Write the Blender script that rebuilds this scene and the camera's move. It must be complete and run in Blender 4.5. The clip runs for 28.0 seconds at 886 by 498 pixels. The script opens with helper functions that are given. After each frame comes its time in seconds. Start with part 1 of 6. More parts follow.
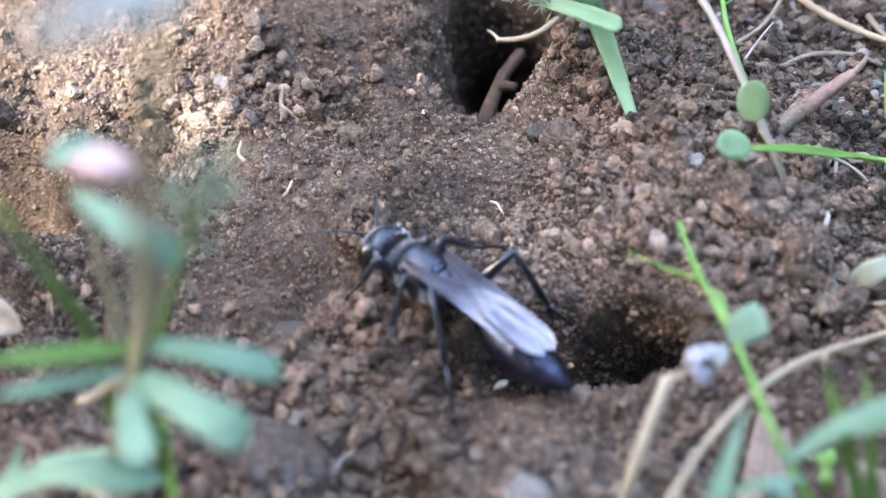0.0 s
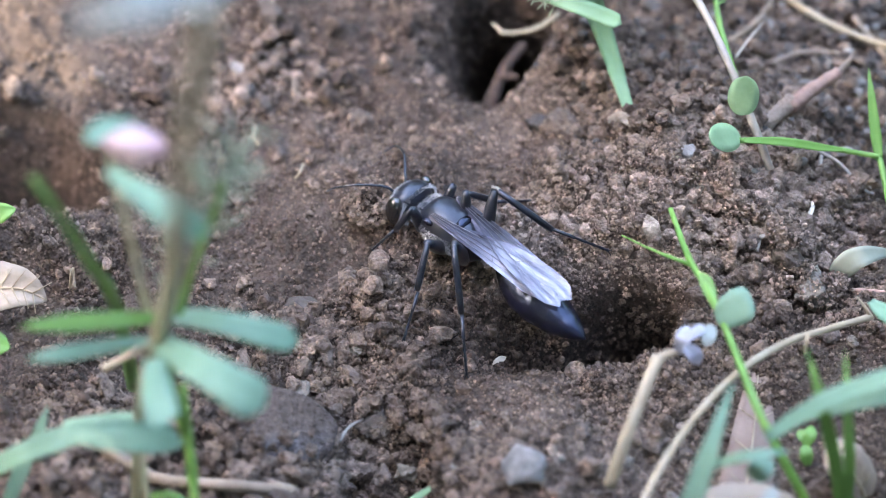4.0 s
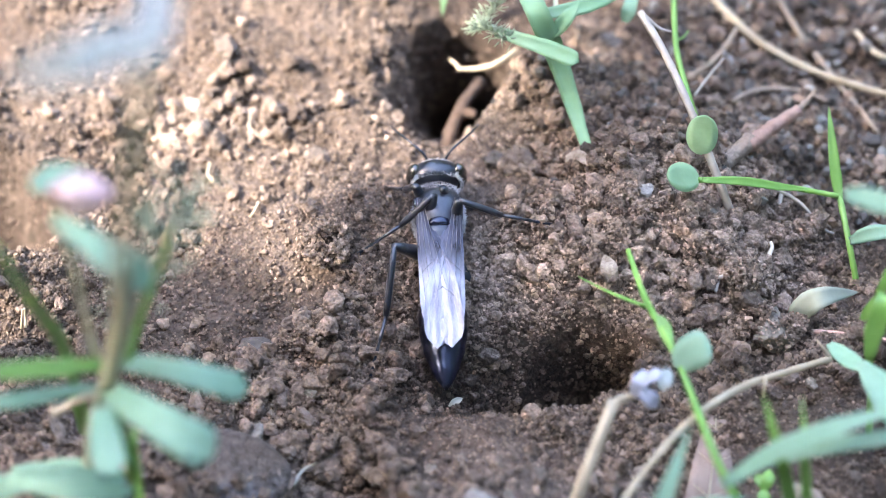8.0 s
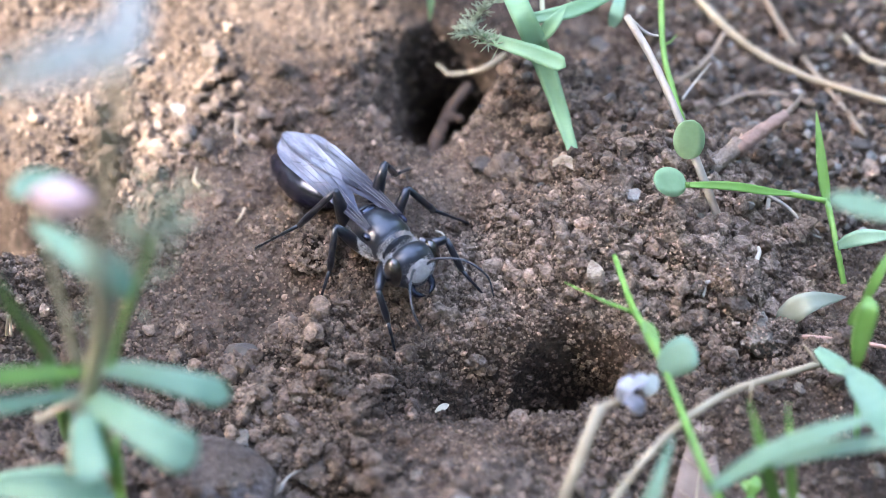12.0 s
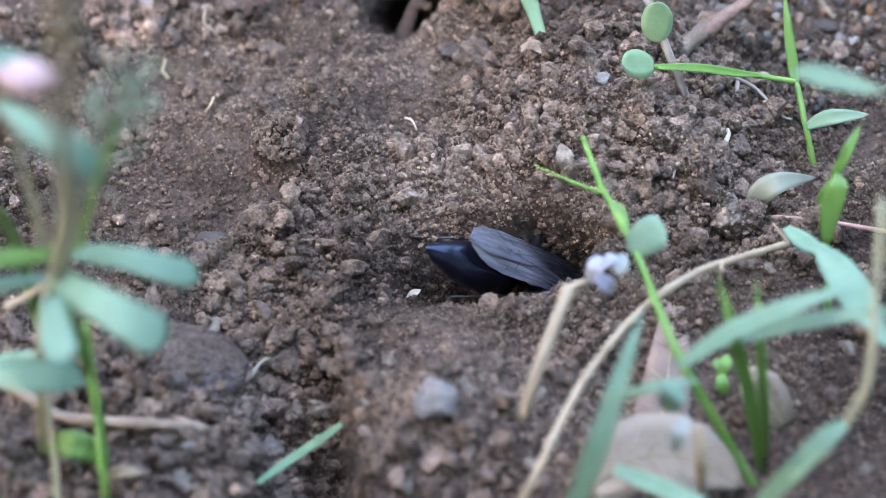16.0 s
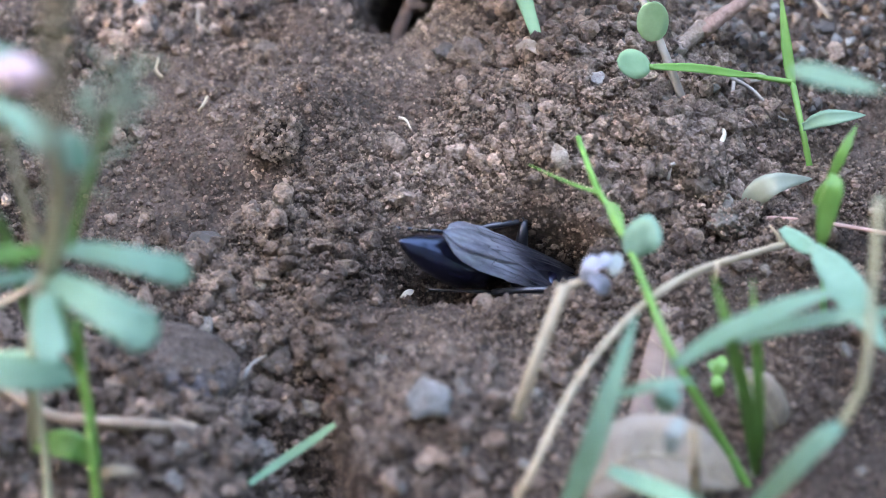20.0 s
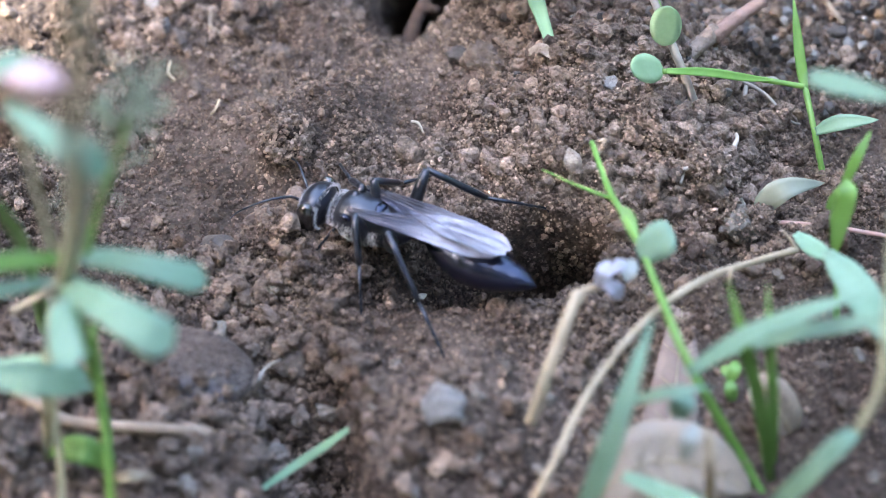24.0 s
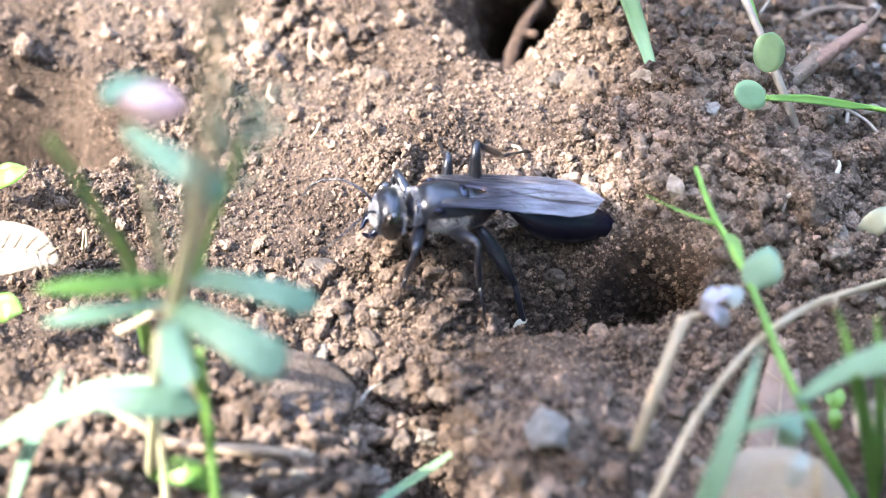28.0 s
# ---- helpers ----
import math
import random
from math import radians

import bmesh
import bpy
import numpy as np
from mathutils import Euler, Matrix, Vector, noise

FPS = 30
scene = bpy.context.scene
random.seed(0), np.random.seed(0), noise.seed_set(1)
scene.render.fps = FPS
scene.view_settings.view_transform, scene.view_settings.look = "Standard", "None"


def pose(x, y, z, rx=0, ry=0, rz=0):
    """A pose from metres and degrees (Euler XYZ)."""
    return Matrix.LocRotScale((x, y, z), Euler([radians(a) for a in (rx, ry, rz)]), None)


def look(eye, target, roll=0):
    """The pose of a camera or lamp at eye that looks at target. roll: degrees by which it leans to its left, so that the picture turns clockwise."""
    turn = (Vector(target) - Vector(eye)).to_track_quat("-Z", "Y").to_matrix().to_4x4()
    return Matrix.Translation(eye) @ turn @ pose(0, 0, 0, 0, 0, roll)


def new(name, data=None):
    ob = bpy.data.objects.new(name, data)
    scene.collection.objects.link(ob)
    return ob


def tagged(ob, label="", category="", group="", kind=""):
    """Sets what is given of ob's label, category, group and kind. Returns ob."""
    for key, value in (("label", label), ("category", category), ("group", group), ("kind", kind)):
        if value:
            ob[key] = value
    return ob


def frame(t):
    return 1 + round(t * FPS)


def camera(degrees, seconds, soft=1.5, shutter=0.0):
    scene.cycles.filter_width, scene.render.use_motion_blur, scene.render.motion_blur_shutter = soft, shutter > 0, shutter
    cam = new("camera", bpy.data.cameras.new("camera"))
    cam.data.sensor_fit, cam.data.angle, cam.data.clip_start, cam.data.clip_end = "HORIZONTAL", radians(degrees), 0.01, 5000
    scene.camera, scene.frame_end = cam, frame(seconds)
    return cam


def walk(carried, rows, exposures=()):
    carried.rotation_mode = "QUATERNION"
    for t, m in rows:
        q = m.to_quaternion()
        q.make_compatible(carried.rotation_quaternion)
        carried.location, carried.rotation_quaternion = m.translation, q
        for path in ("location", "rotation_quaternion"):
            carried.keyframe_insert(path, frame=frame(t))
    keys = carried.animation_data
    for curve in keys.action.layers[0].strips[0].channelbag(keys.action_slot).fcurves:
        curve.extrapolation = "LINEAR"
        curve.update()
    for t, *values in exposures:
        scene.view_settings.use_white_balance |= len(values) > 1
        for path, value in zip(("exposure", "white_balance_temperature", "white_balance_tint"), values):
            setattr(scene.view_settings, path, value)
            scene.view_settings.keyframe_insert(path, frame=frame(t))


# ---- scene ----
cam = camera(16.0, 28.0, 0.6)
cam.data.dof.use_dof, cam.data.dof.focus_distance, cam.data.dof.aperture_fstop = True, 0.325, 16.0
PATH = [
    (0.0, look((0.0001, -0.2402, 0.2122), (-0.00450, 0.00854, -0.01067), -1.842)),
    (0.5, look((-0.0018, -0.2505, 0.2206), (-0.00777, -0.00123, -0.00167), -1.842)),
    (1.0, look((-0.0030, -0.2539, 0.2223), (-0.00821, -0.00528, -0.00071), -1.534)),
    (1.5, look((-0.0032, -0.2538, 0.2222), (-0.00796, -0.00548, -0.00107), -1.255)),
    (2.0, look((-0.0031, -0.2539, 0.2219), (-0.00750, -0.00539, -0.00120), -1.042)),
    (2.5, look((-0.0029, -0.2540, 0.2217), (-0.00680, -0.00521, -0.00118), -0.846)),
    (3.0, look((-0.0029, -0.2537, 0.2221), (-0.00600, -0.00522, -0.00103), -0.636)),
    (3.5, look((-0.0028, -0.2534, 0.2225), (-0.00521, -0.00519, -0.00096), -0.460)),
    (5.5, look((0.0004, -0.2524, 0.2237), (-0.00250, -0.00486, -0.00053), -0.488)),
    (6.0, look((-0.0002, -0.2516, 0.2239), (-0.00197, -0.00416, -0.00036), -0.296)),
    (6.5, look((-0.0005, -0.2508, 0.2240), (-0.00144, -0.00326, -0.00022), -0.153)),
    (7.0, look((-0.0005, -0.2500, 0.2238), (-0.00091, -0.00219, -0.00016), -0.062)),
    (7.5, look((-0.0003, -0.2492, 0.2235), (-0.00042, -0.00108, -0.00010), -0.006)),
    (8.0, look((0.0000, -0.2484, 0.2233), (-0.00003, -0.00004, 0.00002), -0.017)),
    (8.5, look((0.0004, -0.2478, 0.2231), (0.00028, 0.00093, 0.00020), -0.047)),
    (9.0, look((0.0005, -0.2473, 0.2228), (0.00054, 0.00185, 0.00034), -0.035)),
    (9.5, look((0.0007, -0.2469, 0.2226), (0.00073, 0.00255, 0.00048), -0.017)),
    (10.0, look((0.0009, -0.2468, 0.2228), (0.00085, 0.00272, 0.00074), -0.019)),
    (10.5, look((0.0014, -0.2470, 0.2230), (0.00089, 0.00251, 0.00098), -0.070)),
    (11.0, look((0.0018, -0.2471, 0.2232), (0.00096, 0.00223, 0.00094), -0.147)),
    (11.5, look((0.0019, -0.2472, 0.2231), (0.00111, 0.00187, 0.00055), -0.186)),
    (12.0, look((0.0019, -0.2476, 0.2225), (0.00137, 0.00121, -0.00031), -0.205)),
    (12.5, look((0.0017, -0.2483, 0.2215), (0.00174, 0.00016, -0.00174), -0.185)),
    (13.0, look((0.0015, -0.2491, 0.2201), (0.00224, -0.00110, -0.00366), -0.170)),
    (13.5, look((0.0017, -0.2499, 0.2183), (0.00281, -0.00226, -0.00583), -0.263)),
    (15.5, look((0.0047, -0.2501, 0.2198), (0.00434, -0.00681, -0.00903), -1.026)),
    (16.0, look((0.0036, -0.2507, 0.2192), (0.00439, -0.00695, -0.00915), -0.780)),
    (16.5, look((0.0030, -0.2511, 0.2186), (0.00442, -0.00698, -0.00941), -0.671)),
    (17.0, look((0.0029, -0.2510, 0.2180), (0.00442, -0.00685, -0.00986), -0.665)),
    (17.5, look((0.0029, -0.2508, 0.2176), (0.00446, -0.00671, -0.01034), -0.639)),
    (18.0, look((0.0029, -0.2507, 0.2173), (0.00454, -0.00658, -0.01065), -0.569)),
    (18.5, look((0.0030, -0.2506, 0.2172), (0.00465, -0.00635, -0.01062), -0.506)),
    (19.0, look((0.0031, -0.2504, 0.2173), (0.00478, -0.00603, -0.01037), -0.478)),
    (19.5, look((0.0034, -0.2502, 0.2173), (0.00492, -0.00574, -0.01028), -0.497)),
    (20.0, look((0.0036, -0.2501, 0.2173), (0.00503, -0.00562, -0.01032), -0.520)),
    (20.5, look((0.0036, -0.2500, 0.2174), (0.00514, -0.00566, -0.01031), -0.523)),
    (21.0, look((0.0036, -0.2499, 0.2175), (0.00523, -0.00570, -0.01032), -0.548)),
    (21.5, look((0.0039, -0.2498, 0.2177), (0.00528, -0.00574, -0.01033), -0.604)),
    (23.5, look((0.0030, -0.2491, 0.2184), (0.00480, -0.00565, -0.01021), -0.496)),
    (24.0, look((0.0017, -0.2490, 0.2188), (0.00374, -0.00555, -0.00988), -0.339)),
    (24.5, look((0.0002, -0.2490, 0.2188), (0.00255, -0.00532, -0.00961), -0.163)),
    (25.0, look((-0.0007, -0.2491, 0.2185), (0.00126, -0.00500, -0.00940), -0.127)),
    (25.5, look((-0.0012, -0.2493, 0.2183), (-0.00006, -0.00472, -0.00916), -0.190)),
    (26.0, look((-0.0018, -0.2496, 0.2180), (-0.00138, -0.00446, -0.00892), -0.212)),
    (26.5, look((-0.0026, -0.2494, 0.2184), (-0.00270, -0.00433, -0.00861), -0.231)),
    (27.0, look((-0.0034, -0.2490, 0.2192), (-0.00401, -0.00434, -0.00822), -0.250)),
    (27.5, look((-0.0047, -0.2491, 0.2191), (-0.00528, -0.00417, -0.00798), -0.179)),
    (28.0, look((-0.0042, -0.2486, 0.2187), (-0.00673, -0.00346, -0.00818), -0.566)),
]
walk(cam, PATH, [(0.0, 4.73, 7250, 12), (10.2, 4.73, 7250, 12), (11.0, 4.5, 7250, 12), (11.9, 4.73, 7250, 12), (26.2, 4.73, 7250, 12), (27.0, 4.5, 7150, 12), (28.0, 4.73, 7250, 12)])

# ---- daylight: sun from the left through leaves, open sky above ----
TO_SUN = Vector((-0.72, -0.22, 0.66)).normalized()
world = bpy.data.worlds.new("sky")
scene.world = world
world.use_nodes = True
sky = world.node_tree.nodes.new("ShaderNodeTexSky")
sky.sky_type, sky.sun_disc = "NISHITA", False
sky.air_density, sky.dust_density, sky.ozone_density = 0.9, 2.0, 0.8
sky.sun_elevation = math.asin(TO_SUN.z)
sky.sun_rotation = math.atan2(TO_SUN.x, TO_SUN.y)
background = world.node_tree.nodes["Background"]
background.inputs["Strength"].default_value = 0.15
world.node_tree.links.new(sky.outputs["Color"], background.inputs["Color"])

sun_data = bpy.data.lights.new("sun", "SUN")
sun_data.energy, sun_data.angle, sun_data.color = 1.0, radians(0.55), (1.0, 0.965, 0.91)
sun = new("sun", sun_data)
sun.matrix_world = look(TO_SUN * 3, (0, 0, 0))

# ---- materials ----
def shader(name):
    m = bpy.data.materials.new(name)
    m.use_nodes = True
    return m, m.node_tree, m.node_tree.nodes["Principled BSDF"]


def node(tree, kind, **settings):
    n = tree.nodes.new(kind)
    for key, value in settings.items():
        n.inputs[key.replace("_", " ")].default_value = value
    return n


def ramp(tree, source, stops):
    n = tree.nodes.new("ShaderNodeValToRGB")
    while len(n.color_ramp.elements) < len(stops):
        n.color_ramp.elements.new(0.5)
    for e, (at, colour) in zip(n.color_ramp.elements, stops):
        e.position, e.color = at, (*colour, 1)
    tree.links.new(source, n.inputs["Fac"])
    return n.outputs["Color"]


def mixed(tree, fac, a, b, how="MIX"):
    n = tree.nodes.new("ShaderNodeMix")
    n.data_type, n.blend_type = "RGBA", how
    for socket, value in ((n.inputs[0], fac), (n.inputs[6], a), (n.inputs[7], b)):
        if isinstance(value, bpy.types.NodeSocket):
            tree.links.new(value, socket)
        else:
            socket.default_value = value if isinstance(value, float) else (*value, 1)
    return n.outputs[2]


def noise_of(tree, coords, scale, detail=4.0, rough=0.6):
    n = node(tree, "ShaderNodeTexNoise", Scale=scale, Detail=detail, Roughness=rough)
    tree.links.new(coords, n.inputs["Vector"])
    return n.outputs["Fac"]


def relief(tree, bsdf, height, metres, strength=1.0):
    b = node(tree, "ShaderNodeBump", Strength=strength, Distance=metres)
    tree.links.new(height, b.inputs["Height"])
    tree.links.new(b.outputs["Normal"], bsdf.inputs["Normal"])


# patches of dry, paler earth: the spoil heap, the fan above the burrow, the swell in front; centre in metres, inner and outer reach
DRY = ((0.027, -0.003, 0.008, 0.010, 0.022), (0.004, 0.001, 0.002, 0.012, 0.026), (0.011, -0.038, 0.0, 0.012, 0.024), (-0.017, -0.001, 0.002, 0.010, 0.021),
       (-0.028, 0.026, 0.006, 0.016, 0.034))


def soil(name, dark, mid, light, island=False):
    """Earth: patches, crumbs of several browns, fine grit, smooth moist crust and dry grains."""
    m, tree, bsdf = shader(name)
    spot = tree.nodes.new("ShaderNodeTexCoord").outputs["Object"]
    patches = noise_of(tree, spot, 70.0, 5.0, 0.62)
    base = ramp(tree, patches, [(0.33, dark), (0.5, mid), (0.67, light)])
    fleck = ramp(tree, noise_of(tree, spot, 1100.0, 5.0, 0.7), [(0.3, (0.42, 0.41, 0.41)), (0.5, (1.0, 1.0, 1.0)), (0.68, (1.55, 1.5, 1.46))])
    colour = mixed(tree, 1.0, base, fleck, "MULTIPLY")
    speck = ramp(tree, noise_of(tree, spot, 3600.0, 2.0, 0.5), [(0.70, (1.0, 1.0, 1.0)), (0.80, (1.9, 1.85, 1.8))])
    colour = mixed(tree, 1.0, colour, speck, "MULTIPLY")
    shift = node(tree, "ShaderNodeMath")
    shift.operation = "MULTIPLY"
    shift.inputs[1].default_value = 0.012
    tree.links.new(noise_of(tree, spot, 160.0, 4.0), shift.inputs[0])
    driest = None
    for *middle, inner, outer in DRY:
        away = node(tree, "ShaderNodeVectorMath")
        away.operation = "DISTANCE"
        away.inputs[1].default_value = middle
        tree.links.new(spot, away.inputs[0])
        stray = node(tree, "ShaderNodeMath")
        tree.links.new(away.outputs["Value"], stray.inputs[0])
        tree.links.new(shift.outputs[0], stray.inputs[1])
        dry = node(tree, "ShaderNodeMapRange")
        dry.inputs["From Min"].default_value, dry.inputs["From Max"].default_value = outer, inner
        tree.links.new(stray.outputs[0], dry.inputs["Value"])
        if driest is None:
            driest = dry.outputs["Result"]
        else:
            most = node(tree, "ShaderNodeMath")
            most.operation = "MAXIMUM"
            tree.links.new(driest, most.inputs[0])
            tree.links.new(dry.outputs["Result"], most.inputs[1])
            driest = most.outputs[0]
    colour = mixed(tree, driest, colour, mixed(tree, 1.0, colour, (1.5, 1.52, 1.52), "MULTIPLY"))
    if island:
        pick = tree.nodes.new("ShaderNodeNewGeometry").outputs["Random Per Island"]
        own = ramp(tree, pick, [(0.0, (0.5, 0.49, 0.49)), (0.3, (0.85, 0.84, 0.83)), (0.8, (1.15, 1.13, 1.1)), (0.95, (1.6, 1.55, 1.5)), (1.0, (0.4, 0.39, 0.4))])
        colour = mixed(tree, 1.0, colour, own, "MULTIPLY")
    tree.links.new(colour, bsdf.inputs["Base Color"])
    wet = noise_of(tree, spot, 140.0, 3.0)
    tree.links.new(ramp(tree, wet, [(0.35, (0.45, 0.45, 0.45)), (0.62, (0.85, 0.85, 0.85))]), bsdf.inputs["Roughness"])
    bsdf.inputs["Specular IOR Level"].default_value = 0.16
    cells = node(tree, "ShaderNodeTexVoronoi", Scale=2700.0)
    tree.links.new(spot, cells.inputs["Vector"])
    grains = node(tree, "ShaderNodeMath")
    grains.operation = "MULTIPLY"
    grains.inputs[1].default_value = -0.55
    tree.links.new(cells.outputs["Distance"], grains.inputs[0])
    rough = node(tree, "ShaderNodeMath")
    tree.links.new(grains.outputs[0], rough.inputs[0])
    tree.links.new(noise_of(tree, spot, 1500.0, 6.0, 0.72), rough.inputs[1])
    relief(tree, bsdf, rough.outputs[0], 0.0008, 1.0)
    return m


def plain(name, low, high, scale, rough=0.6, metres=0.0, stretch=(1, 1, 1), grain_scale=None, own=0.0, through_light=0.0):
    """A surface that varies between two colours, with a fine relief; own: how far objects differ in brightness."""
    m, tree, bsdf = shader(name)
    spot = tree.nodes.new("ShaderNodeTexCoord").outputs["Object"]
    mapping = node(tree, "ShaderNodeMapping", Scale=stretch)
    tree.links.new(spot, mapping.inputs["Vector"])
    spot = mapping.outputs["Vector"]
    colour = ramp(tree, noise_of(tree, spot, scale), [(0.32, low), (0.68, high)])
    if own:
        pick = tree.nodes.new("ShaderNodeObjectInfo").outputs["Random"]
        colour = mixed(tree, 1.0, colour, ramp(tree, pick, [(0.0, (1 - own,) * 3), (1.0, (1 + own,) * 3)]), "MULTIPLY")
    tree.links.new(colour, bsdf.inputs["Base Color"])
    bsdf.inputs["Roughness"].default_value = rough
    if through_light:
        glow = tree.nodes.new("ShaderNodeBsdfTranslucent")
        both = node(tree, "ShaderNodeMixShader", Fac=through_light)
        tree.links.new(colour, glow.inputs["Color"])
        tree.links.new(bsdf.outputs["BSDF"], both.inputs[1])
        tree.links.new(glow.outputs["BSDF"], both.inputs[2])
        tree.links.new(both.outputs["Shader"], tree.nodes["Material Output"].inputs["Surface"])
    if metres:
        relief(tree, bsdf, noise_of(tree, spot, grain_scale or scale * 6), metres)
    return m


# ground sheet darker than the crumbs: shade of the gaps put into its colour
M_SOIL = soil("soil", (0.0412, 0.0298, 0.0245), (0.0842, 0.062, 0.0516), (0.129, 0.0983, 0.0827))
M_CRUMB = soil("soil_crumbs", (0.109, 0.0813, 0.0689), (0.174, 0.133, 0.112), (0.239, 0.187, 0.16), island=True)
M_PALECRUMB = soil("pale_soil_crumbs", (0.125, 0.094, 0.079), (0.185, 0.142, 0.120), (0.25, 0.197, 0.170), island=True)


GRAVEL = ((0.0, (0.022, 0.021, 0.022)), (0.35, (0.06, 0.048, 0.042)), (0.6, (0.11, 0.083, 0.064)), (0.8, (0.17, 0.105, 0.065)), (0.92, (0.15, 0.143, 0.136)), (0.99, (0.24, 0.235, 0.23)))


def grit(name, stops=GRAVEL):
    """Small grains, each with a colour of its own."""
    m, tree, bsdf = shader(name)
    spot = tree.nodes.new("ShaderNodeTexCoord").outputs["Object"]
    pick = tree.nodes.new("ShaderNodeNewGeometry").outputs["Random Per Island"]
    own = ramp(tree, pick, stops)
    fleck = ramp(tree, noise_of(tree, spot, 1200, 4), [(0.3, (0.6, 0.6, 0.6)), (0.7, (1.25, 1.22, 1.2))])
    tree.links.new(mixed(tree, 1.0, own, fleck, "MULTIPLY"), bsdf.inputs["Base Color"])
    bsdf.inputs["Roughness"].default_value = 0.62
    relief(tree, bsdf, noise_of(tree, spot, 2500, 3), 0.0002)
    return m


M_GRIT = grit("gravel_grains")

# ---- the ground's form, in millimetres (x right, y away, z up) ----
MM = 0.001


def lattice(ix, iy, seed):
    """A repeatable random number from 0 to 1 for each lattice corner."""
    n = (ix.astype(np.int64) * 374761393 + iy.astype(np.int64) * 668265263 + seed * 1274126177) & 0x7FFFFFFF
    n = ((n ^ (n >> 13)) * 1103515245) & 0x7FFFFFFF
    return ((n ^ (n >> 16)) & 0xFFFF) / 65535.0


def grain(x, y, size, seed):
    """Smooth noise from -1 to 1 with features of that size."""
    u, v = np.asarray(x) / size, np.asarray(y) / size
    iu, iv = np.floor(u), np.floor(v)
    fu, fv = u - iu, v - iv
    fu, fv = fu * fu * (3 - 2 * fu), fv * fv * (3 - 2 * fv)
    a, b = lattice(iu, iv, seed), lattice(iu + 1, iv, seed)
    c, d = lattice(iu, iv + 1, seed), lattice(iu + 1, iv + 1, seed)
    return 2 * ((a * (1 - fu) + b * fu) * (1 - fv) + (c * (1 - fu) + d * fu) * fv) - 1


def lumps(x, y, size, seed):
    """Rounded crumbs of that size with creases between them, 0 to 1."""
    u, v = np.asarray(x) / size, np.asarray(y) / size
    iu, iv = np.floor(u), np.floor(v)
    best = np.full(np.shape(u), 9.0)
    for du in (-1, 0, 1):
        for dv in (-1, 0, 1):
            cu, cv = iu + du, iv + dv
            px, py = cu + lattice(cu, cv, seed), cv + lattice(cu, cv, seed + 7)
            grow = 0.75 + 0.5 * lattice(cu, cv, seed + 13)
            best = np.minimum(best, ((u - px) ** 2 + (v - py) ** 2) / grow ** 2)
    return np.clip(1 - best, 0, 1)


def ease(a, b, v):
    w = np.clip((np.asarray(v) - a) / (b - a), 0, 1)
    return w * w * (3 - 2 * w)


def bump(x, y, cx, cy, rx, ry, turn=0.0):
    c, s = math.cos(radians(turn)), math.sin(radians(turn))
    u, v = ((x - cx) * c + (y - cy) * s) / rx, (-(x - cx) * s + (y - cy) * c) / ry
    return np.exp(-(u * u + v * v))


HOLES = (
    # tunnels: centre x, y; radii; depth; how far the bottom runs sideways and under the far side; turn
    (13.0, -17.4, 7.4, 5.0, 30.0, 13.0, 12.0, 14.0),
    (2.0, 26.2, 6.6, 6.2, 30.0, 2.0, 16.0, -10.0),
)
BOWLS = (
    # the funnel round each tunnel: centre x, y; reach to the left, right, near and far; depth; where the wall ends
    (7.0, -17.4, 9.4, 11.0, 4.8, 6.2, 7.6, 0.34),
    (0.6, 21.8, 9.5, 6.6, 9.4, 8.0, 8.0, 0.25),
)


def bowl(x, y, form):
    cx, cy, left, right, front, back, deep, foot = form
    dx, dy = x - cx, y - cy
    dx, dy = dx / np.where(dx < 0, left, right), dy / np.where(dy < 0, front, back)
    wob = 1 + 0.13 * grain(x, y, 6.0, 65) + 0.07 * grain(x, y, 2.3, 66)
    return deep * (1 - ease(foot, 1.08, np.sqrt(dx * dx + dy * dy) * wob))


def hole_amount(x, y, hole):
    cx, cy, rx, ry, deep, sx, sy, turn = hole
    c, s = math.cos(radians(turn)), math.sin(radians(turn))
    dx, dy = x - cx, y - cy
    wob = 1 + 0.12 * grain(x, y, 5.0, 61) + 0.07 * grain(x, y, 1.9, 62)
    r = np.sqrt(((dx * c + dy * s) / rx) ** 2 + ((-dx * s + dy * c) / ry) ** 2) * wob
    return 1 - ease(0.55, 1.03, r)


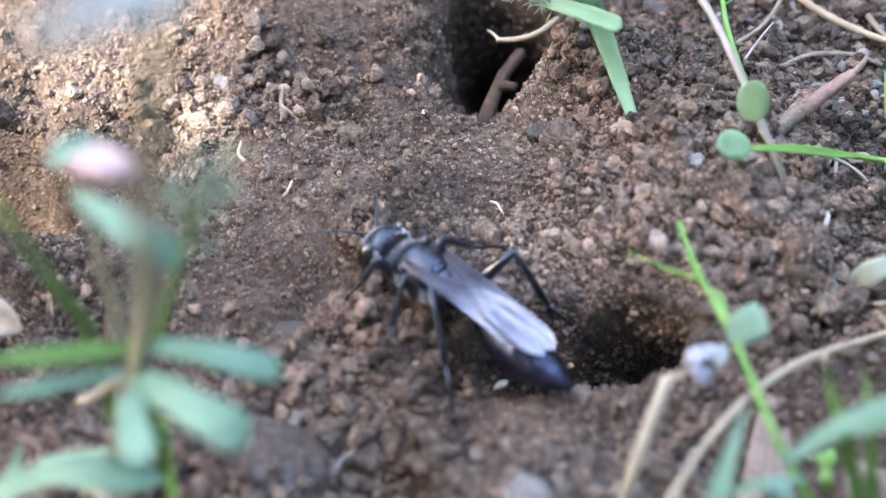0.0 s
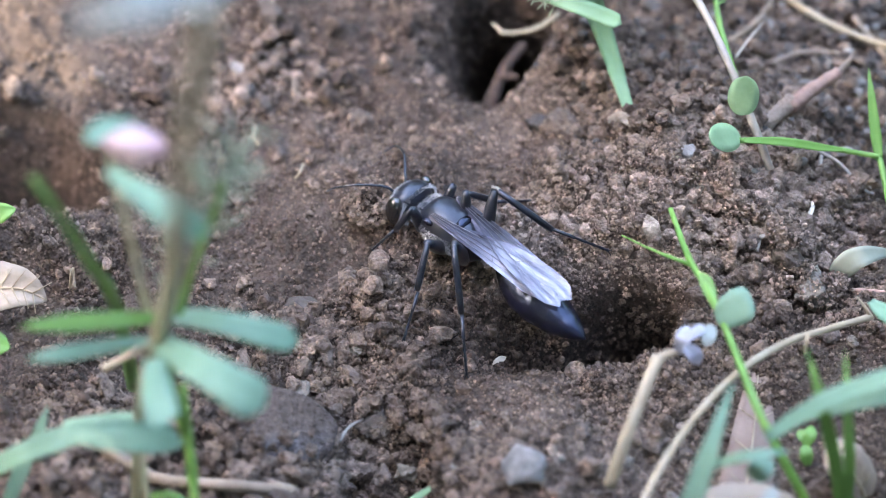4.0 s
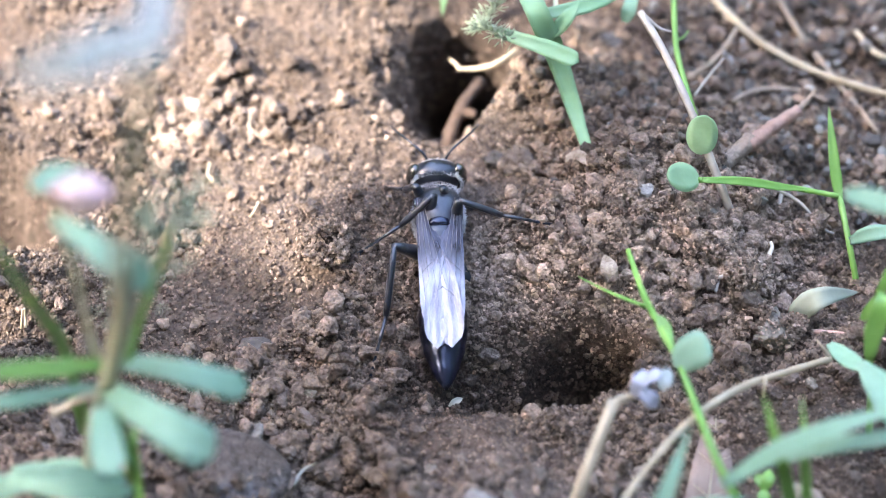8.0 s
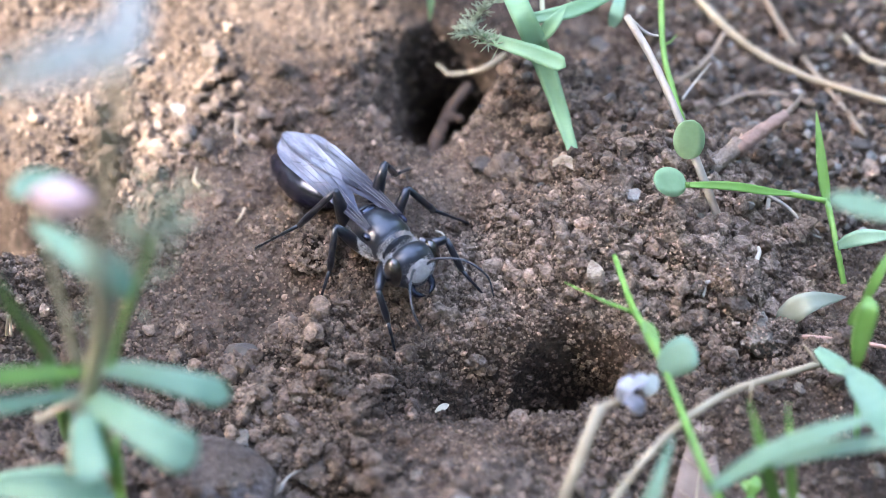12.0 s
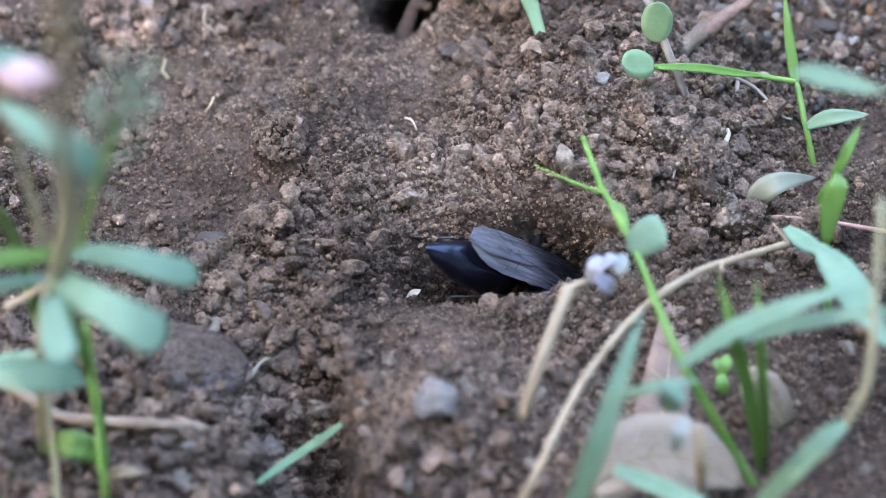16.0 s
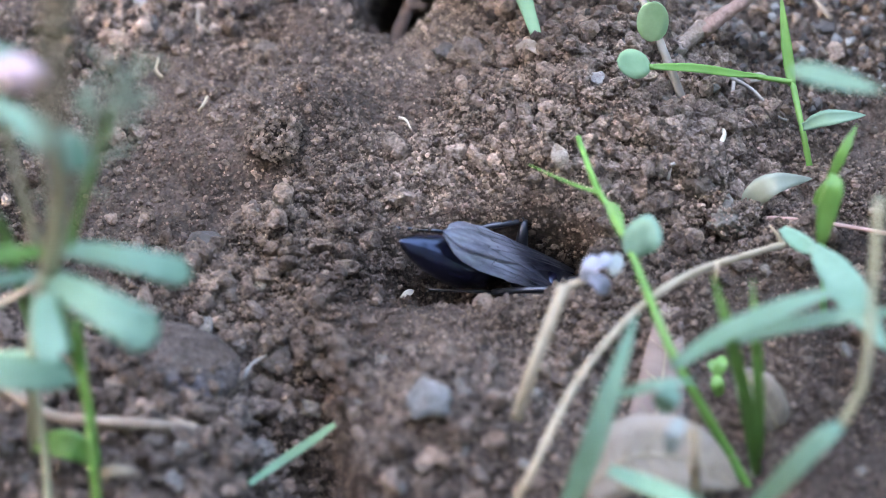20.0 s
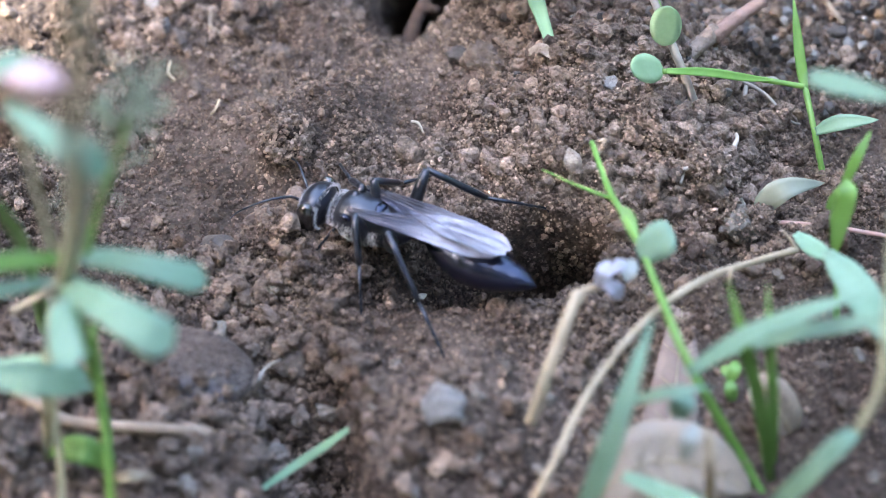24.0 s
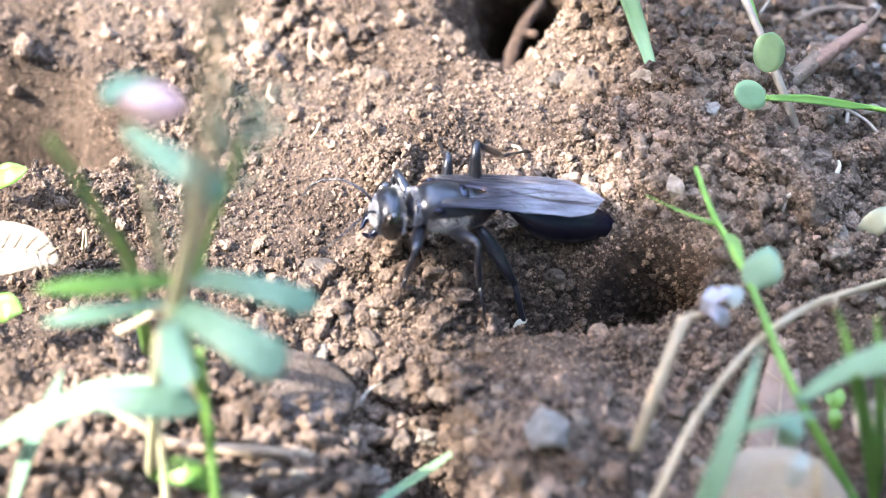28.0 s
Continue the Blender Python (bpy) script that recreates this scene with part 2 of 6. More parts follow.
def broad(x, y):
    """The height without tunnels and crumbs."""
    x, y = np.asarray(x, float), np.asarray(y, float)
    near = np.exp(-((x / 160) ** 2 + (y / 160) ** 2))
    z = 0.10 * y * near
    z = z + 9.0 * ease(8, 55, y) * ease(8, -18, x) * near            # bank behind, on the left
    z = z + 4.0 * bump(x, y, 0, 42, 16, 9)                             # roof of the far burrow
    z = z + 6.0 * bump(x, y, 24, 1, 13, 15)                            # spoil heap on the right
    z = z + 4.6 * bump(x, y, 10.5, 17, 9, 4.5, 48)                      # ridge by the far burrow
    z = z + 4.4 * bump(x, y, -2, 1, 14, 8.5)                          # saddle between the burrows
    z = z + 4.2 * bump(x, y, 7, -38, 10, 8) + 2.6 * bump(x, y, -24, -33, 8.5, 6.5)                        # swell in front of the burrow, mound by the furrow
    z = z + 2.0 * bump(x, y, 5, -25.5, 12, 3)                          # lip of the burrow
    edge = x + 0.9 * grain(x, y, 3.1, 73) + 0.12 * (y + 40)
    z = z - 10.0 * ease(-17.0, -11.0, edge) * ease(-4.2, -6.4, edge) * ease(-24, -38, y) * ease(-110, -70, y)      # furrow
    z = z - 8.0 * np.exp(-((edge + 7.4) / 1.9) ** 2) * ease(-33, -42, y) * ease(-110, -70, y)
    z = z - 16.0 * (1 - ease(0.55, 1.08, np.hypot((x + 53) / 13.5, (y - 6) / 8.5) * (1 + 0.12 * grain(x, y, 6, 71)))) + 3.0 * bump(x, y, -46, -6, 14, 3.5)                           # hollow on the left
    z = z - 3.2 * bump(x, y, 4, -18, 9, 5.0)                            # apron of the burrow
    z = z + 1.7 * grain(x, y, 17, 3) + 1.2 * grain(x, y, 8, 4)
    for form in BOWLS:
        z = z - bowl(x, y, form)
    return z


def crumbly(x, y):
    """How loose the surface is, 0 smooth crust to 1 crumbs."""
    k = 0.46 + 0.28 * grain(x, y, 8, 9) + 0.16 * grain(x, y, 3.5, 10)
    k = k + 0.6 * bump(x, y, 25, -2, 15, 15) + 0.6 * bump(x, y, -11, -15, 12, 5.5, 12) + 0.45 * bump(x, y, 5, -6, 11, 4.5)
    k = k + 0.6 * bump(x, y, -10, -36, 7, 12) + 0.45 * bump(x, y, -38, -42, 16, 12) + 0.3 * bump(x, y, 10, -18, 9, 6) + 0.5 * bump(x, y, 30, 20, 22, 16)
    return np.clip(k - 0.55 * bump(x, y, -18, -2, 8, 8) - 0.6 * bump(x, y, 2, 8, 9, 5.5) - 0.5 * bump(x, y, -2, -25, 9, 4.5)
                   - 0.6 * bump(x, y, -23, -31, 7, 6) - 0.25 * bump(x, y, -26, 26, 22, 14), 0.0, 1)


def fine(x, y):
    k = crumbly(x, y)
    wx, wy = x + 0.6 * grain(x, y, 1.7, 31), y + 0.6 * grain(x, y, 1.7, 32)
    heap = 1 + 0.8 * bump(x, y, 26, -2, 11, 12)
    bank = ease(4, 16, y) * ease(6, -6, x)
    z = 2.2 * heap * k * k * (lumps(wx, wy, 4.4, 20) - 0.4) + 1.5 * heap * k * k * (lumps(wx, wy, 2.4, 21) - 0.4) + 1.7 * k * (lumps(wx, wy, 1.4, 22) - 0.5)
    z = z + 1.1 * (1 - k) * (lumps(wx, wy, 5.2, 41) - 0.5) * (0.5 + bank) + 0.9 * bank * (lumps(wx, wy, 2.6, 42) - 0.4) + 0.5 * (1 - k) * (1 - bank) * np.minimum(grain(x, y, 2.7, 43), 0.2)
    return z + 0.85 * (0.10 + 0.9 * k) * (lumps(wx, wy, 0.8, 23) - 0.5) + 0.30 * grain(x, y, 1.9, 24) + 0.15 * grain(x, y, 0.8, 25) + 0.08 * grain(x, y, 0.5, 26)


def ground(x, y):
    """The height of the ground sheet at a place, holes included."""
    z = broad(x, y) + fine(x, y)
    for hole in HOLES:
        z = z - hole[4] * hole_amount(x, y, hole)
    return z


def ground_at(x, y):
    return float(ground(np.array([float(x)]), np.array([float(y)]))[0])

# ---- the ground sheet and its crumbs ----
def sheet(s, t):
    """The ground as a sheet; in the burrows it leans under the far side."""
    x, y, z = np.array(s, float), np.array(t, float), broad(s, t) + fine(s, t)
    for hole in HOLES:
        k = hole_amount(s, t, hole)
        z = z - hole[4] * k
        x, y = x + hole[5] * k ** 1.5, y + hole[6] * k ** 1.5
    return x, y, z


def mesh_of(name, verts, faces, material, smooth=True):
    """A mesh from arrays of places in millimetres and of equal faces."""
    mesh = bpy.data.meshes.new(name)
    n, k = faces.shape
    mesh.vertices.add(len(verts))
    mesh.vertices.foreach_set("co", (np.asarray(verts) * MM).astype(np.float32).ravel())
    mesh.loops.add(n * k)
    mesh.loops.foreach_set("vertex_index", faces.astype(np.int32).ravel())
    mesh.polygons.add(n)
    mesh.polygons.foreach_set("loop_start", np.arange(0, n * k, k, dtype=np.int32))
    mesh.polygons.foreach_set("use_smooth", np.full(n, smooth))
    mesh.update(calc_edges=True)
    mesh.materials.append(material)
    return mesh


def axis(low, high, step, far):
    inner = np.arange(low, high + step / 2, step)
    out, d = [], step
    at = 0.0
    while at < far:
        d *= 1.22
        at += d
        out.append(at)
    out = np.array(out)
    return np.concatenate([(low - out)[::-1], inner, high + out])


gx, gy = axis(-62, 62, 0.24, 30000), axis(-62, 80, 0.24, 30000)
ss, tt = np.meshgrid(gx, gy)
px, py, pz = sheet(ss, tt)
calm = np.exp(-(np.maximum(np.hypot(ss, tt) - 110, 0) / 300) ** 2)
pz = pz * calm
cols, lines = len(gx), len(gy)
first = (np.arange(lines - 1)[:, None] * cols + np.arange(cols - 1)[None]).ravel()
quads = np.stack([first, first + 1, first + cols + 1, first + cols], 1)
ground_ob = new("ground", mesh_of("ground", np.stack([px.ravel(), py.ravel(), pz.ravel()], 1), quads, M_SOIL))
tagged(ground_ob, "bare reddish-brown earth with two burrows, loose and crumbly", "soil", kind="structure")

PHI = (1 + 5 ** 0.5) / 2
ICO = np.array([(-1, PHI, 0), (1, PHI, 0), (-1, -PHI, 0), (1, -PHI, 0), (0, -1, PHI), (0, 1, PHI),
                (0, -1, -PHI), (0, 1, -PHI), (PHI, 0, -1), (PHI, 0, 1), (-PHI, 0, -1), (-PHI, 0, 1)]) / 1.902
ICO_FACES = np.array([0, 11, 5, 0, 5, 1, 0, 1, 7, 0, 7, 10, 0, 10, 11, 1, 5, 9, 5, 11, 4, 11, 10, 2, 10, 7, 6, 7, 1, 8,
                      3, 9, 4, 3, 4, 2, 3, 2, 6, 3, 6, 8, 3, 8, 9, 4, 9, 5, 2, 4, 11, 6, 2, 10, 8, 6, 7, 9, 8, 1]).reshape(-1, 3)


def finer(verts, faces):
    """Each triangle split in four, on the ball."""
    verts, seen, out = [tuple(v) for v in verts], {}, []

    def middle(a, b):
        key = (min(a, b), max(a, b))
        if key not in seen:
            p = np.add(verts[a], verts[b])
            verts.append(tuple(p / np.linalg.norm(p)))
            seen[key] = len(verts) - 1
        return seen[key]
    for a, b, c in faces:
        ab, bc, ca = middle(a, b), middle(b, c), middle(c, a)
        out += [(a, ab, ca), (b, bc, ab), (c, ca, bc), (ab, bc, ca)]
    return np.array(verts), np.array(out)


ICO2, ICO2_FACES = finer(ICO, ICO_FACES)
ICO3, ICO3_FACES = finer(ICO2, ICO2_FACES)
ICO4, ICO4_FACES = finer(ICO3, ICO3_FACES)


def turns(rng, n):
    q = rng.normal(size=(n, 4))
    q /= np.linalg.norm(q, axis=1)[:, None]
    w, x, y, z = q.T
    return np.stack([1 - 2 * (y * y + z * z), 2 * (x * y - z * w), 2 * (x * z + y * w), 2 * (x * y + z * w), 1 - 2 * (x * x + z * z),
                     2 * (y * z - x * w), 2 * (x * z - y * w), 2 * (y * z + x * w), 1 - 2 * (x * x + y * y)], 1).reshape(-1, 3, 3)


def crumbs(rng, places, sizes, verts, faces, rough):
    """Uneven grains at places (mm), joined."""
    n, k = len(places), len(verts)
    stretch = rng.uniform(0.65, 1.15, (n, 1, 3))
    pieces = verts[None] * stretch * (1 + rng.normal(0, rough, (n, k, 1)))
    for _ in range(4):
        way = rng.normal(size=(n, 1, 3))
        way /= np.linalg.norm(way, axis=2, keepdims=True)
        d, cut = (pieces * way).sum(2, keepdims=True), rng.uniform(0.4, 0.8, (n, 1, 1))
        pieces = pieces - np.where(d > cut, d - cut, 0) * way
    pieces = np.einsum("nij,nkj->nki", turns(rng, n), pieces) * sizes[:, None, None] + places[:, None]
    return pieces.reshape(-1, 3), (faces[None] + (np.arange(n) * k)[:, None, None]).reshape(-1, 3)


def scatter(rng, n, low, high, power, keep):
    """Places on the sheet within the stretch that is seen, and sizes from low to high with few large ones."""
    x, y = rng.uniform(-62, 62, n * 4), rng.uniform(-64, 80, n * 4)
    ok = rng.uniform(size=n * 4) < keep(x, y)
    x, y = x[ok][:n], y[ok][:n]
    sizes = low + (high - low) * rng.uniform(size=len(x)) ** power
    ax, ay, az = sheet(x, y)
    return np.stack([ax, ay, az + sizes * 0.62], 1), sizes


rng = np.random.default_rng(5)
loose = lambda x, y: ease(0.30, 0.85, crumbly(x, y))
heaped = lambda x, y: np.clip(0.10 * loose(x, y) + 0.9 * bump(x, y, 26, -2, 11, 12) + 0.3 * bump(x, y, 14, 12, 6, 6) + 0.8 * bump(x, y, -36, -44, 22, 13)
                              + 0.6 * bump(x, y, -10, -34, 6, 12) + 0.3 * bump(x, y, -11, -15, 12, 5) + 0.2 * bump(x, y, 8, -40, 14, 7) + 0.25 * bump(x, y, -24, 16, 16, 8), 0, 1)
gravelly = lambda x, y: ease(8, 26, x - 0.2 * y) * ease(-2, 12, y) + 1.0 * bump(x, y, 11, 21, 4.5, 8)
OCTA = np.array([(1, 0, 0), (-1, 0, 0), (0, 1, 0), (0, -1, 0), (0, 0, 1), (0, 0, -1)], float)
OCTA_FACES = np.array([(0, 2, 4), (2, 1, 4), (1, 3, 4), (3, 0, 4), (2, 0, 5), (1, 2, 5), (3, 1, 5), (0, 3, 5)])
middle = lambda x, y: (0.12 + 0.88 * loose(x, y)) * (0.25 + 0.75 * ease(52, 38, np.abs(x)) * ease(-56, -44, y) * ease(42, 22, y))
spot, size = scatter(rng, 120000, 0.12, 0.27, 1.3, middle)
tagged(new("soil_grains", mesh_of("soil_grains", *crumbs(rng, spot, size, OCTA, OCTA_FACES, 0.15), M_CRUMB, False)),
       "fine brown soil grains covering the ground", "soil grains", kind="stuff")
spot, size = scatter(rng, 46000, 0.17, 0.50, 2.4, lambda x, y: 0.9 * middle(x, y) + 0.02)
tagged(new("fine_soil_crumbs", mesh_of("fine_crumbs", *crumbs(rng, spot, size, ICO, ICO_FACES, 0.17), M_CRUMB, False)),
       "fine loose brown soil crumbs strewn over the ground", "soil crumbs", kind="stuff")
lining = lambda x, y: sum(ease(0.02, 0.3, hole_amount(x, y, h)) * ease(1.0, 0.9, hole_amount(x, y, h)) for h in HOLES)
spot, size = scatter(rng, 300000, 0.2, 0.5, 1.6, lining)
spot = spot + rng.normal(0, 0.25, spot.shape)
tagged(new("burrow_crumbs", mesh_of("burrow_crumbs", *crumbs(rng, spot, size, ICO, ICO_FACES, 0.17), M_CRUMB, False)),
       "moist soil crumbs on the walls of the burrows", "soil crumbs", kind="stuff")
spot, size = scatter(rng, 4600, 0.35, 1.1, 2.2, heaped)
more, large = scatter(np.random.default_rng(77), 2600, 0.55, 1.45, 1.9, heaped)
spot, size = np.concatenate([spot, more]), np.concatenate([size, large])
tagged(new("coarse_soil_crumbs", mesh_of("coarse_crumbs", *crumbs(rng, spot, size, ICO2, ICO2_FACES, 0.15), M_CRUMB, False)),
       "coarse brown soil crumbs and small clods on the ground", "soil crumbs", kind="stuff")
spot, size = scatter(rng, 9000, 0.2, 1.0, 2.6, gravelly)
tagged(new("gravel", mesh_of("gravel", *crumbs(rng, spot, size, ICO, ICO_FACES, 0.17), M_GRIT, False)),
       "dark gravel of black, brown and pale grains", "gravel", kind="stuff")

husk_like = ICO * np.array([2.3, 0.75, 0.55])
spot, size = scatter(rng, 420, 0.16, 0.34, 1.5, lambda x, y: 0.06 * gravelly(x, y) + 0.9 * bump(x, y, 10.5, 18, 4.5, 7, 40) + 0.15 * bump(x, y, 18, 8, 8, 6))
tagged(new("seed_husks", mesh_of("seed_husks", *crumbs(rng, spot, size, husk_like, ICO_FACES, 0.05), grit("husk_grains", ((0.0, (0.012, 0.012, 0.016)), (0.55, (0.03, 0.03, 0.036)), (0.62, (0.20, 0.17, 0.13)), (0.85, (0.34, 0.33, 0.33)), (1.0, (0.5, 0.5, 0.5)))), False)),
       "black and whitish seed husks strewn on the ridge", "plant litter", kind="stuff")

# ---- small building tools; lengths in millimetres ----
def part(name, bm, material, parent, label=""):
    """Links a bmesh (in millimetres) as one mesh object under a thing or under a part."""
    mesh = bpy.data.meshes.new(name)
    bmesh.ops.scale(bm, vec=(MM, MM, MM), verts=bm.verts)
    bm.to_mesh(mesh)
    bm.free()
    mesh.materials.append(material)
    ob = new(name, mesh)
    ob.parent = parent
    return tagged(ob, label)


def tube(bm, line, radii, sides=8, flat=1.0, up=(0, 0, 1)):
    """A tapered tube along a line; flat squeezes it along its own up."""
    line = [Vector(p) for p in line]
    rings, up = [], Vector(up)
    for i, p in enumerate(line):
        ahead = (line[min(i + 1, len(line) - 1)] - line[max(i - 1, 0)]).normalized()
        side = ahead.cross(up)
        side = side.normalized() if side.length > 1e-4 else ahead.orthogonal().normalized()
        top = side.cross(ahead)
        r = radii[i] if isinstance(radii, (list, tuple)) else radii
        rings.append([bm.verts.new(p + side * r * math.cos(a) + top * r * flat * math.sin(a)) for a in [6.28319 * k / sides for k in range(sides)]])
    for a, b in zip(rings, rings[1:]):
        for k in range(sides):
            bm.faces.new((a[k], a[(k + 1) % sides], b[(k + 1) % sides], b[k])).smooth = True
    for ring, turn in ((rings[0], -1), (rings[-1], 1)):
        bm.faces.new(ring[::turn]).smooth = True
    return bm


def lathe(bm, rows, sides=20, square=2.0):
    """A body along x; each row is x, half width, half height, z of its middle."""
    rings = []
    for x, w, h, z in rows:
        ring = []
        for k in range(sides):
            a = 6.28319 * k / sides
            c, s = math.cos(a), math.sin(a)
            ring.append(bm.verts.new((x, w * math.copysign(abs(c) ** (2 / square), c), z + h * math.copysign(abs(s) ** (2 / square), s))))
        rings.append(ring)
    for a, b in zip(rings, rings[1:]):
        for k in range(sides):
            bm.faces.new((a[k], b[k], b[(k + 1) % sides], a[(k + 1) % sides])).smooth = True
    bm.faces.new(rings[0]).smooth = True
    bm.faces.new(rings[-1][::-1]).smooth = True
    bmesh.ops.recalc_face_normals(bm, faces=bm.faces)
    return bm


def curve_line(points, n):
    """A smooth line through a few points."""
    pts = [Vector(p) for p in points]
    pts = [pts[0] * 2 - pts[1]] + pts + [pts[-1] * 2 - pts[-2]]
    out, spans = [], len(pts) - 3
    for i in range(n + 1):
        f = min(i / n * spans, spans - 1e-6)
        k, f = int(f), f - int(f)
        a, b, c, d = pts[k:k + 4]
        out.append(0.5 * (2 * b + (c - a) * f + (2 * a - 5 * b + 4 * c - d) * f * f + (3 * b - a - 3 * c + d) * f ** 3))
    return out


def blade(bm, line, widths, facing=(0, 0, 1), fold=0.25, thick=0.12):
    """A leaf or grass blade along a line, folded along its midrib, with thickness."""
    facing = Vector(facing)
    rows = []
    for i, p in enumerate(line):
        ahead = (line[min(i + 1, len(line) - 1)] - line[max(i - 1, 0)]).normalized()
        side = ahead.cross(facing)
        side = side.normalized() if side.length > 1e-4 else ahead.orthogonal().normalized()
        top = side.cross(ahead)
        w = widths[i] / 2
        rows.append([bm.verts.new(p + side * w * u + top * (abs(u) * fold * w + lift)) for lift in (0, -thick) for u in (-1, -0.5, 0, 0.5, 1)])
    for a, b in zip(rows, rows[1:]):
        for k in range(4):
            bm.faces.new((a[k], a[k + 1], b[k + 1], b[k])).smooth = True
            bm.faces.new((a[5 + k], b[5 + k], b[6 + k], a[6 + k])).smooth = True
        bm.faces.new((a[0], b[0], b[5], a[5]))
        bm.faces.new((a[4], a[9], b[9], b[4]))
    for r, turn in ((rows[0], 1), (rows[-1], -1)):
        bm.faces.new([r[k] for k in (0, 5, 6, 7, 8, 9, 4, 3, 2, 1)][::turn])
    return bm


def leaf_widths(n, most, base=0.25, peak=0.45):
    """Widths of a pointed leaf."""
    out = []
    for i in range(n + 1):
        f = i / n
        out.append(most * (base + (1 - base) * math.sin(min(f / peak, 1) * 1.5708)) if f < peak else most * max(0.03, max(0.0, math.cos((f - peak) / (1 - peak) * 1.5708)) ** 0.8))
    return out

# ---- the digger wasp ----
def chitin(name, colour, rough, coat):
    m, tree, bsdf = shader(name)
    spot = tree.nodes.new("ShaderNodeTexCoord").outputs["Object"]
    tree.links.new(ramp(tree, noise_of(tree, spot, 900, 3), [(0.35, colour), (0.7, tuple(c * 1.8 for c in colour))]), bsdf.inputs["Base Color"])
    bsdf.inputs["Roughness"].default_value = rough
    bsdf.inputs["IOR"].default_value = 1.48
    bsdf.inputs["Coat Weight"].default_value = coat
    bsdf.inputs["Coat Roughness"].default_value = 0.22
    relief(tree, bsdf, noise_of(tree, spot, 5200, 3), 0.00003, 0.6)
    return m


M_BLACK = chitin("black_chitin", (0.007, 0.008, 0.012), 0.33, 0.35)
M_BLACK.node_tree.nodes["Principled BSDF"].inputs["Specular Tint"].default_value = (0.72, 0.80, 1.0, 1)
M_GLOSS = chitin("glossy_black_chitin", (0.003, 0.003, 0.008), 0.25, 0.15)
M_GLOSS.node_tree.nodes["Principled BSDF"].inputs["IOR"].default_value = 1.55
M_GLOSS.node_tree.nodes["Principled BSDF"].inputs["Specular Tint"].default_value = (0.50, 0.64, 1.0, 1)
M_EYE = chitin("dark_eye", (0.006, 0.005, 0.005), 0.12, 1.0)
M_HAIR = plain("silver_hair", (0.30, 0.30, 0.32), (0.46, 0.46, 0.49), 800, 0.4)


def wing_material():
    """Smoky membrane; its silvery violet sheen is put into the colour towards the tip."""
    m, tree, bsdf = shader("smoky_wing")
    spot = tree.nodes.new("ShaderNodeTexCoord").outputs["Object"]
    streak = node(tree, "ShaderNodeMapping", Scale=(0.35, 1.6, 1.0))
    tree.links.new(spot, streak.inputs["Vector"])
    tint = noise_of(tree, streak.outputs["Vector"], 620, 5, 0.65)
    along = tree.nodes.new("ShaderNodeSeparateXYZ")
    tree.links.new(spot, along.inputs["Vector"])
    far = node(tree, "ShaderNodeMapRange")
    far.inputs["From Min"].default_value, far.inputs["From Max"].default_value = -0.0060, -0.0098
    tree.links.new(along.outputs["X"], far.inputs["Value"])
    # sheen as colour: smoky near the root, silvery further out
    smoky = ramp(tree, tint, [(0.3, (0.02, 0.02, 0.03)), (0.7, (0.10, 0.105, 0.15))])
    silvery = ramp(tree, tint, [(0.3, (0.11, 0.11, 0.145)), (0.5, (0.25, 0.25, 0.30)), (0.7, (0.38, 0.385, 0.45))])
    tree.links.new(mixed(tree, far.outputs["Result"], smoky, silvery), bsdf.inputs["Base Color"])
    bsdf.inputs["Metallic"].default_value = 0.75
    bsdf.inputs["Roughness"].default_value = 0.5
    stretch = node(tree, "ShaderNodeMapping", Scale=(0.22, 1.0, 1.0))
    tree.links.new(spot, stretch.inputs["Vector"])
    relief(tree, bsdf, noise_of(tree, stretch.outputs["Vector"], 1500, 4), 0.00022, 0.9)
    clear = tree.nodes.new("ShaderNodeBsdfTransparent")
    clear.inputs["Color"].default_value = (0.62, 0.55, 0.50, 1)
    both = node(tree, "ShaderNodeMixShader", Fac=0.78)
    tree.links.new(clear.outputs["BSDF"], both.inputs[1])
    tree.links.new(bsdf.outputs["BSDF"], both.inputs[2])
    tree.links.new(both.outputs["Shader"], tree.nodes["Material Output"].inputs["Surface"])
    return m


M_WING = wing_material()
M_VEIN = chitin("dark_vein", (0.045, 0.045, 0.055), 0.5, 0.0)


def hairs(bm, r, n, where, length):
    """Short hairs; where gives a root and the way it stands."""
    for _ in range(n):
        root, way = where()
        tip = root + (way + Vector(r.normal(0, 0.35, 3))).normalized() * length * r.uniform(0.6, 1.2)
        side = (tip - root).cross(Vector(r.normal(0, 1, 3))).normalized() * 0.03
        bm.faces.new([bm.verts.new(v) for v in (root - side, root + side, tip)])
    return bm


def wing_mesh(length, width, seed):
    """One wing, base at the origin, running back along -x; +y is its outer edge."""
    r = random.Random(seed)
    bm = bmesh.new()
    n, k = 18, 8
    rows = []
    for i in range(n + 1):
        f = i / n
        end = lambda start, least: 1 if f < start else math.sqrt(max(least, 1 - ((f - start) / (1 - start)) ** 2))
        outer = width * (0.12 + 0.46 * f ** 0.9) * end(0.70, 0.02)
        inner = -width * (0.04 + 0.37 * ease(0.12, 0.6, f)) * end(0.80, 0.01)
        rows.append([bm.verts.new((-length * f + 0.6 * (j / k - 0.5), inner + (outer - inner) * j / k,
                     0.14 * math.cos(j * 2.4) * f + 0.4 * math.sin(f * 3.1) - 0.12 * ((j / k - 0.5) * 2) ** 2 + 0.11 * r.uniform(-1, 1) * f)) for j in range(k + 1)])
    for a, b in zip(rows, rows[1:]):
        for j in range(k):
            bm.faces.new((a[j], a[j + 1], b[j + 1], b[j])).smooth = True
    return bm


